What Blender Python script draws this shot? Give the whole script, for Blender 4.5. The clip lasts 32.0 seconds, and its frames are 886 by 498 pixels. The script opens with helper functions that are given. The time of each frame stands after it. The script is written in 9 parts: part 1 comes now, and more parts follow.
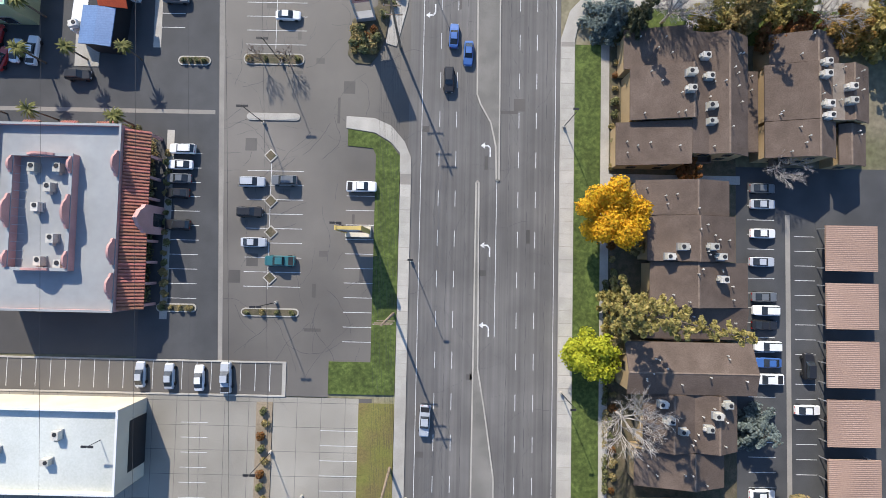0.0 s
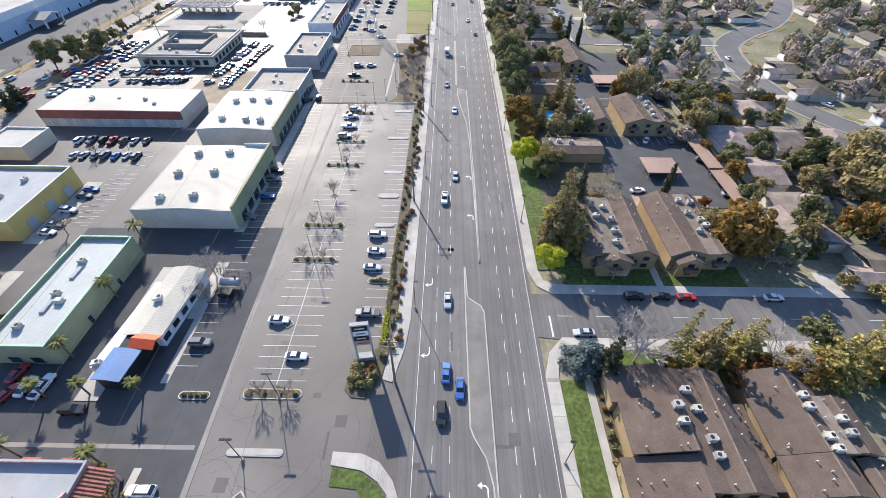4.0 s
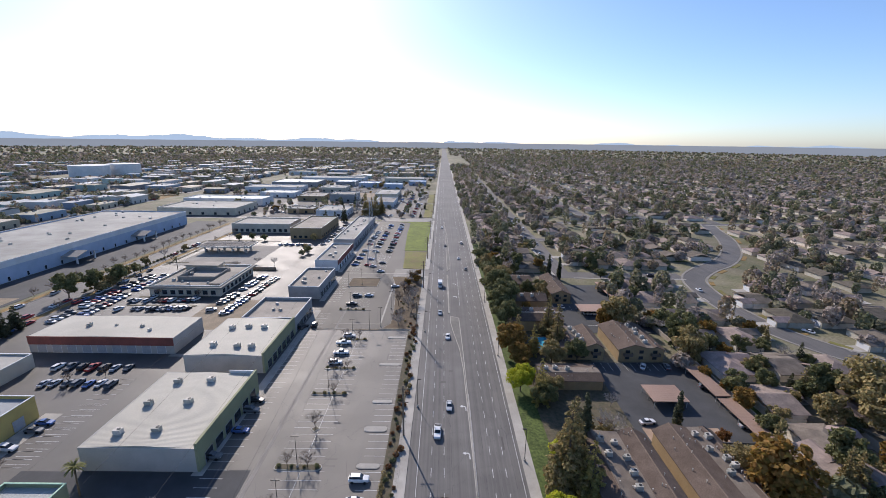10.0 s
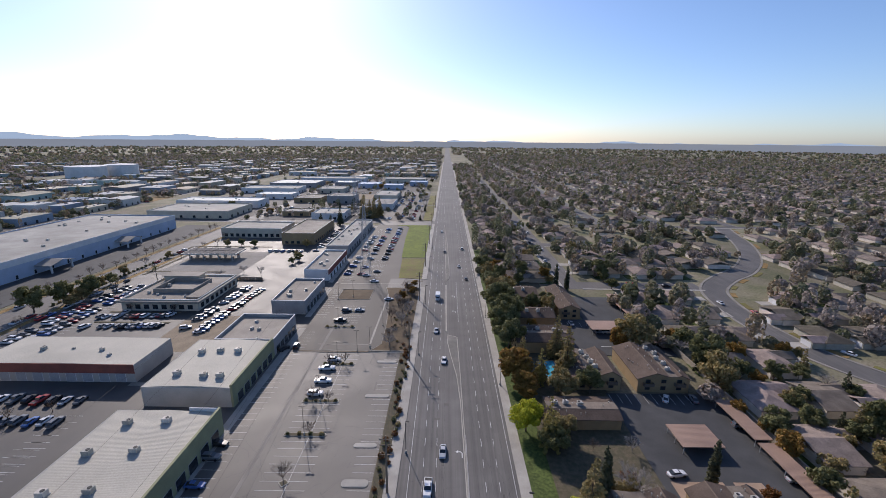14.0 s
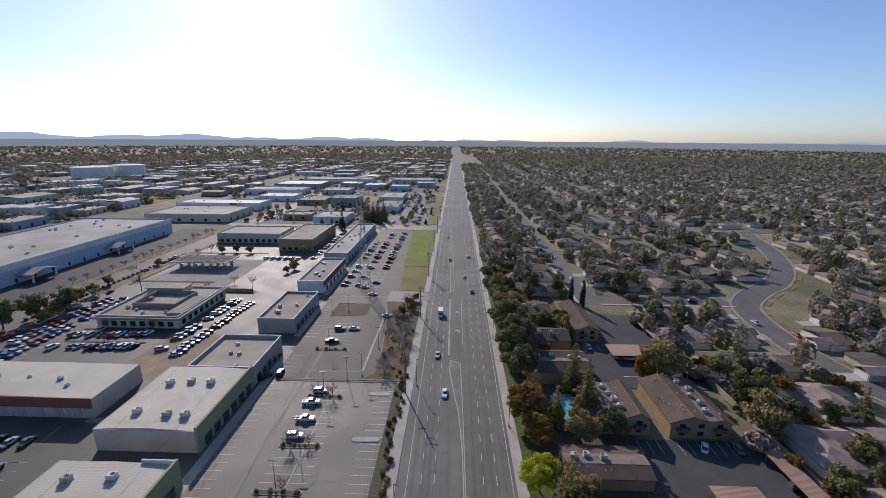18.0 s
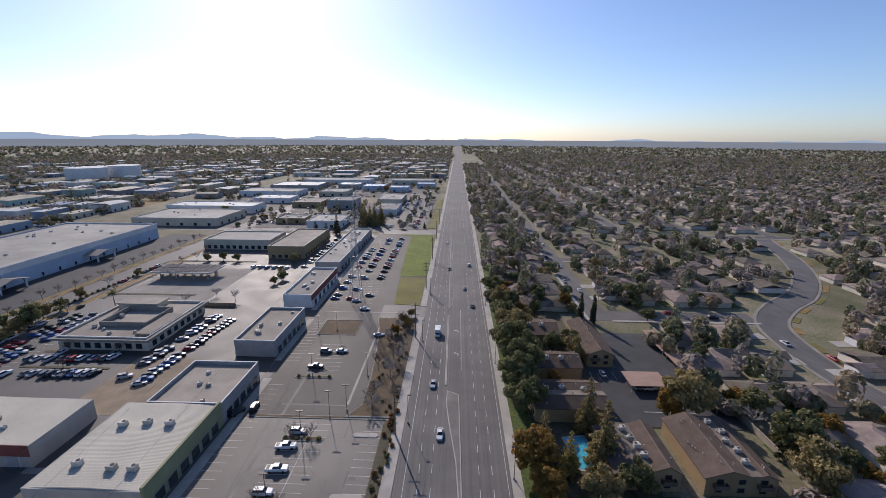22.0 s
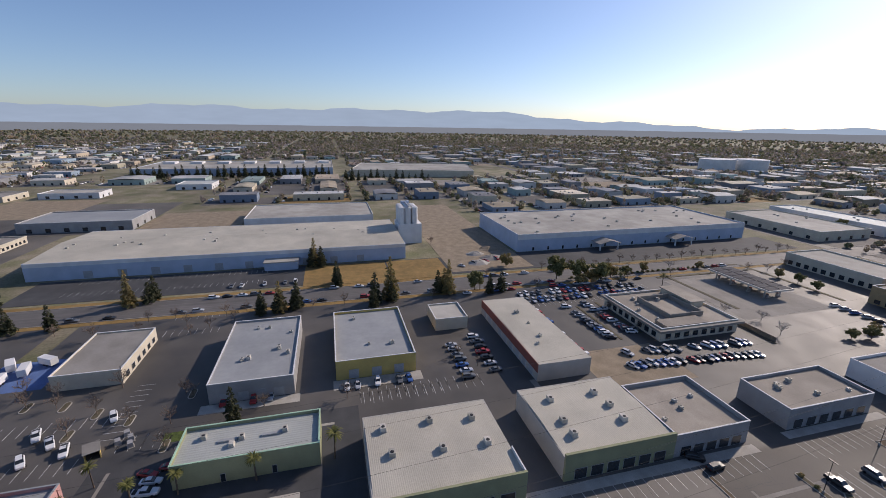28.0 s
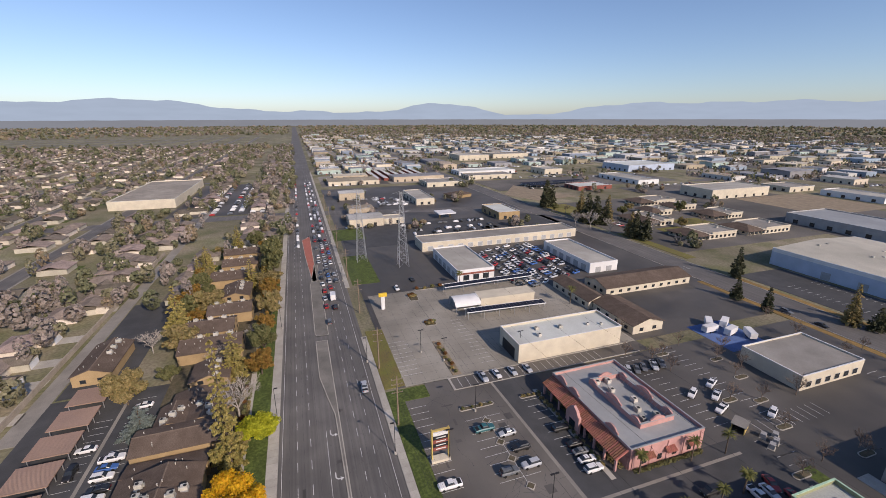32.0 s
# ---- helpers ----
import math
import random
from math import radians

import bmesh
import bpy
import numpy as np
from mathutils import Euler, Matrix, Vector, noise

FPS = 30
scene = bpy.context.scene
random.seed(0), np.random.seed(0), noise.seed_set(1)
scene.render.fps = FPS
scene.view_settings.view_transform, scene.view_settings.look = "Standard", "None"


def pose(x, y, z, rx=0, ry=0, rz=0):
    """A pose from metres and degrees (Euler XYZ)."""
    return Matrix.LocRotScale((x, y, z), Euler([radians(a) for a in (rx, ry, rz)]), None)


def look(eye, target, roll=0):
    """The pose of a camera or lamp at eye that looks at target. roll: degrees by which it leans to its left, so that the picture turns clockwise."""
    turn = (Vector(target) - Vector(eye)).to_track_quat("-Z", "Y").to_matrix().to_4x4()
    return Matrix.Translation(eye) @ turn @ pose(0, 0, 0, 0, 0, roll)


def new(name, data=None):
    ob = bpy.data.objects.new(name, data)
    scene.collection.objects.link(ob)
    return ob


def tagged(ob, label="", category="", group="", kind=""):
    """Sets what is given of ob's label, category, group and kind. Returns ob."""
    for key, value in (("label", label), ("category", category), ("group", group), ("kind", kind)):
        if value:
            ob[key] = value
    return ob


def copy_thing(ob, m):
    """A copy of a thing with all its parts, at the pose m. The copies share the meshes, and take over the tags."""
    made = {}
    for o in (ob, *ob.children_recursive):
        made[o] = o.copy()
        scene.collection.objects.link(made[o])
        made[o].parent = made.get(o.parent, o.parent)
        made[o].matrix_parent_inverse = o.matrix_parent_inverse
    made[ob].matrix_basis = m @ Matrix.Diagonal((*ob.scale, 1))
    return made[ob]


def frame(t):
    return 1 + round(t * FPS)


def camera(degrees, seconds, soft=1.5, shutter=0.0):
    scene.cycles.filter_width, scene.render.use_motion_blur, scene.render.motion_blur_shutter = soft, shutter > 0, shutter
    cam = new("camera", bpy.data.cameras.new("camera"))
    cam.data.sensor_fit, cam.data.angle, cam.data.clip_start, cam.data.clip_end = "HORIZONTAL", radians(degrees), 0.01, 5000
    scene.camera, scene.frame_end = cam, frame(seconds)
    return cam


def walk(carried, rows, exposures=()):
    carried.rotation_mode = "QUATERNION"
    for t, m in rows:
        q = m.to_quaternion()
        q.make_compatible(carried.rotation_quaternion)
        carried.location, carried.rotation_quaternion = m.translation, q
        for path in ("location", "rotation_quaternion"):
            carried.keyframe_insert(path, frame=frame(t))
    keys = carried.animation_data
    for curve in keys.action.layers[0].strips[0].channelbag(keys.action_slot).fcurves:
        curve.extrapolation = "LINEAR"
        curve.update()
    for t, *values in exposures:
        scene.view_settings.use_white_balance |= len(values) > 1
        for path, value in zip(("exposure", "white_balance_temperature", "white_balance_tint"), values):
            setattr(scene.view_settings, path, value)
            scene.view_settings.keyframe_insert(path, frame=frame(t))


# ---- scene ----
cam = camera(92.7, 32.0, soft=0.5)
PATH = [
    (0, (0.522, 3.377, 79.725), (0.512, 3.450, 77.726), -6.6),
    (1, (1.092, 2.979, 79.684), (1.072, 3.234, 77.701), -3.6),
    (1.5, (1.476, 2.653, 79.627), (1.450, 3.117, 77.682), -2.4),
    (2, (1.619, 2.417, 79.518), (1.591, 3.124, 77.647), -1.5),
    (2.5, (1.525, 2.267, 79.354), (1.501, 3.207, 77.589), -0.5),
    (3, (1.304, 2.121, 79.294), (1.286, 3.282, 77.666), 0.1),
    (3.5, (1.126, 2.097, 79.251), (1.112, 3.424, 77.755), 0.4),
    (4, (1.014, 2.179, 79.218), (1.000, 3.618, 77.829), 0.4),
    (4.5, (0.944, 2.213, 79.216), (0.931, 3.738, 77.922), 0.5),
    (6.5, (1.125, 2.204, 78.878), (1.111, 4.020, 78.039), 0.5),
    (7, (1.035, 2.042, 78.827), (1.023, 3.884, 78.049), 0.6),
    (7.5, (0.902, 1.869, 78.766), (0.893, 3.737, 78.049), 0.6),
    (8, (0.782, 1.829, 78.684), (0.775, 3.725, 78.050), 0.6),
    (8.5, (0.738, 2.124, 78.643), (0.737, 4.041, 78.070), 0.6),
    (9, (0.766, 2.882, 78.639), (0.768, 4.809, 78.103), 0.6),
    (9.5, (0.842, 3.997, 78.555), (0.845, 5.931, 78.045), 0.6),
    (10, (1.069, 5.474, 78.501), (1.073, 7.412, 78.005), 0.7),
    (10.5, (1.407, 7.304, 78.516), (1.410, 9.243, 78.025), 0.6),
    (11, (1.797, 9.512, 78.574), (1.800, 11.452, 78.085), 0.5),
    (11.5, (2.204, 11.900, 78.646), (2.208, 13.839, 78.157), 0.5),
    (12, (2.615, 14.364, 78.739), (2.619, 16.302, 78.247), 0.4),
    (12.5, (3.008, 16.945, 78.839), (3.007, 18.883, 78.346), 0.4),
    (13, (3.370, 19.606, 78.944), (3.365, 21.543, 78.446), 0.5),
    (13.5, (3.703, 22.178, 78.987), (3.693, 24.115, 78.489), 0.5),
    (14, (4.016, 24.785, 79.030), (4.003, 26.721, 78.530), 0.5),
    (14.5, (4.295, 27.446, 79.093), (4.272, 29.382, 78.594), 0.5),
    (16.5, (5.432, 37.365, 79.680), (5.387, 39.300, 79.176), 0.5),
    (17, (5.798, 39.806, 79.738), (5.749, 41.741, 79.233), 0.5),
    (17.5, (6.136, 42.205, 79.847), (6.083, 44.140, 79.343), 0.4),
    (18, (6.394, 44.627, 80.010), (6.338, 46.562, 79.506), 0.4),
    (18.5, (6.536, 47.012, 80.199), (6.480, 48.947, 79.696), 0.4),
    (19, (6.627, 49.354, 80.385), (6.567, 51.289, 79.881), 0.4),
    (19.5, (6.789, 51.648, 80.499), (6.728, 53.583, 79.997), 0.4),
    (20, (7.004, 53.851, 80.635), (6.942, 55.785, 80.131), 0.3),
    (20.5, (7.259, 56.078, 80.776), (7.195, 58.012, 80.272), 0.3),
    (21, (7.501, 58.351, 80.936), (7.436, 60.285, 80.430), 0.3),
    (21.5, (7.641, 60.799, 81.065), (7.575, 62.732, 80.559), 0.4),
    (22, (7.706, 63.289, 81.158), (7.642, 65.222, 80.650), 0.3),
    (22.5, (7.750, 65.791, 81.209), (7.688, 67.724, 80.700), 0.4),
    (23, (7.805, 68.194, 81.260), (7.746, 70.127, 80.751), 0.4),
    (23.5, (7.960, 70.643, 81.341), (7.901, 72.576, 80.832), 0.4),
    (24, (8.169, 73.058, 81.398), (8.111, 74.991, 80.889), 0.3),
    (24.5, (8.418, 75.294, 81.400), (8.361, 77.228, 80.894), 0.3),
    (26.5, (9.726, 83.041, 80.862), (9.205, 84.903, 80.353), 0.5),
    (27, (10.203, 84.677, 80.830), (9.067, 86.239, 80.310), 1.1),
    (27.5, (10.684, 85.915, 80.809), (9.090, 86.993, 80.264), 1.2),
    (28, (10.979, 86.732, 80.791), (9.125, 87.230, 80.230), 0.9),
    (28.5, (10.952, 87.225, 80.668), (9.044, 87.425, 80.102), 0.9),
    (29, (10.674, 87.330, 80.559), (8.758, 87.309, 79.986), 0.8),
    (29.5, (10.488, 87.224, 80.467), (8.604, 86.892, 79.885), 0.7),
    (30, (10.382, 87.015, 80.384), (8.523, 86.565, 79.801), 0.5),
    (30.5, (10.284, 86.973, 80.333), (8.450, 86.428, 79.751), 0.5),
    (31, (10.232, 87.269, 80.386), (8.591, 86.291, 79.794), 0.4),
    (31.5, (10.237, 88.045, 80.431), (9.035, 86.562, 79.838), 0.2),
    (32, (10.406, 89.014, 80.477), (9.792, 87.206, 79.882), -0.1),
]
walk(cam, [(t, look(e, g, r)) for t, e, g, r in PATH], [(0, 0.9, 6350, 9), (2, 0.97, 6250, 10), (4, 1.2, 6250, 11), (6.5, 1.02, 6250, 13), (9, 0.52, 6250, 15), (11, 0.24, 6250, 16), (13, 0.1, 6250, 17), (19, -0.05, 6300, 18), (24.5, -0.05, 6300, 18), (28, -0.08, 6650, 18), (30, -0.04, 6950, 17), (32, 0.08, 6950, 19)])

# ---- world, sun, exposure ----
SUN_AZ = 23.0      # degrees from +y towards -x
SUN_EL = 30.0
world = bpy.data.worlds.new("sky")
scene.world = world
world.use_nodes = True
wn = world.node_tree
sky = wn.nodes.new("ShaderNodeTexSky")
sky.sky_type = "NISHITA"
sky.sun_disc = False
sky.sun_elevation = radians(SUN_EL)
sky.sun_rotation = radians(-SUN_AZ)
sky.air_density, sky.dust_density, sky.ozone_density = 0.85, 0.6, 4.6
wn.nodes["Background"].inputs["Strength"].default_value = 0.132
wn.links.new(sky.outputs[0], wn.nodes["Background"].inputs["Color"])
sun = new("sun", bpy.data.lights.new("sun", "SUN"))
sun.data.energy, sun.data.angle, sun.data.color = 4.1, radians(0.6), (1.0, 0.905, 0.78)
sun_dir = Vector((-math.sin(radians(SUN_AZ)) * math.cos(radians(SUN_EL)), math.cos(radians(SUN_AZ)) * math.cos(radians(SUN_EL)), math.sin(radians(SUN_EL))))
sun.matrix_world = look(sun_dir * 400, (0, 0, 0))


# ---- materials ----
def mat(name, col, col2=None, rough=0.8, metal=0.0, scale=1.0, fine=12.0, bump=0.15, mix=0.5, rand=0.0, spec=0.3, stain=0.0, streak=0.0):
    """A two-scale procedural surface: broad patches of col and col2, fine grain on top, bump, roughness variation."""
    m = bpy.data.materials.new(name)
    m.use_nodes = True
    n, l = m.node_tree.nodes, m.node_tree.links
    b = n["Principled BSDF"]
    tc = n.new("ShaderNodeTexCoord")
    geo = n.new("ShaderNodeNewGeometry")
    n1, n2 = n.new("ShaderNodeTexNoise"), n.new("ShaderNodeTexNoise")
    for k, s, d in ((n1, scale, 4), (n2, fine, 3)):
        k.inputs["Scale"].default_value = s
        k.inputs["Detail"].default_value = d
        l.new(geo.outputs["Position"], k.inputs["Vector"])
    ramp = n.new("ShaderNodeValToRGB")
    ramp.color_ramp.elements[0].position, ramp.color_ramp.elements[1].position = 0.35, 0.68
    c2 = col2 or tuple(c * 0.72 for c in col)
    ramp.color_ramp.elements[0].color, ramp.color_ramp.elements[1].color = (*c2, 1), (*col, 1)
    l.new(n1.outputs["Fac"], ramp.inputs["Fac"])
    mx = n.new("ShaderNodeMix")
    mx.data_type, mx.blend_type = "RGBA", "OVERLAY"
    mx.inputs[0].default_value = mix
    l.new(ramp.outputs["Color"], mx.inputs[6])
    l.new(n2.outputs["Fac"], mx.inputs[7])
    out = mx.outputs[2]
    if stain:
        n3 = n.new("ShaderNodeTexNoise")
        n3.inputs["Scale"].default_value, n3.inputs["Detail"].default_value = scale * 0.23, 6
        l.new(geo.outputs["Position"], n3.inputs["Vector"])
        r3 = n.new("ShaderNodeMapRange")
        r3.inputs["From Min"].default_value, r3.inputs["From Max"].default_value = 0.4, 0.65
        r3.inputs["To Min"].default_value, r3.inputs["To Max"].default_value = 1.0 - stain, 1.0
        l.new(n3.outputs["Fac"], r3.inputs["Value"])
        m3 = n.new("ShaderNodeMix")
        m3.data_type, m3.blend_type = "RGBA", "MULTIPLY"
        m3.inputs[0].default_value = 1.0
        l.new(out, m3.inputs[6])
        l.new(r3.outputs[0], m3.inputs[7])
        out = m3.outputs[2]
    if streak:
        mp = n.new("ShaderNodeMapping")
        mp.inputs["Scale"].default_value = (1.3, 0.012, 1.0)
        n4 = n.new("ShaderNodeTexNoise")
        n4.inputs["Scale"].default_value, n4.inputs["Detail"].default_value = 1.0, 5
        l.new(geo.outputs["Position"], mp.inputs[0])
        l.new(mp.outputs[0], n4.inputs["Vector"])
        r4 = n.new("ShaderNodeMapRange")
        r4.inputs["From Min"].default_value, r4.inputs["From Max"].default_value = 0.35, 0.65
        r4.inputs["To Min"].default_value, r4.inputs["To Max"].default_value = 1.0 - streak, 1.0 + streak * 0.3
        l.new(n4.outputs["Fac"], r4.inputs["Value"])
        m4 = n.new("ShaderNodeMix")
        m4.data_type, m4.blend_type = "RGBA", "MULTIPLY"
        m4.inputs[0].default_value = 1.0
        l.new(out, m4.inputs[6])
        l.new(r4.outputs[0], m4.inputs[7])
        out = m4.outputs[2]
    if rand:
        oi = n.new("ShaderNodeObjectInfo")
        add = n.new("ShaderNodeMath")
        add.operation = "ADD"
        l.new(oi.outputs["Random"], add.inputs[0])
        l.new(geo.outputs["Random Per Island"], add.inputs[1])
        fr = n.new("ShaderNodeMath")
        fr.operation = "FRACT"
        l.new(add.outputs[0], fr.inputs[0])
        hs = n.new("ShaderNodeHueSaturation")
        mr = n.new("ShaderNodeMapRange")
        mr.inputs["To Min"].default_value, mr.inputs["To Max"].default_value = 1 - rand, 1 + rand
        l.new(fr.outputs[0], mr.inputs["Value"])
        l.new(mr.outputs[0], hs.inputs["Value"])
        mh = n.new("ShaderNodeMapRange")
        mh.inputs["To Min"].default_value, mh.inputs["To Max"].default_value = 0.5 + rand * 0.06, 0.5 - rand * 0.06
        l.new(fr.outputs[0], mh.inputs["Value"])
        l.new(mh.outputs[0], hs.inputs["Hue"])
        l.new(out, hs.inputs["Color"])
        out = hs.outputs[0]
    l.new(out, b.inputs["Base Color"])
    b.inputs["Metallic"].default_value = metal
    b.inputs["Specular IOR Level"].default_value = spec
    rr = n.new("ShaderNodeMapRange")
    rr.inputs["To Min"].default_value, rr.inputs["To Max"].default_value = max(0.02, rough - 0.12), min(1, rough + 0.12)
    l.new(n1.outputs["Fac"], rr.inputs["Value"])
    l.new(rr.outputs[0], b.inputs["Roughness"])
    if bump:
        bp = n.new("ShaderNodeBump")
        bp.inputs["Strength"].default_value, bp.inputs["Distance"].default_value = bump, 0.05
        l.new(n2.outputs["Fac"], bp.inputs["Height"])
        l.new(bp.outputs[0], b.inputs["Normal"])
    return m


def ribbed(name, col, axis, pitch=0.6, rough=0.5, spec=0.4, depth=0.06, metal=0.0):
    """Ribbed metal sheet: standing ribs along one axis as relief, with faint dirt."""
    m = mat(name, col, tuple(c * 0.86 for c in col), rough=rough, scale=0.12, fine=3.0, bump=0, mix=0.25, spec=spec, metal=metal, stain=0.18)
    n, l = m.node_tree.nodes, m.node_tree.links
    b = n["Principled BSDF"]
    geo = n.new("ShaderNodeNewGeometry")
    w = n.new("ShaderNodeTexWave")
    w.wave_type, w.bands_direction, w.wave_profile = "BANDS", axis, "SIN"
    w.inputs["Scale"].default_value = 0.314 / pitch
    l.new(geo.outputs["Position"], w.inputs["Vector"])
    bp = n.new("ShaderNodeBump")
    bp.inputs["Strength"].default_value, bp.inputs["Distance"].default_value = 0.6, depth
    l.new(w.outputs["Fac"], bp.inputs["Height"])
    l.new(bp.outputs[0], b.inputs["Normal"])
    return m


M_ground = mat("far_ground", (0.31, 0.265, 0.19), (0.17, 0.17, 0.085), rough=0.95, scale=0.05, fine=0.9, mix=0.6, stain=0.35)
M_asphalt = mat("asphalt", (0.125, 0.114, 0.102), (0.088, 0.081, 0.073), rough=0.65, scale=0.09, fine=22, mix=0.3, stain=0.38, bump=0.06, spec=0.45)
M_lot = mat("worn_lot_asphalt", (0.19, 0.172, 0.151), (0.138, 0.125, 0.11), rough=0.66, scale=0.07, fine=24, mix=0.22, stain=0.38, spec=0.42, bump=0.06)
M_lot2 = mat("brown_grey_lot_asphalt", (0.135, 0.12, 0.103), (0.098, 0.087, 0.074), rough=0.73, scale=0.06, fine=24, mix=0.22, stain=0.4, spec=0.33, bump=0.06)
M_yard = mat("worn_yard_asphalt", (0.205, 0.19, 0.172), (0.135, 0.127, 0.116), rough=0.85, spec=0.2, scale=0.03, fine=2, mix=0.45, stain=0.4)
M_road = mat("road_asphalt", (0.18, 0.169, 0.158), (0.139, 0.131, 0.123), rough=0.75, spec=0.28, scale=0.12, fine=20, mix=0.25, stain=0.2, streak=0.2, bump=0.05)
M_seal = mat("dark_asphalt", (0.085, 0.086, 0.088), (0.062, 0.063, 0.065), rough=0.85, scale=0.2, fine=10, mix=0.35, stain=0.2)
M_conc = mat("concrete", (0.46, 0.43, 0.38), (0.38, 0.355, 0.31), rough=0.85, scale=0.35, fine=8, mix=0.3, stain=0.18)
M_concd = mat("worn_concrete", (0.31, 0.285, 0.25), (0.27, 0.25, 0.22), rough=0.88, scale=0.35, fine=8, mix=0.3, stain=0.22)
M_fore = mat("stained_forecourt_concrete", (0.40, 0.37, 0.315), (0.31, 0.285, 0.24), rough=0.85, scale=0.09, fine=6, mix=0.35, stain=0.35)
M_white = mat("white_line_paint", (0.72, 0.72, 0.70), (0.45, 0.45, 0.44), rough=0.7, scale=2.0, fine=20, mix=0.2)
M_blue = mat("blue_line_paint", (0.10, 0.22, 0.55), (0.09, 0.19, 0.45), rough=0.7, scale=2.0, fine=20, mix=0.2)
M_yellow = mat("yellow_paint", (0.75, 0.50, 0.05), rough=0.6, scale=2.0)
M_grass = mat("lawn_grass", (0.125, 0.165, 0.04), (0.055, 0.08, 0.018), rough=0.95, scale=1.3, fine=9, mix=0.8, bump=0.6, stain=0.3)
M_brightgrass = mat("bright_lawn_grass", (0.20, 0.24, 0.035), (0.13, 0.165, 0.025), rough=0.95, scale=0.35, fine=6, mix=0.5, bump=0.5, stain=0.2)
M_drygreen = mat("half_dry_lawn", (0.20, 0.20, 0.05), (0.20, 0.16, 0.06), rough=0.95, scale=0.2, fine=5, mix=0.6, bump=0.5, stain=0.25)
M_mulch = mat("brown_mulch_bed", (0.17, 0.125, 0.075), (0.12, 0.085, 0.05), rough=0.95, scale=0.35, fine=5, mix=0.6, bump=0.5, stain=0.25)
M_dry = mat("dry_grass", (0.33, 0.205, 0.075), (0.23, 0.155, 0.055), rough=0.95, scale=0.3, fine=5, mix=0.6, bump=0.4, stain=0.2)
M_soil = mat("bare_soil", (0.30, 0.24, 0.17), (0.22, 0.175, 0.12), rough=0.95, scale=0.2, fine=4, mix=0.5, bump=0.4)
M_tanpath = mat("tan_concrete", (0.42, 0.30, 0.21), (0.36, 0.255, 0.18), rough=0.9, scale=0.4, fine=7, mix=0.3, stain=0.2)
M_bark = mat("mulch_bed", (0.13, 0.105, 0.07), (0.075, 0.07, 0.04), rough=0.95, scale=0.8, fine=7, mix=0.6, bump=0.5)
M_redpave = mat("red_paving", (0.42, 0.14, 0.10), (0.34, 0.12, 0.09), rough=0.85, scale=0.5)
M_brightflat = mat("bright_white_membrane_roof", (0.62, 0.64, 0.60), (0.54, 0.56, 0.52), spec=0.15, rough=0.7, scale=0.12, fine=3, mix=0.2, stain=0.2)
M_wroof = ribbed("white_metal_roof", (0.54, 0.505, 0.42), "X", 0.45, 0.7, 0.2, depth=0.035)
M_wroofy = ribbed("white_metal_roof_lengthwise", (0.54, 0.505, 0.42), "Y", 0.45, 0.7, 0.2, depth=0.035)
M_groof = ribbed("pale_green_metal_roof", (0.42, 0.435, 0.405), "X", 0.8)
M_flat = mat("white_membrane_roof", (0.47, 0.45, 0.40), (0.38, 0.36, 0.32), spec=0.12, rough=0.8, scale=0.12, fine=3, mix=0.2, stain=0.25)
M_gflat = mat("grey_membrane_roof", (0.35, 0.33, 0.30), (0.28, 0.262, 0.235), spec=0.12, rough=0.8, scale=0.12, fine=3, mix=0.2, stain=0.25)
M_bflat = mat("pale_blue_grey_roof", (0.35, 0.36, 0.36), (0.30, 0.31, 0.312), rough=0.6, scale=0.12, fine=0.6, mix=0.12, stain=0.15, bump=0.02)
M_tflat = mat("tan_gravel_roof", (0.40, 0.355, 0.295), (0.31, 0.275, 0.23), rough=0.9, scale=0.15, fine=6, mix=0.4, stain=0.25)
M_stucco = mat("cream_stucco", (0.62, 0.56, 0.44), (0.54, 0.48, 0.38), rough=0.9, scale=0.3, fine=10, mix=0.25, stain=0.12)
M_shopwall = mat("grey_cream_wall_paint", (0.50, 0.475, 0.43), (0.43, 0.41, 0.37), rough=0.8, scale=0.25, fine=8, mix=0.2, stain=0.15)
M_door = mat("pale_grey_door_paint", (0.36, 0.37, 0.38), (0.30, 0.31, 0.32), rough=0.6, scale=0.4, bump=0)
M_wwall = mat("white_wall_paint", (0.72, 0.72, 0.72), (0.64, 0.64, 0.64), rough=0.75, scale=0.25, fine=8, mix=0.2, stain=0.1)
M_bwall = mat("pale_blue_wall_paint", (0.45, 0.52, 0.64), (0.40, 0.47, 0.58), rough=0.75, scale=0.25, fine=8, mix=0.2, stain=0.1)
M_gwall = mat("sage_green_wall_paint", (0.315, 0.325, 0.19), (0.265, 0.275, 0.16), rough=0.8, scale=0.25, fine=8, mix=0.2, stain=0.12)
M_lgreen = mat("mint_green_trim", (0.42, 0.62, 0.45), rough=0.7, scale=0.4)
M_ywall = mat("ochre_wall_paint", (0.60, 0.45, 0.15), (0.52, 0.38, 0.13), rough=0.8, scale=0.25, fine=8, mix=0.2, stain=0.12)
M_grey = mat("grey_wall_paint", (0.36, 0.355, 0.35), (0.30, 0.295, 0.29), rough=0.8, scale=0.25, fine=8, mix=0.2, stain=0.12)
M_stucco2 = mat("ochre_stucco", (0.40, 0.285, 0.155), (0.33, 0.235, 0.125), rough=0.9, scale=0.3, fine=8, mix=0.3, stain=0.15)
M_red = mat("brick_red_paint", (0.27, 0.085, 0.065), (0.21, 0.07, 0.055), rough=0.75, scale=0.4, stain=0.1)
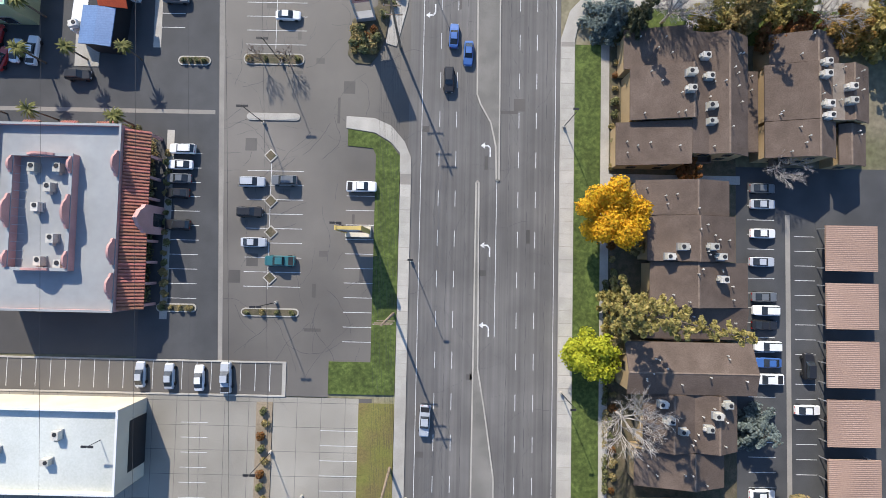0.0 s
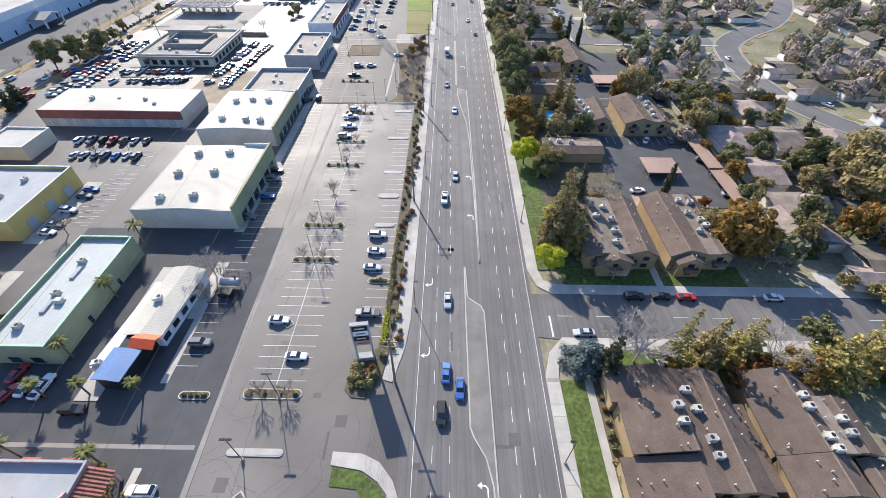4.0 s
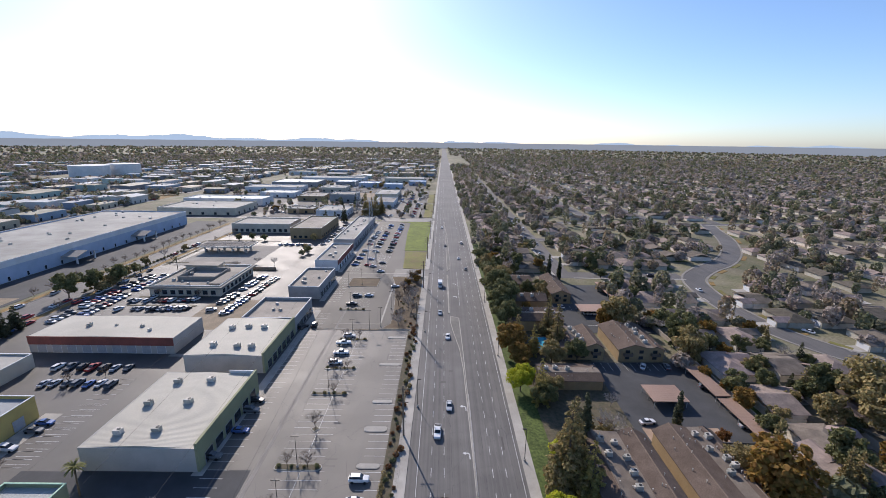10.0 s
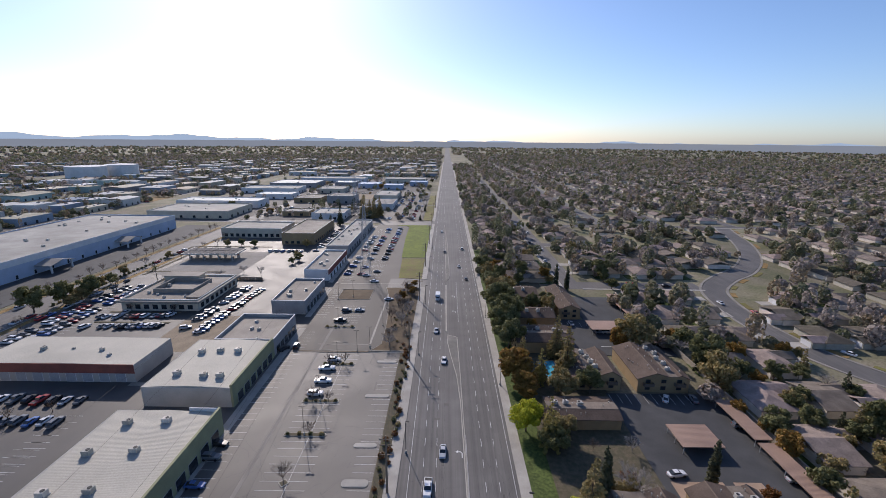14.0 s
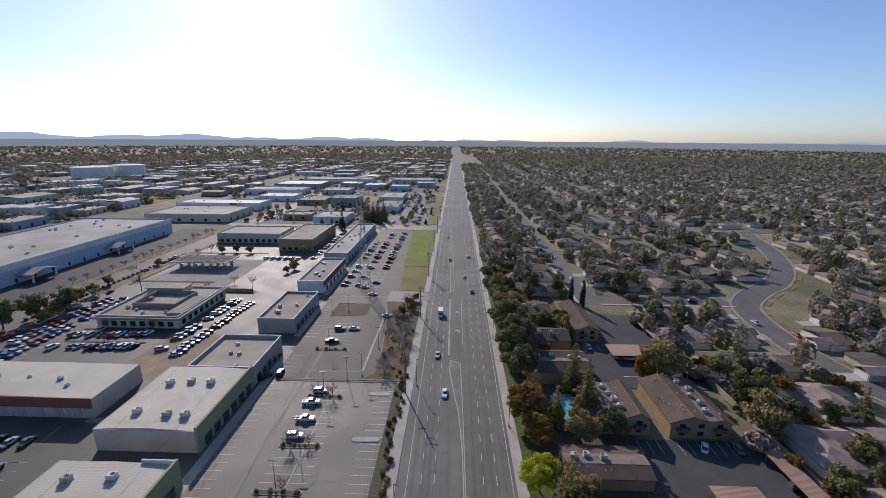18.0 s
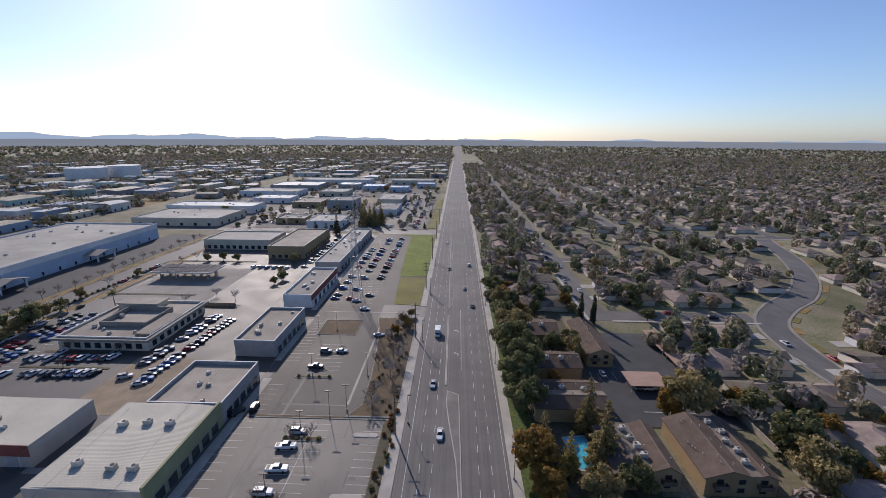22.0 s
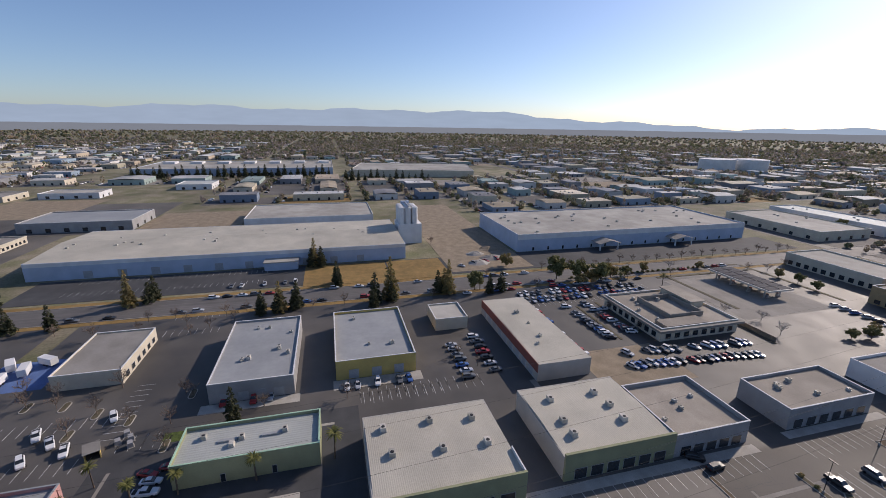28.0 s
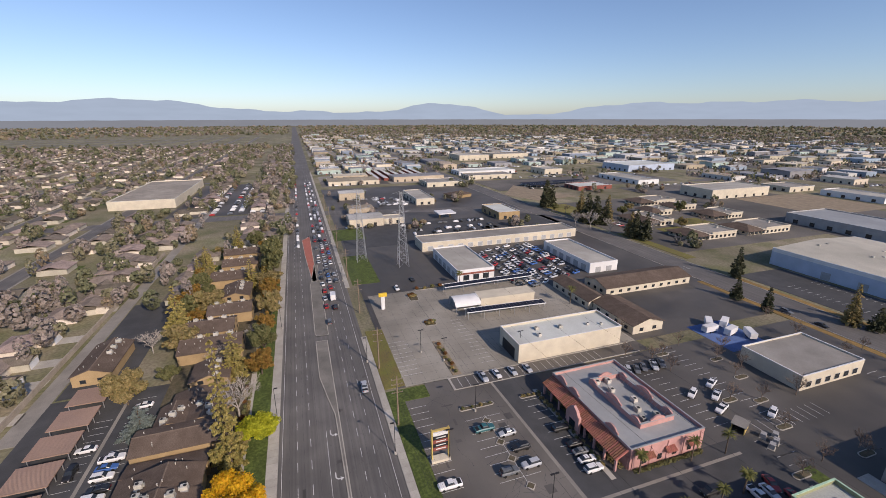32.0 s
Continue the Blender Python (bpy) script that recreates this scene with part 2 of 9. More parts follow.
M_pink = mat("salmon_pink_stucco", (0.56, 0.315, 0.285), (0.48, 0.265, 0.24), rough=0.85, scale=0.4, stain=0.12)
M_tile = mat("clay_roof_tile", (0.38, 0.155, 0.105), (0.28, 0.11, 0.08), rough=0.8, scale=1.5, fine=8, rand=0.2)
M_brown = mat("brown_shingle", (0.155, 0.118, 0.095), (0.12, 0.09, 0.072), rough=0.9, scale=0.4, fine=6, mix=0.6, bump=0.4, stain=0.18, spec=0.08)
M_cport = ribbed("brown_metal_carport_roof", (0.40, 0.265, 0.195), "Y", 0.35, rough=0.6)
M_wood = mat("weathered_wood", (0.26, 0.20, 0.145), (0.19, 0.145, 0.105), rough=0.9, scale=1.5, fine=9, mix=0.5)
M_dark = mat("dark_opening", (0.03, 0.03, 0.032), rough=0.6, scale=1.0, bump=0)
M_steel = mat("galvanised_steel", (0.45, 0.46, 0.47), (0.38, 0.39, 0.40), rough=0.45, metal=0.6, scale=1.0, bump=0)
M_unit = mat("beige_unit_housing", (0.49, 0.465, 0.41), (0.41, 0.39, 0.34), rough=0.6, scale=1.0, bump=0, rand=0.25)
M_orange = mat("orange_red_awning", (0.70, 0.11, 0.03), (0.60, 0.09, 0.03), rough=0.7, scale=1.0)
M_blueroof = ribbed("blue_grey_metal_roof", (0.33, 0.43, 0.56), "Y", 0.45, depth=0.015)
M_black = mat("black_paint", (0.025, 0.025, 0.027), rough=0.5, scale=1.0, bump=0)
M_solar = mat("solar_panel_glass", (0.02, 0.025, 0.045), rough=0.75, scale=1.0, bump=0, spec=0.15)
M_pool = mat("pool_water", (0.08, 0.42, 0.55), (0.07, 0.36, 0.50), rough=0.08, scale=0.8, fine=2.0, bump=0.05, spec=0.6)
M_fence = mat("block_wall", (0.42, 0.36, 0.29), (0.35, 0.30, 0.24), rough=0.9, scale=0.5, stain=0.15)
M_wire = mat("dark_cable", (0.05, 0.05, 0.05), rough=0.6, bump=0)


def glassy(name, col, rough=0.08):
    m = mat(name, col, tuple(c * 0.7 for c in col), rough=rough + 0.1, scale=0.7, bump=0, mix=0.1, spec=0.7)
    return m


M_glass = glassy("tinted_window_glass", (0.03, 0.036, 0.042))


def leafy(name, col, col2, rand=0.28, thin=0.36):
    m = mat(name, col, col2, rough=0.75, scale=0.9, fine=5, mix=0.5, bump=0.2, rand=rand, spec=0.2)
    b = m.node_tree.nodes["Principled BSDF"]
    # thin blades let light through
    n, l = m.node_tree.nodes, m.node_tree.links
    tr, ms = n.new("ShaderNodeBsdfTranslucent"), n.new("ShaderNodeMixShader")
    ms.inputs[0].default_value = thin
    l.new(b.inputs["Base Color"].links[0].from_socket, tr.inputs["Color"])
    l.new(b.outputs[0], ms.inputs[1])
    l.new(tr.outputs[0], ms.inputs[2])
    l.new(ms.outputs[0], n["Material Output"].inputs["Surface"])
    return m


L_yellow = leafy("golden_autumn_leaves", (0.74, 0.46, 0.025), (0.58, 0.34, 0.02), 0.22)
L_lime = leafy("lime_green_leaves", (0.50, 0.50, 0.04), (0.36, 0.38, 0.03), 0.22)
L_green = leafy("green_leaves", (0.21, 0.205, 0.09), (0.14, 0.145, 0.06))
L_olive = leafy("olive_leaves", (0.36, 0.285, 0.125), (0.25, 0.205, 0.09))
L_needle = leafy("dark_conifer_needles", (0.105, 0.11, 0.062), (0.065, 0.07, 0.04))
L_cedar = leafy("yellow_green_cedar_needles", (0.42, 0.355, 0.12), (0.29, 0.245, 0.085))
L_blue = leafy("blue_grey_spruce_needles", (0.21, 0.25, 0.235), (0.14, 0.175, 0.165), 0.18)
L_rust = leafy("rust_orange_leaves", (0.24, 0.105, 0.035), (0.15, 0.075, 0.025))
L_gold = leafy("brownish_gold_leaves", (0.33, 0.20, 0.05), (0.22, 0.135, 0.035))
L_palm = leafy("palm_fronds", (0.20, 0.20, 0.06), (0.12, 0.125, 0.045))
L_bare = leafy("bare_grey_twigs", (0.29, 0.22, 0.175), (0.20, 0.155, 0.12), 0.15, 0.3)
M_trunk = mat("tree_bark", (0.15, 0.115, 0.085), (0.09, 0.07, 0.052), rough=0.95, scale=1.5, fine=8, mix=0.6, bump=0.5)
M_pale = mat("pale_bark", (0.42, 0.38, 0.34), (0.30, 0.27, 0.24), rough=0.9, scale=1.5, fine=8, mix=0.5)


# ---- mesh helpers ----
class Build:
    """Collects vertices and faces for one mesh."""

    def __init__(self):
        self.v, self.f = [], []

    def box(self, x0, y0, z0, x1, y1, z1):
        k = len(self.v)
        self.v += [(x0, y0, z0), (x1, y0, z0), (x1, y1, z0), (x0, y1, z0), (x0, y0, z1), (x1, y0, z1), (x1, y1, z1), (x0, y1, z1)]
        self.f += [(k, k + 3, k + 2, k + 1), (k + 4, k + 5, k + 6, k + 7), (k, k + 1, k + 5, k + 4), (k + 1, k + 2, k + 6, k + 5), (k + 2, k + 3, k + 7, k + 6), (k + 3, k, k + 4, k + 7)]
        return self

    def slab(self, pts, z0, z1):
        """A prism over the polygon pts, counter-clockwise."""
        k, n = len(self.v), len(pts)
        self.v += [(p[0], p[1], z0) for p in pts] + [(p[0], p[1], z1) for p in pts]
        self.f += [tuple(range(k + n, k + 2 * n)), tuple(range(k + n - 1, k - 1, -1))]
        self.f += [(k + i, k + (i + 1) % n, k + n + (i + 1) % n, k + n + i) for i in range(n)]
        return self

    def quad(self, a, b, c, d):
        k = len(self.v)
        self.v += [tuple(a), tuple(b), tuple(c), tuple(d)]
        self.f.append((k, k + 1, k + 2, k + 3))
        return self

    def tri(self, a, b, c):
        k = len(self.v)
        self.v += [tuple(a), tuple(b), tuple(c)]
        self.f.append((k, k + 1, k + 2))
        return self

    def tube(self, a, b, r0, r1, n=6, cap=True):
        a, b = Vector(a), Vector(b)
        d = (b - a).normalized()
        u = d.orthogonal().normalized()
        w = d.cross(u)
        k = len(self.v)
        for p, r in ((a, r0), (b, r1)):
            for i in range(n):
                t = 2 * math.pi * i / n
                self.v.append(tuple(p + (u * math.cos(t) + w * math.sin(t)) * r))
        self.f += [(k + i, k + (i + 1) % n, k + n + (i + 1) % n, k + n + i) for i in range(n)]
        if cap:
            self.f += [tuple(range(k + n - 1, k - 1, -1)), tuple(range(k + n, k + 2 * n))]
        return self

    def rope(self, pts, r, n=3):
        """One tube through all the points."""
        k0 = len(self.v)
        for i, p in enumerate(pts):
            d = (pts[min(len(pts) - 1, i + 1)] - pts[max(0, i - 1)]).normalized()
            u = d.cross(Vector((0, 0, 1))).normalized()
            w = d.cross(u)
            self.v += [tuple(p + (u * math.cos(2.0944 * j) + w * math.sin(2.0944 * j)) * r) for j in range(n)]
        for i in range(len(pts) - 1):
            k = k0 + i * n
            self.f += [(k + j, k + (j + 1) % n, k + n + (j + 1) % n, k + n + j) for j in range(n)]
        return self

    def gable(self, x0, y0, x1, y1, z0, rise, along="y", over=0.5, thick=0.18):
        """A pitched roof with thickness over the rectangle; the ridge runs along x or y."""
        x0, y0, x1, y1 = x0 - over, y0 - over, x1 + over, y1 + over
        if along == "y":
            m = (x0 + x1) / 2
            prof = [(x0, z0), (m, z0 + rise), (x1, z0), (x1, z0 - thick), (m, z0 + rise - thick), (x0, z0 - thick)]
            ring = [[(px, yy, pz) for px, pz in prof] for yy in (y0, y1)]
        else:
            m = (y0 + y1) / 2
            prof = [(y0, z0), (m, z0 + rise), (y1, z0), (y1, z0 - thick), (m, z0 + rise - thick), (y0, z0 - thick)]
            ring = [[(xx, py, pz) for py, pz in prof] for xx in (x1, x0)]
        k = len(self.v)
        self.v += ring[0] + ring[1]
        for i in range(6):
            j = (i + 1) % 6
            self.f.append((k + i, k + 6 + i, k + 6 + j, k + j))
        for o, rev in ((k, 0), (k + 6, 1)):
            for q in ((o, o + 1, o + 4, o + 5), (o + 1, o + 2, o + 3, o + 4)):
                self.f.append(q[::-1] if rev else q)
        return self

    def hip(self, x0, y0, x1, y1, z0, rise, over=0.5, thick=0.18):
        x0, y0, x1, y1 = x0 - over, y0 - over, x1 + over, y1 + over
        w, h = x1 - x0, y1 - y0
        s = min(w, h) / 2
        a = (x0 + s, (y0 + y1) / 2, z0 + rise) if w > h else ((x0 + x1) / 2, y0 + s, z0 + rise)
        b = (x1 - s, (y0 + y1) / 2, z0 + rise) if w > h else ((x0 + x1) / 2, y1 - s, z0 + rise)
        k = len(self.v)
        self.v += [(x0, y0, z0), (x1, y0, z0), (x1, y1, z0), (x0, y1, z0), a, b, (x0, y0, z0 - thick), (x1, y0, z0 - thick), (x1, y1, z0 - thick), (x0, y1, z0 - thick)]
        if w > h:
            fs = [(0, 1, 5, 4), (1, 2, 5), (2, 3, 4, 5), (3, 0, 4)]
        else:
            fs = [(0, 1, 4), (1, 2, 5, 4), (2, 3, 5), (3, 0, 4, 5)]
        fs += [(6, 7, 1, 0), (7, 8, 2, 1), (8, 9, 3, 2), (9, 6, 0, 3), (9, 8, 7, 6)]
        self.f += [tuple(k + i for i in q) for q in fs]
        return self

    def mesh(self, name, material, smooth=False):
        me = bpy.data.meshes.new(name)
        me.from_pydata(self.v, [], self.f)
        me.materials.append(material)
        if smooth:
            me.polygons.foreach_set("use_smooth", [True] * len(me.polygons))
        me.update()
        return me


def thing(name, x, y, z=0.0, rz=0.0, label="", category="", group="", kind=""):
    ob = new(name)
    ob.empty_display_size = 0.5
    ob.matrix_basis = pose(x, y, z, 0, 0, rz)
    return tagged(ob, label, category, group, kind)


def part(name, bm, material, parent, label="", smooth=False):
    ob = new(name, bm.mesh(name, material, smooth) if isinstance(bm, Build) else bm)
    ob.parent = parent
    return tagged(ob, label)


def solid(name, bm, material, label="", category="", kind="", group=""):
    return tagged(new(name, bm.mesh(name, material)), label, category, group, kind)


# ---- ground and paving ----
g = Build()
g.quad((-4900, -4900, -0.12), (4900, -4900, -0.12), (4900, 4900, -0.12), (-4900, 4900, -0.12))
solid("ground", g, M_ground, "dry tan and grey earth of a wide flat valley town", "ground", "structure")


def sheet(name, pts, z, material, label, category, kind="structure", base=-0.1):
    return solid(name, Build().slab(pts, base, z), material, label, category, kind)


def rect(x0, y0, x1, y1):
    return [(x0, y0), (x1, y0), (x1, y1), (x0, y1)]


# the boulevard runs along y
RX0, RX1 = -6.9, 21.9
sheet("road", rect(RX0, -4000, RX1, 4700), 0.0, M_road, "grey asphalt boulevard with worn wheel tracks and painted lanes", "road")
sheet("side_street", [(21.9, 56.5), (26, 56), (400, 56), (400, 69), (26, 69), (21.9, 69)], 0.0, M_road, "grey asphalt side street joining the boulevard", "road")
# shopping strip and industrial paving, west side
sheet("parking_lot_pavement", rect(-57, -15.5, -12.6, 171), 0.002, M_lot, "dark patched asphalt of a shopping strip car park", "parking lot")
sheet("parking_lot_pavement", rect(-63, 200, -9.95, 420), 0.002, M_lot2, "dark asphalt car park in front of shops", "parking lot")
sheet("parking_lot_pavement", rect(-57, 171, -9.95, 200), 0.002, M_lot2, "fresher dark brown-grey asphalt car park", "parking lot")
sheet("yard_pavement", rect(-181, -15, -57, 200), 0.0, M_asphalt, "dark asphalt yards between workshop buildings", "yard")
sheet("yard_pavement", rect(-181, 200, -63, 420), 0.0, M_asphalt, "dark asphalt yards between workshop buildings", "yard")
sheet("yard_pavement", rect(-181, -420, -12.6, -22), -0.004, M_asphalt, "dark asphalt of yards and car parks", "yard")
sheet("industrial_street", rect(-199, -900, -181, 1500), 0.0, M_road, "grey asphalt street past warehouses", "road")
sheet("warehouse_yard", rect(-238, -60, -206, 410), 0.004, M_seal, "dark asphalt yard in front of warehouses", "yard")
sheet("forecourt_pavement", rect(-104, -96, -15.0, -22), 0.006, M_fore, "pale concrete forecourt with dark joints", "forecourt")
sheet("apartment_parking", rect(55.2, -48, 86, 23), 0.004, M_seal, "dark green-grey asphalt parking court of an apartment complex", "parking lot")
sheet("apartment_parking", rect(56.2, 103.4, 92.6, 146), 0.085, M_seal, "dark asphalt parking court with painted stalls", "parking lot")
sheet("apartment_parking", rect(54.6, 171, 92.8, 204), 0.085, M_seal, "dark asphalt parking court with painted stalls", "parking lot")
sheet("apartment_parking", rect(67, 204.02, 92.8, 233), 0.085, M_seal, "dark asphalt parking court with painted stalls", "parking lot")
sheet("garden_path", rect(58.5, 103.6, 71, 109.5), 0.1, M_tanpath, "tan concrete path behind an apartment block", "path")
sheet("garden_path", rect(73.4, 104, 80.2, 109.5), 0.1, M_tanpath, "tan concrete path behind an apartment block", "path")

# sidewalks, kerbs and lawns
k = 0
for y0, y1, xa, xb in ((-600, -110, -8.3, -6.2), (-58, 21, -8.3, -6.2), (60, 246, -9.9, -6.9), (259, 425, -9.9, -6.9), (440, 1600, -9.9, -6.9)):
    sheet("pavement", rect(xa, y0, xb, y1), 0.14, M_conc, "pale concrete sidewalk with a raised kerb along the boulevard", "sidewalk")
for y0, y1 in ((-1200, -256), (-234, 47), (77, 1600)):
    sheet("pavement", rect(21.9, y0, 24.6, y1), 0.14, M_conc, "pale concrete sidewalk with a raised kerb along the boulevard", "sidewalk")
sheet("lawn", rect(24.6, -140, 29.6, 46), 0.12, M_grass, "mown green lawn strip between sidewalk and apartments", "lawn")
sheet("lawn", rect(24.6, 77, 30.5, 330), 0.12, M_grass, "green lawn strip shaded by trees", "lawn")
for ya, yb, yc, sg_ in ((47, 53.4, 56.4, 1), (77, 72.0, 69.0, -1)):
    pts_ = [(21.9, ya), (24.6, ya), (25.4, ya + sg_ * 3.6), (28.4, yb), (33, yb), (33, yc), (27.0, yc), (23.6, ya + sg_ * 5.6)]
    sheet("corner_pavement", pts_ if sg_ > 0 else pts_[::-1], 0.14, M_conc, "pale concrete corner sidewalk with kerb ramp", "sidewalk")
    sheet("pavement", rect(33, min(yb, yc), 420, max(yb, yc) if sg_ > 0 else max(yb, yc)), 0.13, M_conc, "pale concrete sidewalk along the side street", "sidewalk")
sheet("lawn", rect(30.5, 72, 76, 79), 0.1, M_grass, "shaded green front lawn with a path", "lawn")
sheet("garden_path", rect(53.4, 72, 55.2, 84), 0.12, M_conc, "narrow pale concrete garden path", "path")
sheet("lawn", rect(34, 46.5, 100, 53.4), 0.1, M_grass, "green lawn with shrubs beside the side street", "lawn")
sheet("garden_path", rect(29.6, -45, 31.2, 46), 0.1, M_conc, "narrow pale concrete garden path", "path")
sheet("apartment_ground", rect(31.2, -130, 55.2, 47.5), 0.06, M_bark, "dark brown mulch and planting between apartments", "garden bed")
sheet("apartment_ground", rect(30.5, 74, 57, 330), 0.06, M_bark, "dark brown mulch and planting between apartments", "garden bed")
sheet("grass_strip", rect(-13.0, -15.2, -8.4, 24), 0.12, M_grass, "green grass strip along the car park edge", "grass strip")
sheet("grass_strip", rect(-20.8, -21.2, -8.4, -15.2), 0.12, M_grass, "small green lawn with utility boxes", "lawn")
sheet("grass_strip", rect(-15.0, -62, -8.4, -22.8), 0.1, M_drygreen, "patchy dry grass strip with poles", "grass strip")
sheet("planting_strip", rect(-12.9, 62, -9.9, 171), 0.12, M_bark, "planted strip of low shrubs with a kerb", "planting strip")
MULCH = [(-25.1, 172.4), (-9.9, 172.4), (-9.9, 244.6), (-28.4, 244.4), (-25.8, 233), (-23.1, 211), (-21.7, 193.5), (-21.4, 178)]
sheet("planting_strip", MULCH, 0.12, M_mulch, "brown mulch bed with bare trees beside the boulevard", "planting strip")
sheet("grass_strip", [(-23.6, 261.5), (-10, 259.8), (-10, 303.6), (-25.7, 303.6)], 0.12, M_drygreen, "half-dry green lawn beside the boulevard", "lawn")
sheet("grass_strip", [(-26.4, 306), (-10, 306), (-10, 416), (-13.5, 420), (-41, 420), (-41, 417.4), (-33, 416), (-30, 411), (-29.4, 366)], 0.12, M_brightgrass, "bright green mown lawn beside the boulevard", "lawn")

# medians: a worn asphalt-grey top inside a pale kerb
M_medtop = mat("median_top", (0.24, 0.225, 0.20), (0.185, 0.175, 0.155), rough=0.9, scale=0.3, fine=7, mix=0.4, stain=0.25)


def kerb_ring(pts, z, w=0.28):
    b = Build()
    n = len(pts)
    c = Vector((sum(p[0] for p in pts) / n, sum(p[1] for p in pts) / n))
    for i in range(n):
        p, q = Vector(pts[i]), Vector(pts[(i + 1) % n])
        d = (q - p).normalized()
        nrm = Vector((-d.y, d.x)) * w
        b.slab([p, q, q + nrm, p + nrm], -0.05, z)
    return b


def median(pts, label, top=None):
    pts = [(x - 0.009 * max(0.0, y - 70), y) for x, y in pts]
    sheet("median_island", pts, CURB - 0.01, top or M_medtop, label, "median")
    solid("median_kerb", kerb_ring(pts, CURB), M_conc, "pale concrete kerb round a median", "kerb", "structure")


CURB = 0.16
median([(5.9, 36), (6.6, 34), (8.6, 30.5), (9.6, 26), (9.8, 19.5), (10.3, 19.2), (10.6, 19.5), (10.3, 63), (9.6, 65), (6.5, 67.5), (6.2, 78), (5.7, 78), (5.7, 60)], "raised grey median with a tapered end and pale kerb")
median([(6.0, -60), (10.4, -60), (10.4, -36), (8.6, -24), (7.2, -16), (6.8, 19.0), (6.4, 19.5), (6.0, 19.0)], "narrow raised median that widens at one end")
median([(9.7, 79), (10.1, 79), (10.4, 122), (10.4, 157), (10.2, 185), (6.2, 187), (6.0, 180), (7.0, 170), (8.9, 155), (9.6, 140)], "thin raised median widening into a teardrop")
median([(5.4, 190), (6.0, 190), (6.4, 249), (5.6, 249)], "thin raised median with a pale kerb")
median([(5.9, 256), (7.9, 262), (8.3, 270), (8.0, 340), (5.9, 420)], "raised grey median with a pale kerb")
median([(5.0, -150), (7.2, -150), (10.2, -118), (10.4, -66), (9.6, -64), (5.2, -64)], "raised grey median with a pale kerb")
median([(7.0, -215), (12.5, -205), (11.5, -170), (9.0, -124), (6.4, -124)], "median paved in brick red with a pale kerb", M_redpave)

# lane lines: dashes of the boulevard
dash = Build()
for x in (-1.0, 2.2, 14.1, 17.4):
    y = -700.0
    while y < 900:
        dash.box(x - 0.055, y, -0.02, x + 0.055, y + 3.0, 0.008)
        y += 7.6
for x in (21.0, -4.4):
    dash.box(x - 0.05, -400, -0.02, x + 0.05, 900, 0.007)
for y0, y1 in ((-10, 20), (85, 125), (200, 255)):
    dash.box(10.0, y0, -0.02, 10.1, y1, 0.008)
solid("lane_lines", dash, M_white, "worn white painted lane dashes and edge lines", "lane marking", "stuff")


def turn_arrow(x, y, flip=1):
    b = Build()
    b.slab([(0.6 * flip, -1.5), (0.85 * flip, -1.5), (0.85 * flip, 0.2), (0.35 * flip, 0.8), (-0.3 * flip, 0.8), (-0.3 * flip, 0.5), (0.25 * flip, 0.5), (0.6 * flip, 0.1)][:: flip], -0.02, 0.009)
    b.slab([(-0.3 * flip, 1.25), (-1.1 * flip, 0.65), (-0.3 * flip, 0.05)][:: flip], -0.02, 0.009)
    if flip < 0:
        b.v = [(-x_, -y_, z_) for x_, y_, z_ in b.v]
    ob = solid("turn_arrow", b, M_white, "white painted turn arrow on grey asphalt", "road arrow", "", "turn arrows")
    ob.location = (x, y, 0)


for x, y in ((8.0, 25.5), (8.2, 6.5), (8.2, -8.5), (8.1, 98), (8.1, 118), (8.1, 212), (8.1, 232), (8.1, 176)):
    turn_arrow(x, y)
for x, y in ((-3.0, 52), (-3.0, 72)):
    turn_arrow(x, y, -1)

# concrete drainage gutter through the car park
sheet("drain_gutter", [(-41.6, -15.5), (-40.8, -15.5), (-43.2, 60), (-43.9, 200), (-44.9, 200), (-44.2, 60)], 0.02, M_concd, "pale concrete drainage gutter across a car park", "gutter")
sheet("cross_walk_slab", rect(-88, 31.2, -44, 32.0), 0.016, M_concd, "concrete strip across a car park lane", "gutter")
sheet("driveway_apron", rect(-12.6, 20.5, -6.9, 62), 0.003, M_lot, "worn asphalt driveway apron", "driveway")
sheet("driveway_apron", rect(-28, 244.5, -6.9, 260), 0.005, M_lot, "worn asphalt driveway apron", "driveway")
sheet("driveway_apron", rect(-60, 420.5, -6.9, 440), 0.005, M_lot, "worn asphalt driveway apron", "driveway")
sheet("curved_pavement", [(-18.8, 29.0), (-13.2, 28.2), (-10.2, 26.4), (-8.4, 24.4), (-8.4, 20.9), (-6.2, 20.9), (-6.3, 23.5), (-7.6, 26.6), (-10.2, 29.6), (-13.4, 31.0), (-18.8, 31.3)], 0.15, M_conc, "pale concrete sidewalk curving into a driveway", "sidewalk")
sheet("curved_pavement", [(-11.7, 45.6), (-9.6, 45.0), (-7.6, 53), (-6.9, 60), (-9.9, 60), (-10.5, 53)], 0.15, M_conc, "pale concrete sidewalk curving out of a driveway", "sidewalk")
sheet("corner_bed", [(-18.9, 43.2), (-17.4, 41.6), (-14.6, 41.4), (-13.0, 43.5), (-11.8, 46.5), (-11.0, 52), (-10.6, 62), (-12.8, 62), (-13.4, 53), (-18.2, 50)], 0.17, M_bark, "kerbed corner bed of shrubs and rocks", "planting bed")

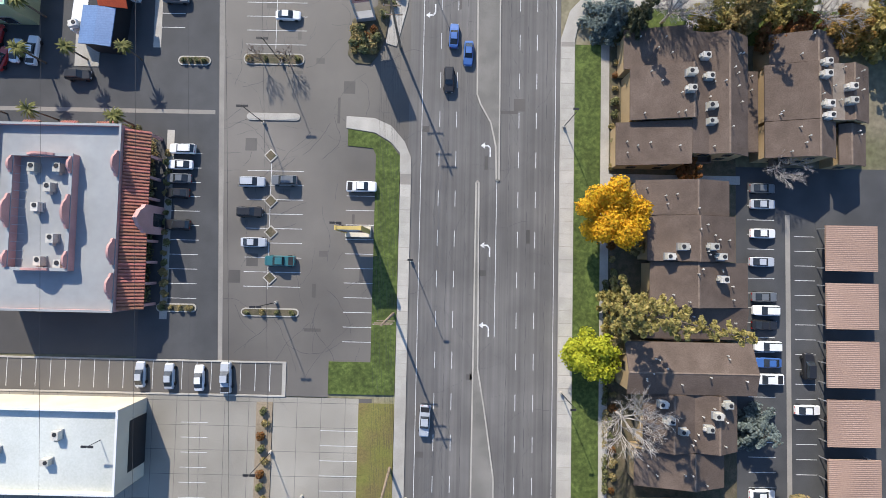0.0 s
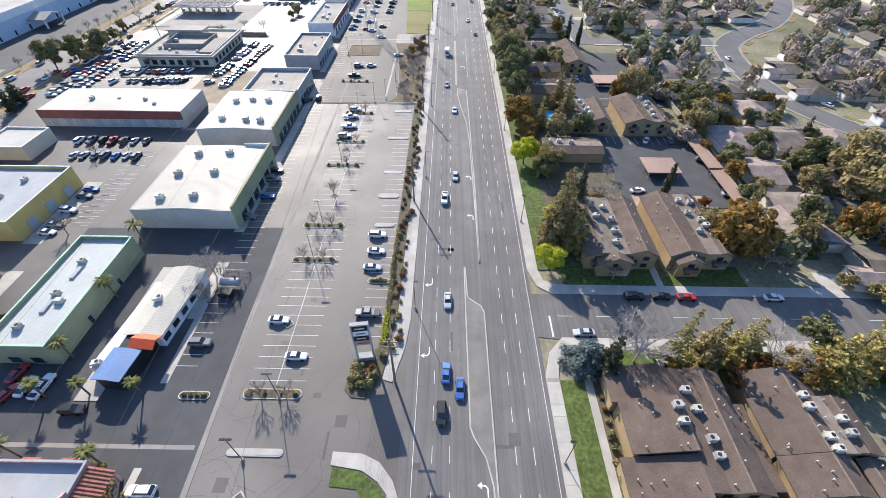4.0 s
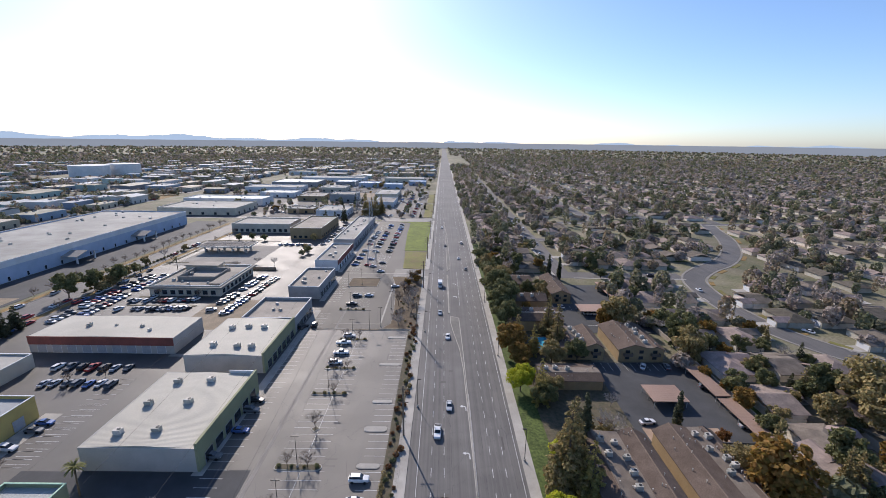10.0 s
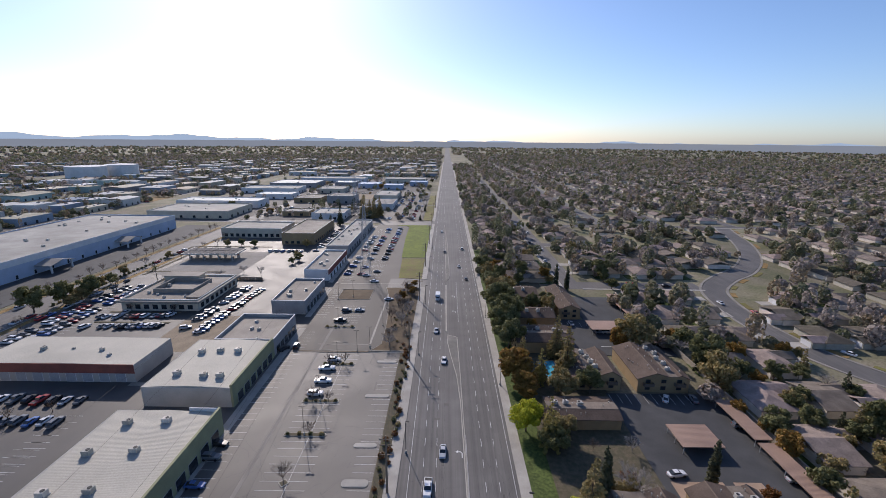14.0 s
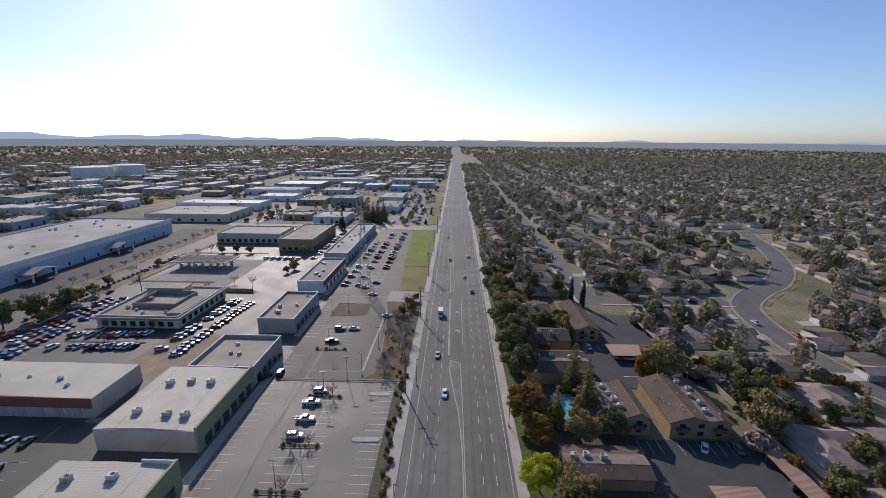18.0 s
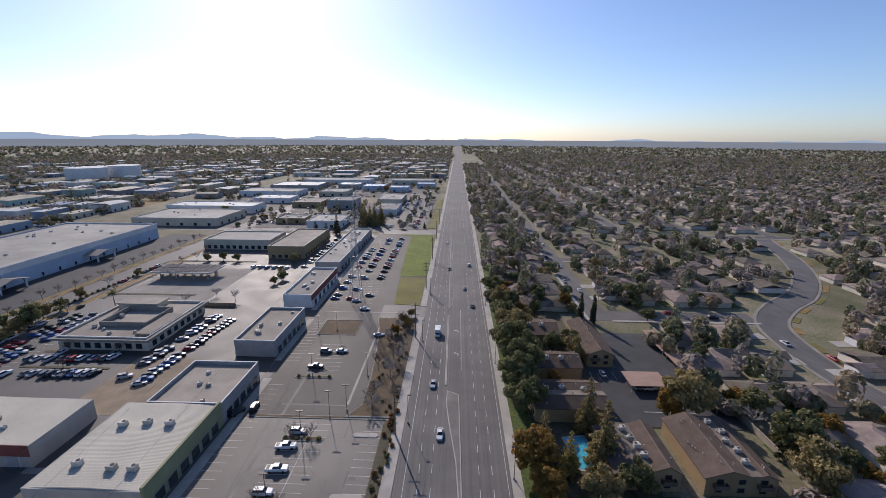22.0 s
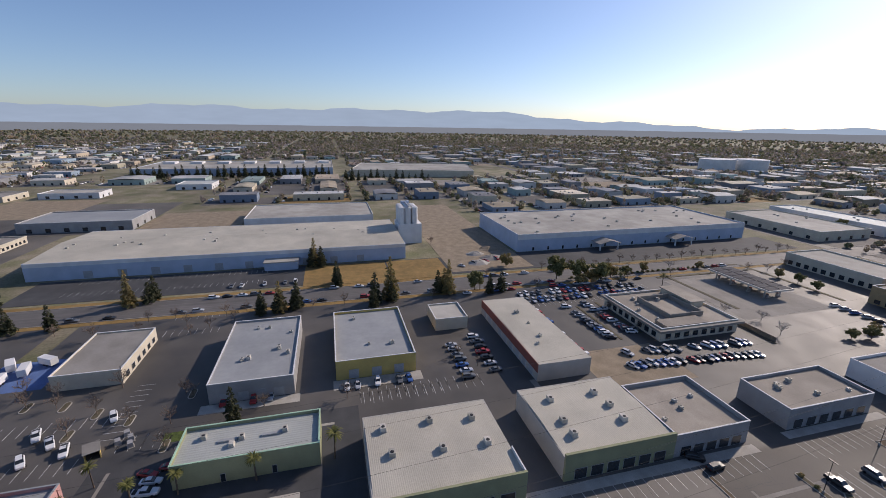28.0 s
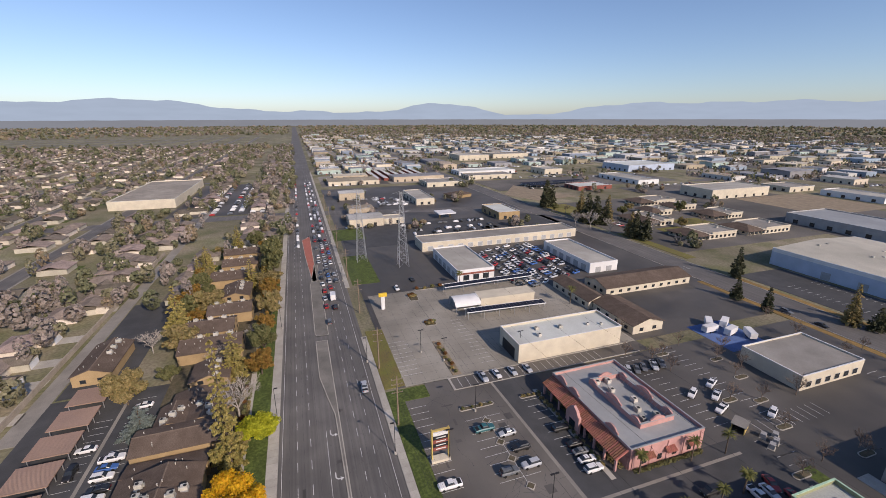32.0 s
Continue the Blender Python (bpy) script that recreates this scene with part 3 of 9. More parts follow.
sheet("parking_lot_pavement", [(-57, -15.5), (-41.7, -15.5), (-44.3, 60), (-45, 92), (-57, 92)], 0.008, M_seal, "dark fresh asphalt lane beside shops", "parking lot")
sheet("yard_pavement", rect(-100, 27.2, -57.02, 91), 0.007, M_seal, "dark fresh asphalt yard round a diner", "yard")
sheet("parking_lot_pavement", rect(-104, -21.8, -20.8, -15.5), 0.004, M_lot, "worn asphalt stall strip beside a hall", "parking lot")
solid("lot_kerb", Build().box(-100, -15.75, -0.05, -29.4, -15.45, 0.15).box(-100, -21.95, -0.05, -29.4, -21.65, 0.15).box(-29.4, -21.95, -0.05, -28.7, -15.45, 0.15), M_conc, "pale concrete kerb round a stall strip", "kerb", "structure")
sheet("grass_strip", [(-18.4, 25.6), (-13.6, 25.2), (-13.0, 23.9), (-8.5, 23.9), (-10.3, 26.2), (-13.3, 28.0), (-18.4, 28.8)], 0.11, M_grass, "green grass behind a curved sidewalk", "grass strip")
# stall lines
stall = Build()


def stalls(xa, xb, y0, y1, pitch=2.75):
    y = y0
    while y <= y1 + 0.01:
        stall.box(xa, y - 0.05, 0, xb, y + 0.05, 0.012)
        y += pitch


stalls(-18.4, -12.8, -11.5, 20)
stalls(-18.4, -12.8, 56, 169)
stalls(-37.4, -26.6, -1.5, 21)
stalls(-38.6, -27.0, 45, 92)
stalls(-39.8, -28.2, 97, 169)
stalls(-51.6, -46.2, -4, 24)
stalls(-56, -50.5, 48, 190)
for y0, y1 in ((-2, 22), (44, 92), (97, 169)):
    stall.box(-32.9, y0, 0, -32.8, y1, 0.012)
x = -84.0
while x < -29:
    stall.box(x - 0.05, -21, 0, x + 0.05, -15.6, 0.012)
    x += 2.75
stalls(57.4, 62.4, -42, 20)
stalls(66.2, 70.0, -34, 12)
stalls(-48.0, -43.0, -60, -26, 2.75)
stalls(-22.0, -14.4, -50, -26)
stall.box(66.0, 178.1, 0, 82.0, 178.3, 0.095)
for a0, a1, b0 in ((57, 84, 140.4), (56, 66, 196)):
    x = a0
    while x < a1:
        stall.box(x - 0.05, b0, 0, x + 0.05, b0 + 5.2, 0.096)
        x += 2.7
stalls(-106, -100, 93, 118, 2.75)
seam = Build()
sr = random.Random(77)
for i in range(520):
    if i < 340:
        p_, a_, hw_ = Vector((sr.uniform(-55, -10), sr.uniform(-20, 190))), sr.choice((0, 90, 90, 180, 45)) + sr.uniform(-25, 25), sr.uniform(0.012, 0.032)
    else:
        p_, a_, hw_ = Vector((sr.uniform(-4, 20), sr.uniform(-60, 200))), sr.choice((0, 90, 90)) + sr.uniform(-12, 12), sr.uniform(0.008, 0.018)
    for k_ in range(sr.randint(4, 16)):
        a_ += sr.uniform(-20, 20)
        d_ = Vector((math.cos(radians(a_)), math.sin(radians(a_))))
        q_, n_ = p_ + d_ * sr.uniform(0.5, 1.2), Vector((-d_.y, d_.x)) * hw_
        seam.quad((*(p_ - n_), 0.009), (*(q_ - n_), 0.009), (*(q_ + n_), 0.009), (*(p_ + n_), 0.009))
        p_ = q_
for x in (0.7, 4.1, 12.3, 15.8, 19.3):
    p_ = Vector((x, -70.0))
    while p_.y < 330:
        q_ = Vector((x + sr.uniform(-0.12, 0.12), p_.y + sr.uniform(1.2, 3.0)))
        if sr.random() < 0.8:
            hw_ = sr.uniform(0.012, 0.035)
            seam.quad((p_.x - hw_, p_.y, 0.009), (p_.x + hw_, p_.y, 0.009), (q_.x + hw_, q_.y, 0.009), (q_.x - hw_, q_.y, 0.009))
        p_ = q_
patch = Build()
for i in range(54):
    x, y = (sr.uniform(-40, -14), sr.uniform(-12, 168)) if i % 3 else (sr.uniform(-4, 20), sr.uniform(-60, 220))
    w, d = sr.choice(((0.7, 2.6), (1.6, 1.1), (3.2, 0.6), (0.5, 5.0), (2.2, 2.4)))
    patch.box(x - w / 2, y - d / 2, -0.02, x + w / 2, y + d / 2, 0.0062)
solid("asphalt_patches", patch, M_asphalt, "squared repair patches in worn asphalt", "road marking", "stuff")
stalls(-45.5, -34.5, 198, 218)
stalls(-45.5, -34.5, 262, 300)
stalls(-56, -50.5, 204, 240)
stalls(-56, -50.5, 256, 400)
sheet("drain_gutter", rect(-46.5, 177.3, -26.4, 178.0), 0.014, M_concd, "pale concrete gutter across a car park", "gutter")
for nm_, pts_ in (("lot_kerb", [(-52.5, 171.0), (-10.2, 171.0), (-10.2, 172.3), (-52.5, 172.3)]), ("lot_kerb", [(-51.2, 226.1), (-34.5, 226.1), (-34.5, 241.0), (-51.2, 241.0)]), ("lot_kerb", MULCH)):
    solid(nm_, kerb_ring(pts_, 0.17, 0.2), M_conc, "pale concrete kerb along a car park bed", "kerb", "structure")
sheet("planting_strip", rect(-52.2, 171.2, -25.4, 172.1), 0.13, M_mulch, "narrow mulch strip between two car parks", "planting strip")
sheet("drain_gutter", rect(-26.2, 178.2, -25.4, 246), 0.014, M_conc, "pale concrete gutter across a car park", "gutter")
sheet("drain_gutter", rect(-55, 250.4, -13, 251.0), 0.014, M_conc, "pale concrete gutter across a car park", "gutter")
jt = Build()
for i in range(17):
    jt.box(-104, -95 + i * 4.5, 0, -15.1, -94.95 + i * 4.5, 0.0085)
for i in range(20):
    jt.box(-103 + i * 4.5, -96, 0, -102.95 + i * 4.5, -21.9, 0.0095)
solid("forecourt_joints", jt, M_seal, "thin dark joints between concrete forecourt bays", "pavement joint", "stuff")
solid("tar_seams", seam, M_seal, "thin dark tar-sealed cracks in the asphalt", "road marking", "stuff")
solid("stall_lines", stall, M_white, "worn white painted parking stall lines", "stall marking", "stuff")


def island(name, x0, y0, x1, y1, fill, label, category="planter island", r=1.0):
    """A kerbed island with rounded ends and a planted bed inside."""
    cx, cy, w, h = (x0 + x1) / 2, (y0 + y1) / 2, (x1 - x0) / 2, (y1 - y0) / 2
    t = thing(name, cx, cy, 0, 0, label, category)
    pts = []
    r = min(r, w, h)
    for qx, qy, a0 in ((w - r, h - r, 0), (-w + r, h - r, 90), (-w + r, -h + r, 180), (w - r, -h + r, 270)):
        for i in range(5):
            a = radians(a0 + i * 22.5)
            pts.append((qx + r * math.cos(a), qy + r * math.sin(a)))
    part("kerb", Build().slab(pts, -0.05, 0.16), M_conc, t)
    part("bed", Build().slab([(p[0] * (1 - 0.22 / w), p[1] * (1 - 0.22 / h)) for p in pts], 0.0, 0.19), fill, t)
    return t


ISL = [(-37.9, 30.2, -27.7, 31.6, M_conc, "pale concrete shopping trolley bay pad"),
       (-38.9, 41.0, -27.2, 43.2, M_bark, "kerbed island with low shrubs and a sign"),
       (-37.6, -7.1, -26.7, -5.5, M_bark, "long kerbed island with low shrubs"),
       (-39.3, 78.4, -27.8, 80.5, M_bark, "kerbed planter island with shrubs and a lamp"),
       (-39.8, 92.0, -28.0, 94.2, M_bark, "kerbed planter island with shrubs and a lamp"),
       (-40.2, 123.6, -28.4, 125.2, M_bark, "kerbed planter island with shrubs"),
       (-40.2, 139.0, -28.7, 140.8, M_bark, "kerbed planter island with a bare tree"),
       (-40.4, 161.2, -28.6, 163.2, M_bark, "kerbed planter island with a bare tree"),
       (-48.2, 192.6, -34.9, 194.2, M_bark, "kerbed planter island with shrubs"),
       (-53.6, -6.6, -46.0, -5.0, M_bark, "kerbed island with flowering shrubs"),
       (-51.5, 40.6, -45.2, 42.4, M_bark, "kerbed island with flowering shrubs"),
       (-18.5, 71.5, -13.0, 73.2, M_bark, "kerbed planter at the head of stalls"),
       (-20.2, 106.4, -13.8, 108.8, M_conc, "pale concrete loading pad"),
       (-19.6, 92.8, -13.8, 94.5, M_conc, "concrete shopping trolley bay"),
       (-20.0, 119.6, -13.8, 121.3, M_conc, "concrete shopping trolley bay"),
       (-21.2, 142.0, -13.4, 143.8, M_conc, "concrete shopping trolley bay"),
       (-20.8, 163.4, -13.6, 165.2, M_conc, "concrete shopping trolley bay")]
for q in ISL:
    island("planter_island", *q)
for x, y in ((-33.0, 23.4), (-32.7, 14.7), (-32.5, 8.8), (-32.4, 0.2), (-34.5, 59.0), (-33.8, 107.4), (-39.4, 210.2), (-39.6, 198.2)):
    t = island("planter_island", x - 0.95, y - 0.95, x + 0.95, y + 0.95, M_bark, "small square planter turned on its corner with a shrub", r=0.1)
    t.rotation_euler = (0, 0, radians(45))


# ---- buildings ----
def windows(t, side, w, d, z0, z1, count, width, name="window", margin=1.0, dw=0.08, m=None, pane=True):
    """Windows or doors, each with a frame and a pane, along one side of a w by d block centred on t."""
    L = (w if side in "ns" else d) - 2 * margin
    for i in range(count):
        c = -L / 2 + L * (i + 0.5) / count
        f, p = Build(), Build()
        a, b = c - width / 2, c + width / 2
        for bm, s, o in ((f, 0.0, dw), (p, 0.12, dw + 0.03)):
            if side == "e":
                bm.box(w / 2 - 0.02, a + s, z0 + s, w / 2 + o, b - s, z1 - s)
            elif side == "w":
                bm.box(-w / 2 - o, a + s, z0 + s, -w / 2 + 0.02, b - s, z1 - s)
            elif side == "n":
                bm.box(a + s, d / 2 - 0.02, z0 + s, b - s, d / 2 + o, z1 - s)
            else:
                bm.box(a + s, -d / 2 - o, z0 + s, b - s, -d / 2 + 0.02, z1 - s)
        if not pane:
            part(name, p, M_glass, t)
            continue
        fr = part(name, f, M_steel if m is None else m, t)
        door = name in ("roller_door", "loading_door", "bay_door")
        part("door_leaf" if door else "pane", p, M_door if door else M_glass, fr)


def flat_building(name, label, x0, y0, x1, y1, h, wall, roof, parapet=0.7, cap=None, ridge=0.0, sides="nesw", trim=None, category="building"):
    """A flat-roofed block: four walls with thickness, roof deck, parapet cap; ridge gives the deck a low fold along y."""
    w, d = x1 - x0, y1 - y0
    t = thing(name, (x0 + x1) / 2, (y0 + y1) / 2, 0, 0, label, category)
    a, b, th = w / 2, d / 2, 0.3
    tops = {s: h + (parapet if s in sides else 0.05) for s in "nesw"}
    part("wall", Build().box(-a, -b, -0.1, a, -b + th, tops["s"]), wall, t)
    part("wall", Build().box(-a, b - th, -0.1, a, b, tops["n"]), wall, t)
    part("wall", Build().box(a - th, -b + th, -0.1, a, b - th, tops["e"]), wall, t)
    part("wall", Build().box(-a, -b + th, -0.1, -a + th, b - th, tops["w"]), wall, t)
    r = Build()
    i, j = a - th - 0.005, b - th - 0.005
    if ridge:
        k = len(r.v)
        r.v += [(-i, -j, h - 0.3), (i, -j, h - 0.3), (i, j, h - 0.3), (-i, j, h - 0.3), (-i, -j, h), (0, -j, h + ridge), (i, -j, h), (i, j, h), (0, j, h + ridge), (-i, j, h)]
        r.f += [(3, 2, 1, 0), (4, 5, 8, 9), (5, 6, 7, 8), (0, 1, 6, 5, 4), (2, 3, 9, 8, 7), (1, 2, 7, 6), (3, 0, 4, 9)]
    else:
        r.box(-i, -j, h - 0.3, i, j, h)
    part("roof", r, roof, t)
    cp = cap or M_wwall
    if sides:
        for s in sides:
            z = tops[s]
            bb = {"s": (-a - 0.06, -b - 0.06, a + 0.06, -b + th + 0.04), "n": (-a - 0.06, b - th - 0.04, a + 0.06, b + 0.06),
                  "e": (a - th - 0.04, -b + th + 0.05, a + 0.06, b - th - 0.05), "w": (-a - 0.06, -b + th + 0.05, -a + th + 0.04, b - th - 0.05)}[s]
            part("parapet_cap", Build().box(bb[0], bb[1], z + 0.002, bb[2], bb[3], z + 0.12), cp, t)
    return t


def roof_unit_mesh():
    t = thing("roof_air_conditioner", 0, 0, -50, 0, "beige metal rooftop air conditioner on a curb", "air conditioner", "rooftop units")
    part("housing", Build().box(-0.8, -0.65, 0.2, 0.8, 0.65, 1.25), M_unit, t)
    part("curb", Build().box(-0.9, -0.75, -0.5, 0.9, 0.75, 0.195), M_steel, t)
    part("fan_grille", Build().tube((0.25, 0, 1.252), (0.25, 0, 1.33), 0.42, 0.4, 12), M_dark, t)
    part("duct", Build().box(-1.25, -0.3, 0.25, -0.805, 0.3, 0.9), M_unit, t)
    return t


UNIT = roof_unit_mesh()


def unit(x, y, z, rz=0, s=1.0):
    o = copy_thing(UNIT, pose(x, y, z, 0, 0, rz))
    o.scale = (s, s, s)
    return o


VENT = tagged(new("roof_vent", Build().box(-0.9, -0.7, -0.6, 0.9, 0.7, 0.35).box(-0.75, -0.55, 0.36, 0.75, 0.55, 1.0).mesh("roof_vent", M_unit)), "grey metal roof vent box on a flat roof", "roof vent", "roof vents")
VENT.location = (-84, 60, 5.6)


def vents(x0, y0, x1, y1, z, n, seed, full=1):
    rnd = random.Random(seed)
    for _ in range(n):
        if not full:
            copy_thing(VENT, pose(rnd.uniform(x0, x1), rnd.uniform(y0, y1), z, 0, 0, rnd.choice((0, 90))))
            continue
        unit(rnd.uniform(x0, x1), rnd.uniform(y0, y1), z, rnd.choice((0, 90, 180)), rnd.uniform(0.55, 1.0))


# shops with white ribbed roofs
B2 = flat_building("shop_building", "white metal-roofed shop with sage green front, glazed doors and rooftop units", -85.5, 91.3, -57.6, 125.2, 6.5, M_shopwall, M_wroofy, 0.25, ridge=0.5, sides="", category="shop")
part("front_parapet", Build().box(13.97, -16.95, -0.1, 14.6, 16.95, 7.9), M_gwall, B2, "sage green stucco shop front")
part("front_parapet", Build().box(6.0, 16.7, 6.2, 13.94, 17.0, 7.6), M_wwall, B2)
windows(B2, "e", 29.2, 33, 0.1, 3.2, 6, 3.6, "shopfront", 1.5)
B3 = flat_building("shop_building", "white metal-roofed shop with sage green front and rooftop units", -87.0, 136.2, -60.2, 167.4, 6.5, M_shopwall, M_wroofy, 0.25, ridge=0.5, sides="", category="shop")
part("front_parapet", Build().box(13.42, -15.6, -0.1, 14.1, 15.6, 7.6), M_gwall, B3, "sage green stucco shop front")
windows(B3, "e", 28.2, 30, 0.1, 3.2, 6, 3.4, "shopfront", 1.5)
B3b = flat_building("shop_building", "low grey shop wing with a grey recessed roof and parapet", -81.5, 167.5, -59.6, 191.0, 5.6, M_grey, M_tflat, 1.2, category="shop")
windows(B3b, "e", 21.9, 23.5, 0.1, 3.0, 5, 3.2, "shopfront", 1.5)
B5 = flat_building("shop_building", "grey stucco shop with a tan gravel roof and parapet", -76.2, 206.6, -60.6, 239, 5.8, M_grey, M_tflat, 0.9, category="shop")
windows(B5, "e", 15.6, 32.4, 0.1, 3.0, 6, 3.4, "shopfront", 1.5)
B6 = flat_building("shop_building", "shop with a brick red fascia and a grey roof", -77, 255, -62.8, 300, 5.8, M_wwall, M_gflat, 0.9, category="shop")
part("painted_band", Build().box(6.9, -22.6, 3.6, 7.22, 22.6, 6.75), M_red, B6, "brick red painted fascia")
windows(B6, "e", 14.2, 45, 0.1, 3.0, 6, 3.2, "shopfront", 1.5)
B7 = flat_building("shop_building", "long pale shop row with a white roof", -80, 312, -64.5, 412, 5.8, M_grey, M_flat, 0.8, category="shop")
windows(B7, "e", 15.5, 100, 0.1, 3.0, 12, 3.4, "shopfront", 1.5)
B4 = flat_building("workshop_building", "white roofed workshop with red painted band and roller doors", -152.5, 149.0, -98.5, 168.7, 6.3, M_shopwall, M_wroof, 0.3, ridge=0.4, sides="", category="workshop")
part("painted_band", Build().box(-27.05, -10.0, 3.3, 27.05, -9.83, 6.6), M_red, B4, "brick red painted band")
windows(B4, "s", 54, 19.7, 0.1, 3.4, 9, 3.4, "roller_door", 2.0, m=M_wwall)
G1 = flat_building("workshop_building", "sage green building with a pale green ribbed roof and white parapet", -92.0, 48.0, -78.8, 80.6, 5.6, M_gwall, M_groof, 0.9, cap=M_lgreen, category="building")
windows(G1, "e", 13.2, 32.6, 0.05, 2.4, 2, 1.2, "door", 5.0, m=M_grey)
windows(G1, "s", 13.2, 32.6, 0.4, 2.6, 2, 2.6, "window", 2.0)
for yy in (-5.5, 4.5):
    sk_ = part("skylight", Build().box(-0.9, yy - 2.2, 5.55, 0.1, yy + 2.2, 6.0), M_steel, G1)
    part("pane", Build().box(-0.8, yy - 2.1, 5.99, 0.0, yy + 2.1, 6.06), M_bflat, sk_, "milky skylight pane")
Y1 = flat_building("workshop_building", "grey walled workshop with a pale grey roof and roof vents", -153.6, 48.2, -110.5, 72.4, 6.0, M_grey, M_bflat, 0.6, category="workshop")
windows(Y1, "e", 43.1, 24.2, 0.1, 3.2, 4, 3.2, "roller_door", 2.0, m=M_grey)
Y2 = flat_building("workshop_building", "ochre walled workshop with a pale roof and parapet", -153.0, 85.0, -114.4, 111.4, 6.0, M_ywall, M_bflat, 0.9, category="workshop")
windows(Y2, "e", 38.6, 26.4, 0.1, 3.6, 3, 3.4, "roller_door", 2.0, m=M_ywall)
SML = flat_building("workshop_building", "small cream flat-roofed building", -156.2, 125, -141, 138.6, 4.6, M_stucco, M_flat, 0.5, category="building")
OFF = flat_building("office_building", "tan office with a stepped flat roof and wide overhang", -148, 209, -112, 247, 4.8, M_stucco, M_tflat, 0.8, category="office")
part("roof_overhang", Build().box(-19.6, -20.6, 4.3, 19.6, -19.1, 5.2).box(-19.6, 19.1, 4.3, 19.6, 20.6, 5.2).box(-19.6, -19.09, 4.3, -18.1, 19.09, 5.2).box(18.1, -19.09, 4.3, 19.6, 19.09, 5.2), M_concd, OFF)
part("roof_screen", Build().box(-10, -8, 4.7, -9.5, 9, 6.9).box(9.5, -8, 4.7, 10, 9, 6.9).box(-9.49, -8, 4.7, 9.49, -7.5, 6.9).box(-9.49, 8.5, 4.7, 9.49, 9, 6.9), M_concd, OFF)
part("upper_block", Build().box(-16, 10, 4.7, 2, 17, 7.4), M_stucco, OFF)
part("upper_roof", Build().box(-16.8, 9.4, 7.4, 2.8, 17.6, 7.8), M_tflat, OFF)
part("roof_step", Build().box(11, -16, 4.7, 17.5, 4, 5.9), M_tflat, OFF)
windows(OFF, "s", 36, 38, 0.8, 3.2, 8, 2.6, "window", 1.5)
windows(OFF, "e", 36, 38, 0.8, 3.2, 8, 2.6, "window", 1.5)
LB = flat_building("workshop_building", "grey-roofed low tan building", -158, 0, -128.5, 19.2, 4.8, M_stucco, M_gflat, 0.4, category="building")
windows(LB, "n", 29.5, 19.2, 0.8, 2.8, 6, 2.4, "window", 1.5)
W1 = flat_building("warehouse", "huge pale blue and white warehouse with entry canopies and roof vents", -315, 205.5, -239, 396.5, 11.0, M_bwall, M_flat, 0.8, category="warehouse")
part("painted_band", Build().box(38.0, -95.4, 8.2, 38.12, 95.4, 11.75), M_wwall, W1, "white painted band")
windows(W1, "e", 76, 191, 0.2, 2.8, 16, 1.6, "door", 6.0, m=M_wwall, dw=0.14)
for yy in (-31, 31):
    part("entry_canopy", Build().gable(38.2, yy - 8, 48, yy + 8, 5.0, 2.2, "x", 0.6), M_gflat, W1, "grey gabled entry canopy")
    for sx, sy in ((46.8, -7), (46.8, 7)):
        part("canopy_post", Build().box(sx - 0.4, yy + sy - 0.4, 0, sx + 0.4, yy + sy + 0.4, 4.95), M_wwall, W1)
W2 = flat_building("warehouse", "long blue-grey warehouse with a white ribbed roof", -313, -68, -241, 130, 9.5, M_bwall, M_wroofy, 0.2, ridge=2.0, sides="", category="warehouse")
windows(W2, "e", 72, 198, 0.2, 4.0, 10, 4.2, "loading_door", 20.0, m=M_grey)
part("entry_block", Build().box(36.05, 17, -0.1, 44, 35, 4.6), M_bwall, W2)
part("entry_roof", Build().box(36.05, 16.6, 4.6, 44.5, 35.4, 5.1), M_flat, W2)
part("painted_band", Build().box(35.98, -98.9, 7.4, 36.12, 98.9, 9.5), M_wwall, W2, "white painted band")
SIL = thing("storage_silos", -284, 139, 0, 0, "cluster of tall white storage silos on a white block", "silo")
part("silo_block", Build().box(-9, -8, -0.1, 9, 8.6, 14), M_wwall, SIL)
part("lift_tower", Build().box(-12.5, -3, -0.1, -9.05, 3, 27), M_bwall, SIL)
for sx in (-6.6, -2.2, 2.2, 6.6):
    for sy in (-5.2, -0.6, 4.0):
        part("silo", Build().tube((sx, sy, 13.9), (sx, sy, 25.6), 2.12, 2.12, 14).tube((sx, sy, 25.61), (sx, sy, 26.2), 2.12, 0.3, 14), M_wwall, SIL)
part("gantry", Build().box(-8.6, -1.0, 26.3, 8.6, 0.2, 26.9).box(-8.6, -1.0, 27.6, 8.6, -0.9, 27.7).box(-8.6, 0.1, 27.6, 8.6, 0.2, 27.7), M_steel, SIL)
CAN = thing("fuel_canopy", -152, 299, 0, 0, "wide fuel station canopy with dark solar panels on columns", "canopy")
part("canopy_roof", Build().box(-18, -8, 4.5, 18, 8, 5.3), M_unit, CAN)
for i in range(8):
    for j in (-1, 1):
        part("solar_panel", Build().box(-17.4 + i * 4.4, j * 3.8 - 3.5, 5.36, -17.4 + i * 4.4 + 4.0, j * 3.8 + 3.5, 5.5), M_solar, CAN)
for sx in (-14, -5, 5, 14):
    for sy in (-5, 5):
        part("column", Build().box(sx - 0.3, sy - 0.3, 0, sx + 0.3, sy + 0.3, 4.5), M_steel, CAN)
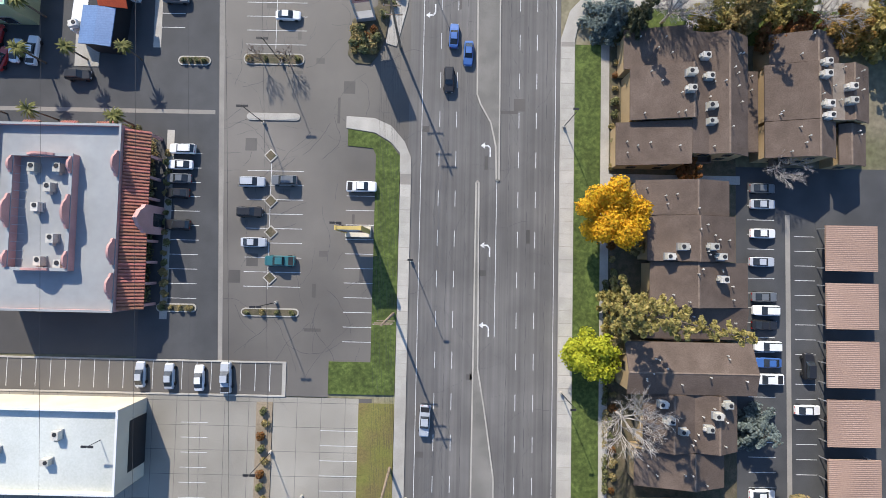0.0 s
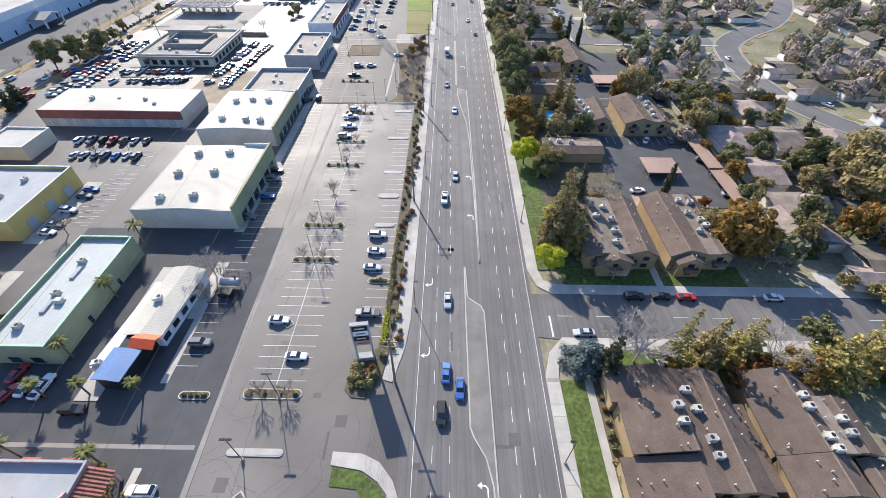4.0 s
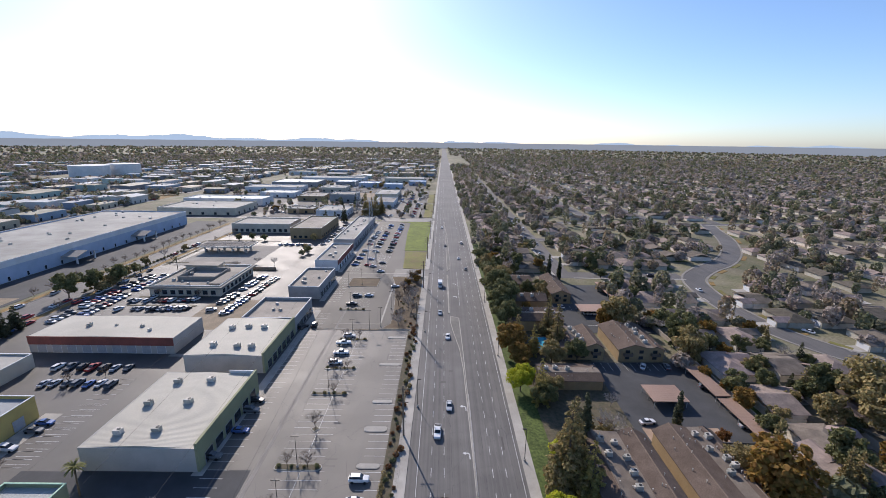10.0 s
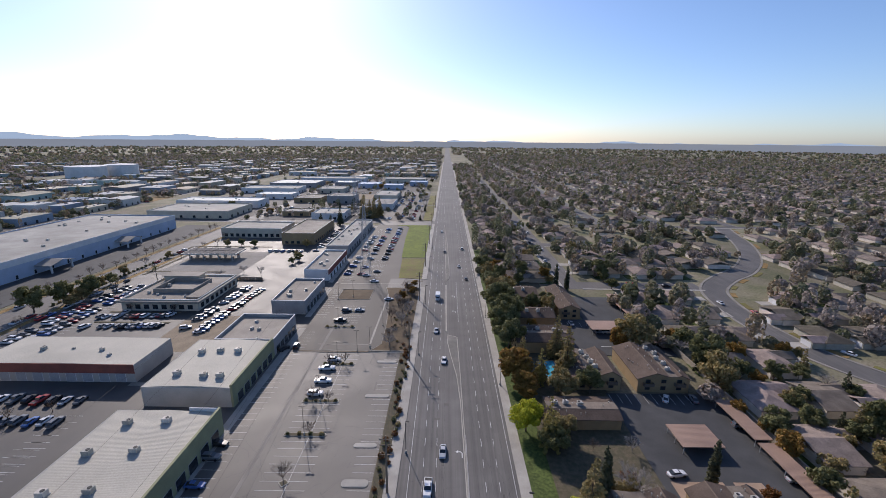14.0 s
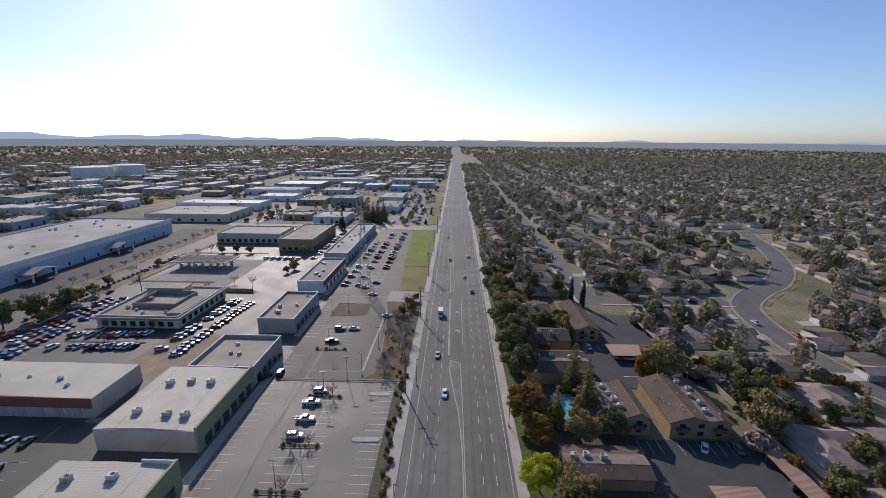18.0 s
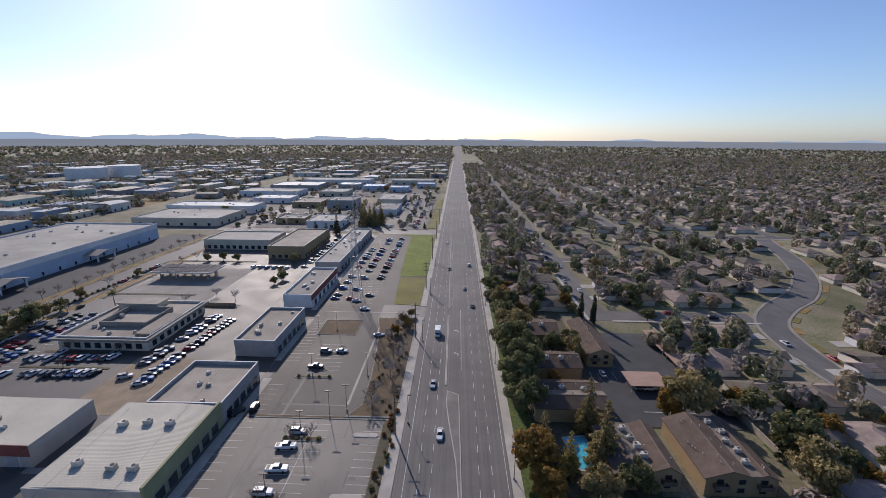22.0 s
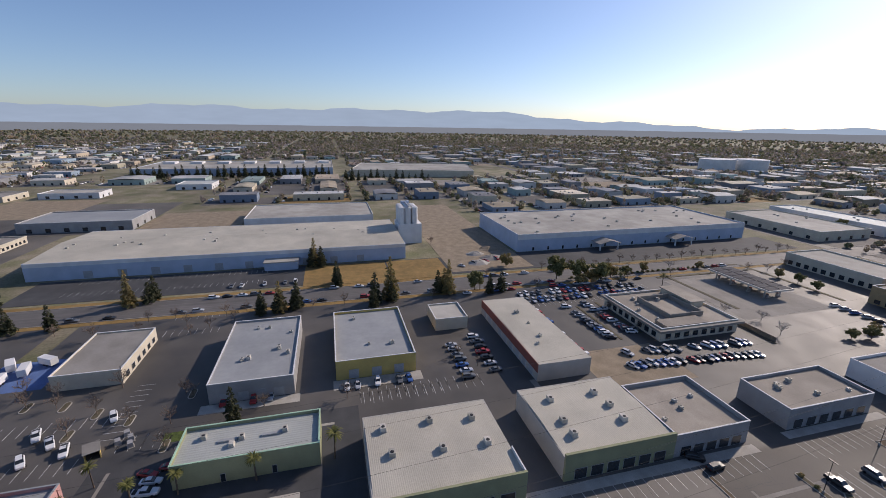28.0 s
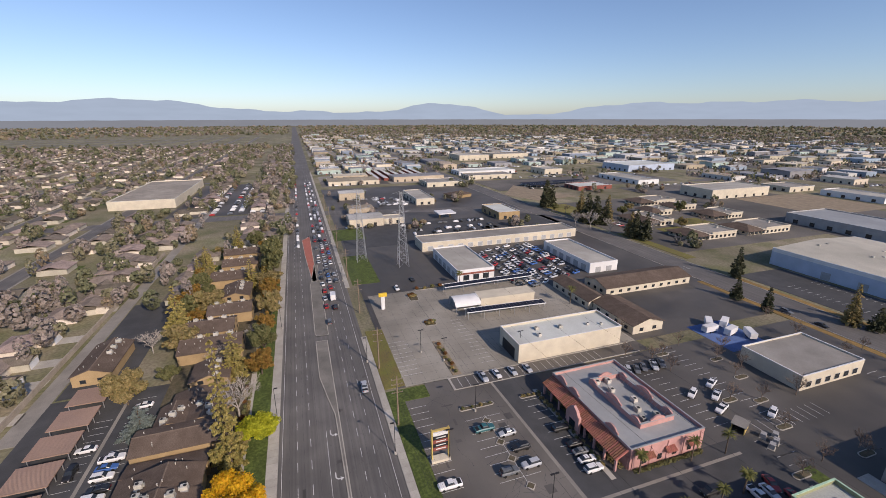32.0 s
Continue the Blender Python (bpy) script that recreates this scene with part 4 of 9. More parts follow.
for sx in (-14, -5, 5, 14):
    for sy in (-3.2, 3.2):
        t = thing("fuel_pump", -152 + sx, 299 + sy, 0, 0, "grey and red fuel pump on a concrete island", "fuel pump", "fuel pumps")
        part("island", Build().box(-0.7, -2.0, 0, 0.7, 2.0, 0.2), M_conc, t)
        part("cabinet", Build().box(-0.35, -0.5, 0.2, 0.35, 0.5, 1.9), M_grey, t)
        part("header", Build().box(-0.4, -0.55, 1.9, 0.4, 0.55, 2.2), M_red, t)
OC = flat_building("office_building", "low tan commercial building with a white roof", -180, 362, -130, 392, 7.0, M_stucco, M_flat, 0.7, category="building")
windows(OC, "s", 50, 30, 0.6, 3.4, 10, 2.8, "window", 1.5, pane=False)
OD = flat_building("office_building", "two-storey red-tan commercial building with a flat tan roof", -122, 340, -97, 398, 8.2, M_stucco2, M_tflat, 0.7, category="building")
windows(OD, "s", 25, 58, 0.6, 2.8, 5, 2.6, "window", 1.5, pane=False)
windows(OD, "e", 25, 58, 0.6, 2.8, 10, 2.6, "window", 1.5, pane=False)
for x0, y0, x1, y1 in ((-150, 195, -117, 196.2), (-152, 206.4, -120, 207.6), (-176, 262, -174, 330), (-186, 212, -184.4, 330), (-122, 252.6, -100, 253.8), (-178, 268, -130, 270), (-184, 330, -126, 332)):
    sheet("planted_strip", rect(x0, y0, x1, y1), 0.14, M_bark, "narrow planted strip with a mulch bed in a car park", "planting strip")

for q in ((-79, 96), (-70, 97), (-79.5, 108), (-69, 109), (-78, 119), (-68.5, 120)):
    unit(*q, 6.85, 0, 1.1)
for q in ((-80, 143), (-71, 142), (-66, 142), (-80, 157), (-74, 158), (-68, 158)):
    unit(*q, 6.85, 0, 1.1)
vents(-75, 170, -64, 188, 5.6, 4, 1)
vents(-74, 210, -64, 236, 5.8, 5, 2)
vents(-147, 152, -104, 164, 6.5, 4, 3)
for q in ((-88, 53, 0), (-86, 62, 0), (-86.5, 72, 0)):
    unit(q[0], q[1], 5.65, 0, 0.9)
vents(-150, 53, -117, 71, 6.0, 7, 5)
vents(-148, 90, -118, 108, 6.0, 3, 6)
vents(-145, 212, -116, 244, 5.0, 5, 7)
vents(-308, 212, -246, 390, 11.0, 30, 8, 0)
vents(-290, -60, -264, 122, 10.6, 24, 9, 0)
vents(-75, 260, -65, 296, 5.8, 6, 10, 0)
vents(-77, 316, -67, 408, 5.8, 11, 11, 0)

for x, y in ((-105.6, -11), (-121, -2.4), (-113.3, 18.5), (-108, 28.6), (-104.7, 15.4), (-117.4, 42), (-94.8, 41.3), (-119, 8)):
    island("planter_island", x - 2.6, y - 1.0, x + 2.6, y + 1.0, M_bark, "kerbed island with a bare tree in a yard")
ENC = thing("waste_enclosure", -95.6, 25.2, 0, 25, "ochre walled waste enclosure with a flat roof", "enclosure")
part("wall", Build().box(-2.2, -1.6, -0.05, 2.2, -1.4, 2.1).box(-2.2, 1.4, -0.05, 2.2, 1.6, 2.1).box(-2.2, -1.39, -0.05, -2.0, 1.39, 2.1), M_ywall, ENC)
part("roof", Build().box(-2.4, -1.8, 2.1, 2.3, 1.8, 2.25), M_gflat, ENC)
for i, (x, y) in enumerate(((-98.6, 29.5), (-99.4, 32.2), (-101.8, 30.4), (-96.8, 33.0))):
    t = thing("utility_cabinet", x, y, 0, 25, "grey-green metal utility cabinet on a pad", "utility box", "utility cabinets")
    part("pad", Build().box(-1.0, -0.8, -0.05, 1.0, 0.8, 0.12), M_conc, t)
    part("cabinet", Build().box(-0.8, -0.6, 0.12, 0.8, 0.6, 1.3 + 0.2 * (i % 2)), M_grey, t)
# pink restaurant with a clay tile arcade
R = flat_building("restaurant", "salmon pink mission style restaurant with white roof and clay tile front", -80.0, -6.2, -57.2, 27.0, 5.2, M_pink, M_bflat, 0.8, cap=M_bflat, category="restaurant")
part("roof_screen", Build().box(-7.3, -9.5, 5.15, 3.6, -9.1, 6.6).box(-7.3, 10.6, 5.15, 3.6, 11.0, 6.6).box(-7.3, -9.1, 5.15, -6.9, 10.6, 6.6).box(3.2, -9.1, 5.15, 3.6, 10.6, 6.6), M_pink, R, "pink stucco roof screen")
part("screen_cap", Build().box(-7.4, -9.6, 6.602, 3.7, -9.0, 6.7).box(-7.4, 10.5, 6.602, 3.7, 11.1, 6.7).box(-7.4, -8.99, 6.602, -6.8, 10.49, 6.7).box(3.1, -8.99, 6.602, 3.7, 10.49, 6.7), M_bflat, R, "pale metal coping")


def hump_wall(name, x, y, w, h, z0, across):
    """A curved mission gable standing on a wall."""
    b = Build()
    pr = [(-w / 2, z0), (w / 2, z0)] + [(w / 2 * math.cos(math.pi * i / 10) * (0.72 if 0 < i < 10 else 1), z0 + h * (0.3 + 0.7 * math.sin(math.pi * i / 10))) for i in range(11)]
    n = len(pr)
    for o in (-0.2, 0.2):
        b.v += [(x + o, y + p, z) if across else (x + p, y + o, z) for p, z in pr]
    b.f += [tuple(range(n - 1, -1, -1)), tuple(range(n, 2 * n))] + [(i, (i + 1) % n, n + (i + 1) % n, n + i) for i in range(n)]
    return part(name, b, M_pink, R)


for y_, w_, h_ in ((0.8, 6.0, 1.5),):
    hump_wall("screen_gable", -7.1, y_, w_, h_, 6.71, True)
    hump_wall("screen_gable", 3.4, y_, w_, h_, 6.71, True)
hump_wall("screen_gable", -1.85, -9.3, 4.6, 1.2, 6.71, False)
hump_wall("screen_gable", -1.85, 10.8, 4.6, 1.2, 6.71, False)
for y_ in (-12.0, -6.0, 9.5):
    hump_wall("front_gable", 11.15, y_, 4.6, 1.5, 6.13, True)
for i in range(14):
    part("screen_brace", Build().tube((3.1, -8.4 + i * 1.4, 6.4), (1.9, -8.4 + i * 1.4, 5.2), 0.05, 0.05, 4), M_steel, R)
for i in range(12):
    part("screen_brace", Build().tube((-6.8, -7.6 + i * 1.5, 6.4), (-5.6, -7.6 + i * 1.5, 5.2), 0.05, 0.05, 4), M_steel, R)
windows(R, "n", 22.8, 33.2, 0.7, 2.5, 4, 1.6, "window", 2.0, m=M_pink)
for ax_ in (-7.4, -0.4, 6.2):
    aw = Build()
    for i in range(7):
        aw.tube((ax_ - 1.4 + i * 0.46, 16.62, 3.9), (ax_ - 1.4 + i * 0.46, 17.9, 3.0), 0.23, 0.23, 6)
    part("tile_awning", aw, M_tile, R, "small clay tile awning over a window")
for ax_ in (-7.1, 3.4):
    for y_ in (-7.6, 9.0):
        hump_wall("screen_gable", ax_, y_, 3.0, 0.8, 6.71, True)
for i in range(5):
    part("wall_pilaster", Build().box(-10.6 + i * 5.2, 16.58, -0.05, -10.1 + i * 5.2, 16.78, 5.6), M_pink, R)
tl = Build()
for i in range(54):
    y = -16.0 + i * 0.6
    tl.tube((11.5, y, 5.3), (15.0, y, 3.4), 0.3, 0.3, 6)
part("tile_roof", tl, M_tile, R, "curved clay tile canopy")
part("arcade", Build().box(11.42, -16.2, 0, 11.6, 16.2, 3.3), M_pink, R)
for i in range(9):
    part("column", Build().box(14.3, -15.8 + i * 3.9, 0, 14.8, -15.3 + i * 3.9, 3.5), M_pink, R)
pts = [(-2.6, 0), (2.6, 0), (2.6, 5.0), (2.0, 5.3), (1.4, 6.3), (0, 7.2), (-1.4, 6.3), (-2.0, 5.3), (-2.6, 5.0)]
eb = Build()
kk = len(eb.v)
eb.v += [(14.9, p[0], p[1]) for p in pts] + [(15.7, p[0], p[1]) for p in pts]
nn = len(pts)
eb.f += [tuple(range(nn - 1, -1, -1)), tuple(range(nn, 2 * nn))] + [(i, (i + 1) % nn, nn + (i + 1) % nn, nn + i) for i in range(nn)]
part("entrance_gable", eb, M_pink, R, "curved mission gable over the entrance")
part("entrance_door", Build().box(15.65, -1.2, 0.05, 15.76, 1.2, 3.0), M_glass, R)
for q in ((-72.5, 19), (-68, 19), (-69.5, 15.5), (-71.5, 12), (-68.5, 6.5), (-70.5, 2.5), (-67, 2)):
    unit(*q, 5.25, 90, 1.0)

# diner with white ribbed roof, red awning and blue-grey gable
D = thing("diner", -62.6, 58, 0, -5, "small diner with white ribbed roof, orange awning and blue-grey porch roof", "diner")
part("wall", Build().box(-3.8, -5, -0.1, 3.8, 14, 3.6), M_wwall, D)
part("roof", Build().gable(-3.8, -5, 3.8, 14, 3.75, 0.9, "y", 0.5), M_wroofy, D, "white ribbed metal roof")
part("awning", Build().gable(-0.4, -8.4, 4.6, -5.2, 4.3, 0.9, "x", 0.2), M_orange, D, "orange red fabric awning")
part("porch_roof", Build().gable(-3.4, -15.8, 2.4, -8.8, 4.1, 0.3, "y", 0.1), ribbed("deep_blue_metal_roof", (0.13, 0.22, 0.40), "Y", 0.45, depth=0.015), D, "blue-grey ribbed metal roof")
part("porch_wall", Build().box(-3.1, -15.5, -0.1, 2.2, -5.02, 3.6), M_black, D)
part("side_wing", Build().box(-6.4, -13, -0.1, -3.0, 10, 3.0), M_wwall, D)
unit(-63.5, 62, 4.35, 20, 1.0)
unit(-68.3, 46, 3.5, 20, 0.9)
for yy in (-3.5, 0, 3.5, 7, 10.5):
    w_ = part("window", Build().box(3.78, yy - 1.1, 1.0, 3.86, yy + 1.1, 2.6), M_steel, D)
    part("pane", Build().box(3.8, yy - 1.0, 1.1, 3.9, yy + 1.0, 2.5), M_glass, w_)


# car wash hall and station south of the restaurant
CW = flat_building("car_wash_hall", "cream block hall with white parapet and flat roof", -97, -37, -54.6, -22.6, 6.2, M_stucco, M_brightflat, 0.8, category="hall")
part("roller_door", Build().box(21.15, -4.6, 0.05, 21.32, 4.4, 4.2), M_dark, CW)
vents(-92, -33, -60, -27, 6.2, 5, 21)

# ---- apartments, east side ----
M_brownridge = mat("ridge_shingle", (0.20, 0.155, 0.125), (0.15, 0.115, 0.09), rough=0.9, scale=1.0, fine=8, spec=0.08)
M_brownwall = mat("brown_siding", (0.17, 0.13, 0.10), (0.13, 0.10, 0.078), rough=0.9, scale=0.4, fine=8, mix=0.4)
M_deck = mat("grey_roll_roofing", (0.255, 0.215, 0.175), (0.205, 0.17, 0.14), rough=0.92, scale=0.5, fine=5, mix=0.4, stain=0.25, spec=0.08)


def place(axis, u, v, z):
    """Across the ridge u, along it v: to x, y, z."""
    return (u, v, z) if axis == "y" else (v, u, z)


def roof_height(sections, x, y):
    best = 0.0
    for axis, prof, a0, a1 in sections:
        u, v = (x, y) if axis == "y" else (y, x)
        if a0 <= v <= a1:
            for (p, zp), (q, zq) in zip(prof, prof[1:]):
                if p <= u <= q:
                    best = max(best, zp + (zq - zp) * (u - p) / (q - p))
    return best


def apartment(label, sections, units=(), seed=0):
    """An apartment block of adjoining sections; each is a folded roof profile run out along x or y over its walls."""
    xs, ys = [], []
    for axis, prof, a0, a1 in sections:
        (xs if axis == "y" else ys).extend((prof[0][0], prof[-1][0]))
        (ys if axis == "y" else xs).extend((a0, a1))
    cx, cy = (min(xs) + max(xs)) / 2, (min(ys) + max(ys)) / 2
    t = thing("apartment_building", cx, cy, 0, 0, label, "apartment building", "brown apartments")
    r2 = random.Random(seed)

    def put(axis, u, v, z):
        x, y, z = place(axis, u, v, z)
        return (x - cx, y - cy, z)

    for k_, (axis, prof, a0, a1) in enumerate(sections):
        wall, n = Build(), len(prof)
        lo, hi = a0 + 0.25 + 0.02 * k_, a1 - 0.25 - 0.02 * k_
        ring_ = [(prof[0][0] + 0.5, -0.1), (prof[-1][0] - 0.5, -0.1)] + [(u, z - 0.24) for u, z in ((prof[-1][0] - 0.5, prof[-1][1]), *prof[-2:0:-1], (prof[0][0] + 0.5, prof[0][1]))]
        m = len(ring_)
        wall.v += [put(axis, u, lo, z) for u, z in ring_] + [put(axis, u, hi, z) for u, z in ring_]
        faces = [tuple(range(m)), tuple(range(2 * m - 1, m - 1, -1))] + [((i + 1) % m, i, m + i, m + (i + 1) % m) for i in range(m)]
        wall.f += faces if axis == "y" else [f[::-1] for f in faces]
        part("wall", wall, M_stucco2, t)
        for i in range(n - 1):
            (p, zp), (q, zq) = prof[i], prof[i + 1]
            b = Build()
            za, zb = zp + 0.004 * k_, zq + 0.004 * k_
            b.v += [put(axis, u, v, z + o) for o in (-0.2, 0.0) for u, z, v in ((p, za, a0), (q, zb, a0), (q, zb, a1), (p, za, a1))]
            fs = [(3, 2, 1, 0), (4, 5, 6, 7), (0, 1, 5, 4), (1, 2, 6, 5), (2, 3, 7, 6), (3, 0, 4, 7)]
            b.f += fs if axis == "y" else [f[::-1] for f in fs]
            flat = abs(zq - zp) < 0.2 * abs(q - p) and 0 < i < n - 2
            part("roof", b, M_deck if flat else M_brown, t, "grey roll-roofed valley" if flat else "")
        for i in range(1, n - 1):
            if prof[i][1] > prof[i - 1][1] and prof[i][1] > prof[i + 1][1]:
                u, z = prof[i]
                c = [put(axis, u + du, v, z + dz) for v in (a0 - 0.02, a1 + 0.02) for du, dz in ((-0.2, -0.04), (0.2, -0.04), (0, 0.07))]
                b = Build()
                b.v += c
                b.f += [(0, 1, 2), (5, 4, 3), (0, 3, 4, 1), (1, 4, 5, 2), (2, 5, 3, 0)]
                part("ridge_cap", b, M_brownridge, t)
        # windows and balconies on the end walls, windows on the flanks
        L = prof[-1][0] - prof[0][0]
        for v, s_ in ((lo, -1), (hi, 1)):
            k = max(1, int(L / 4.5))
            for j in range(k):
                u = prof[0][0] + 1.2 + (L - 2.4) * (j + 0.5) / k
                hgt = min(roof_height([(axis, prof, a0, a1)], *(place(axis, u + d_, (a0 + a1) / 2, 0)[:2])) for d_ in (-0.9, 0.9))
                for z0 in (0.9, 3.3):
                    if z0 + 1.5 > hgt - 0.3:
                        continue
                    e0, e1 = sorted((v - 0.02 * s_, v + 0.05 * s_))
                    f0, f1 = sorted((v, v + 0.09 * s_))
                    w_ = part("window", Build().box(*[min(a, b) for a, b in zip(put(axis, u - 0.85, e0, z0), put(axis, u + 0.85, e1, z0 + 1.35))], *[max(a, b) for a, b in zip(put(axis, u - 0.85, e0, z0), put(axis, u + 0.85, e1, z0 + 1.35))]), M_brownwall, t)
                    part("pane", Build().box(*[min(a, b) for a, b in zip(put(axis, u - 0.72, f0, z0 + 0.1), put(axis, u + 0.72, f1, z0 + 1.25))], *[max(a, b) for a, b in zip(put(axis, u - 0.72, f0, z0 + 0.1), put(axis, u + 0.72, f1, z0 + 1.25))]), M_glass, w_)
                if s_ < 0 and j % 2 == 0 and hgt > 5.0 and axis == "y":
                    x_, y_, _ = put(axis, u, v, 0)
                    part("balcony", Build().box(x_ - 1.6, y_ - 1.3, 2.6, x_ + 1.6, y_ - 0.02, 2.78).box(x_ - 1.6, y_ - 1.3, 2.785, x_ + 1.6, y_ - 1.2, 3.7).box(x_ - 1.6, y_ - 1.19, 2.785, x_ - 1.5, y_ - 0.03, 3.7).box(x_ + 1.5, y_ - 1.19, 2.785, x_ + 1.6, y_ - 0.03, 3.7), M_brownwall, t, "brown timber balcony")
        pipes = Build()
        for _ in range(int(L * (a1 - a0) / 17)):
            u, v = r2.uniform(prof[0][0] + 1.5, prof[-1][0] - 1.5), r2.uniform(a0 + 0.8, a1 - 0.8)
            x, y, _z = place(axis, u, v, 0)
            z = roof_height(sections, x, y)
            pipes.tube((x - cx, y - cy, z - 0.2), (x - cx, y - cy, z + 0.5), 0.08, 0.08, 5).tube((x - cx, y - cy, z + 0.501), (x - cx, y - cy, z + 0.62), 0.16, 0.14, 6)
        if pipes.v:
            part("vent_piping", pipes, M_unit, t, "small pale vent pipes")["kind"] = "stuff"
    for x, y in units:
        unit(x, y, roof_height(sections, x, y) + 0.1, r2.choice((0, 0, 180)), r2.uniform(0.78, 0.9))
    return t


BROWN = "ochre apartment block with brown shingle roofs"
apartment(BROWN + " beside a lawn", [("y", [(32.2, 4.3), (43.3, 6.6)], 39.4, 46.6), ("y", [(33.0, 5.1), (43.2, 7.4), (43.9, 6.9)], 29.8, 39.5), ("y", [(31.0, 3.9), (43.3, 6.4)], 21.9, 29.7), ("y", [(43.4, 6.3), (46.6, 5.8), (49.7, 6.9), (54.3, 4.7)], 23.8, 45.6)],
          ((45.6, 41.0), (42.4, 37.5), (46.3, 37.4), (42.4, 34.6), (46.7, 32.2), (46.7, 29.4)), 1)
apartment(BROWN + " under conifers", [("y", [(57.4, 4.6), (65.4, 6.9), (68.2, 6.1), (70.4, 6.0), (71.8, 6.5), (75.9, 4.7)], 30.2, 40.4), ("y", [(57.4, 4.6), (65.4, 6.9), (69.4, 5.3)], 23.6, 30.1), ("y", [(58.2, 4.7), (65.4, 6.7), (70.4, 5.0)], 40.5, 46.0), ("y", [(70.6, 4.6), (72.4, 5.2), (75.9, 4.0)], 22.6, 30.0), ("y", [(54.4, 3.1), (57.3, 3.1)], 25, 40)],
          ((66.2, 40.0), (66.0, 37.8), (66.4, 32.6), (66.6, 30.6), (70.9, 35.9), (70.9, 33.4)), 2)
apartment(BROWN + " with a low entry wing", [("y", [(34.2, 4.9), (44.2, 6.9), (50.5, 5.3)], 12.9, 19.1), ("y", [(36.2, 5.1), (44.3, 7.3), (51.4, 5.5)], 4.8, 12.8), ("y", [(36.9, 4.6), (44.3, 6.8), (54.3, 4.4)], -3.2, 4.7), ("x", [(-9.0, 3.6), (-3.3, 4.6)], 36.8, 54.4)],
          ((41.4, 7.3), (46.3, 7.4), (39.4, 5.6), (48.0, 5.7), (48.7, 1.8)), 3)
apartment(BROWN + " with a cross gable", [("x", [(-18.2, 5.9), (-14.4, 6.7), (-9.4, 4.8)], 32.4, 54.7), ("y", [(35.8, 4.6), (40.4, 6.3), (44.3, 5.5), (48.2, 6.3), (52.2, 4.6)], -28.2, -18.3), ("y", [(34.5, 4.0), (44.3, 5.8), (50.2, 4.1)], -34.6, -28.3), ("y", [(40.0, 3.3), (46.5, 3.3)], -9.35, -9.05)],
          ((49.4, -19.6), (47.5, -21.4), (46.2, -23.7), (41.7, -24.2), (39.4, -22.4), (38.4, -19.8)), 4)
apartment(BROWN + " facing the side street", [("y", [(36.0, 4.7), (40.2, 6.1), (44.6, 5.6), (47.0, 5.8), (50.6, 7.0), (54.6, 4.8)], 77.4, 100.6), ("y", [(38.6, 4.4), (43.2, 6.6), (47.4, 4.8)], 74.8, 77.3)], ((41.4, 96.5), (44.6, 95.8), (41.6, 91.5), (45.6, 90.5), (45.2, 85.8), (44.4, 81.5)), 5)
apartment(BROWN + " beside a gold tree", [("y", [(57.2, 4.9), (61.4, 7.1), (66.2, 5.8), (69.4, 5.9), (70.6, 6.3), (73.4, 4.8)], 77.6, 102.4), ("y", [(58.2, 4.5), (61.6, 6.5), (65.2, 4.8)], 75.0, 77.5)], ((66.6, 99), (69.4, 98), (67.0, 93.5), (69.2, 90.4), (69.6, 88.0), (67.4, 86.0)), 6)
apartment("long low brown-roofed apartment block beside a car court", [("x", [(127.4, 3.6), (131.2, 4.6), (135.0, 4.3), (139.0, 3.5)], 33.8, 54.2)], ((36.5, 133.5), (39.5, 134), (43.5, 133.2)), 7)
apartment(BROWN + " beside a pool", [("y", [(45.6, 4.7), (50.6, 6.1), (55.0, 5.7), (58.4, 7.0), (62.0, 4.8)], 147.6, 165.0)], ((52.6, 162), (53.4, 158.5), (53.8, 155.6), (54.4, 152.4)), 8)
apartment(BROWN + " beside a car court", [("y", [(66.2, 4.9), (72.4, 7.0), (76.8, 5.7), (79.2, 5.8), (80.4, 6.2), (83.8, 4.7)], 146.8, 169.0)], ((77.2, 166), (78.6, 162), (77.6, 158.5), (78.4, 155), (77.8, 151)), 9)
apartment(BROWN + " shaded by street trees", [("x", [(171.8, 4.8), (176.6, 6.5), (180.2, 5.8), (183.4, 6.5), (187.8, 4.8)], 31.4, 53.4)], ((36, 180), (41, 181), (47.5, 180), (49.5, 178.6)), 10)
apartment(BROWN + " with a sunlit end wall", [("y", [(55.8, 4.8), (61.0, 6.9), (66.2, 4.8)], 204.6, 234.4)], (), 11)
for q_, (a0, a1) in (((195, 201, 207), (36, 52)), ((220, 228, 236), (34, 50))):
    apartment(BROWN + " behind street trees", [("x", [(q_[0], 4.8), (q_[1], 6.8), (q_[2], 4.8)], a0, a1)], ((a0 + 4, q_[1] - 2), (a0 + 9, q_[1] - 2)), a0)
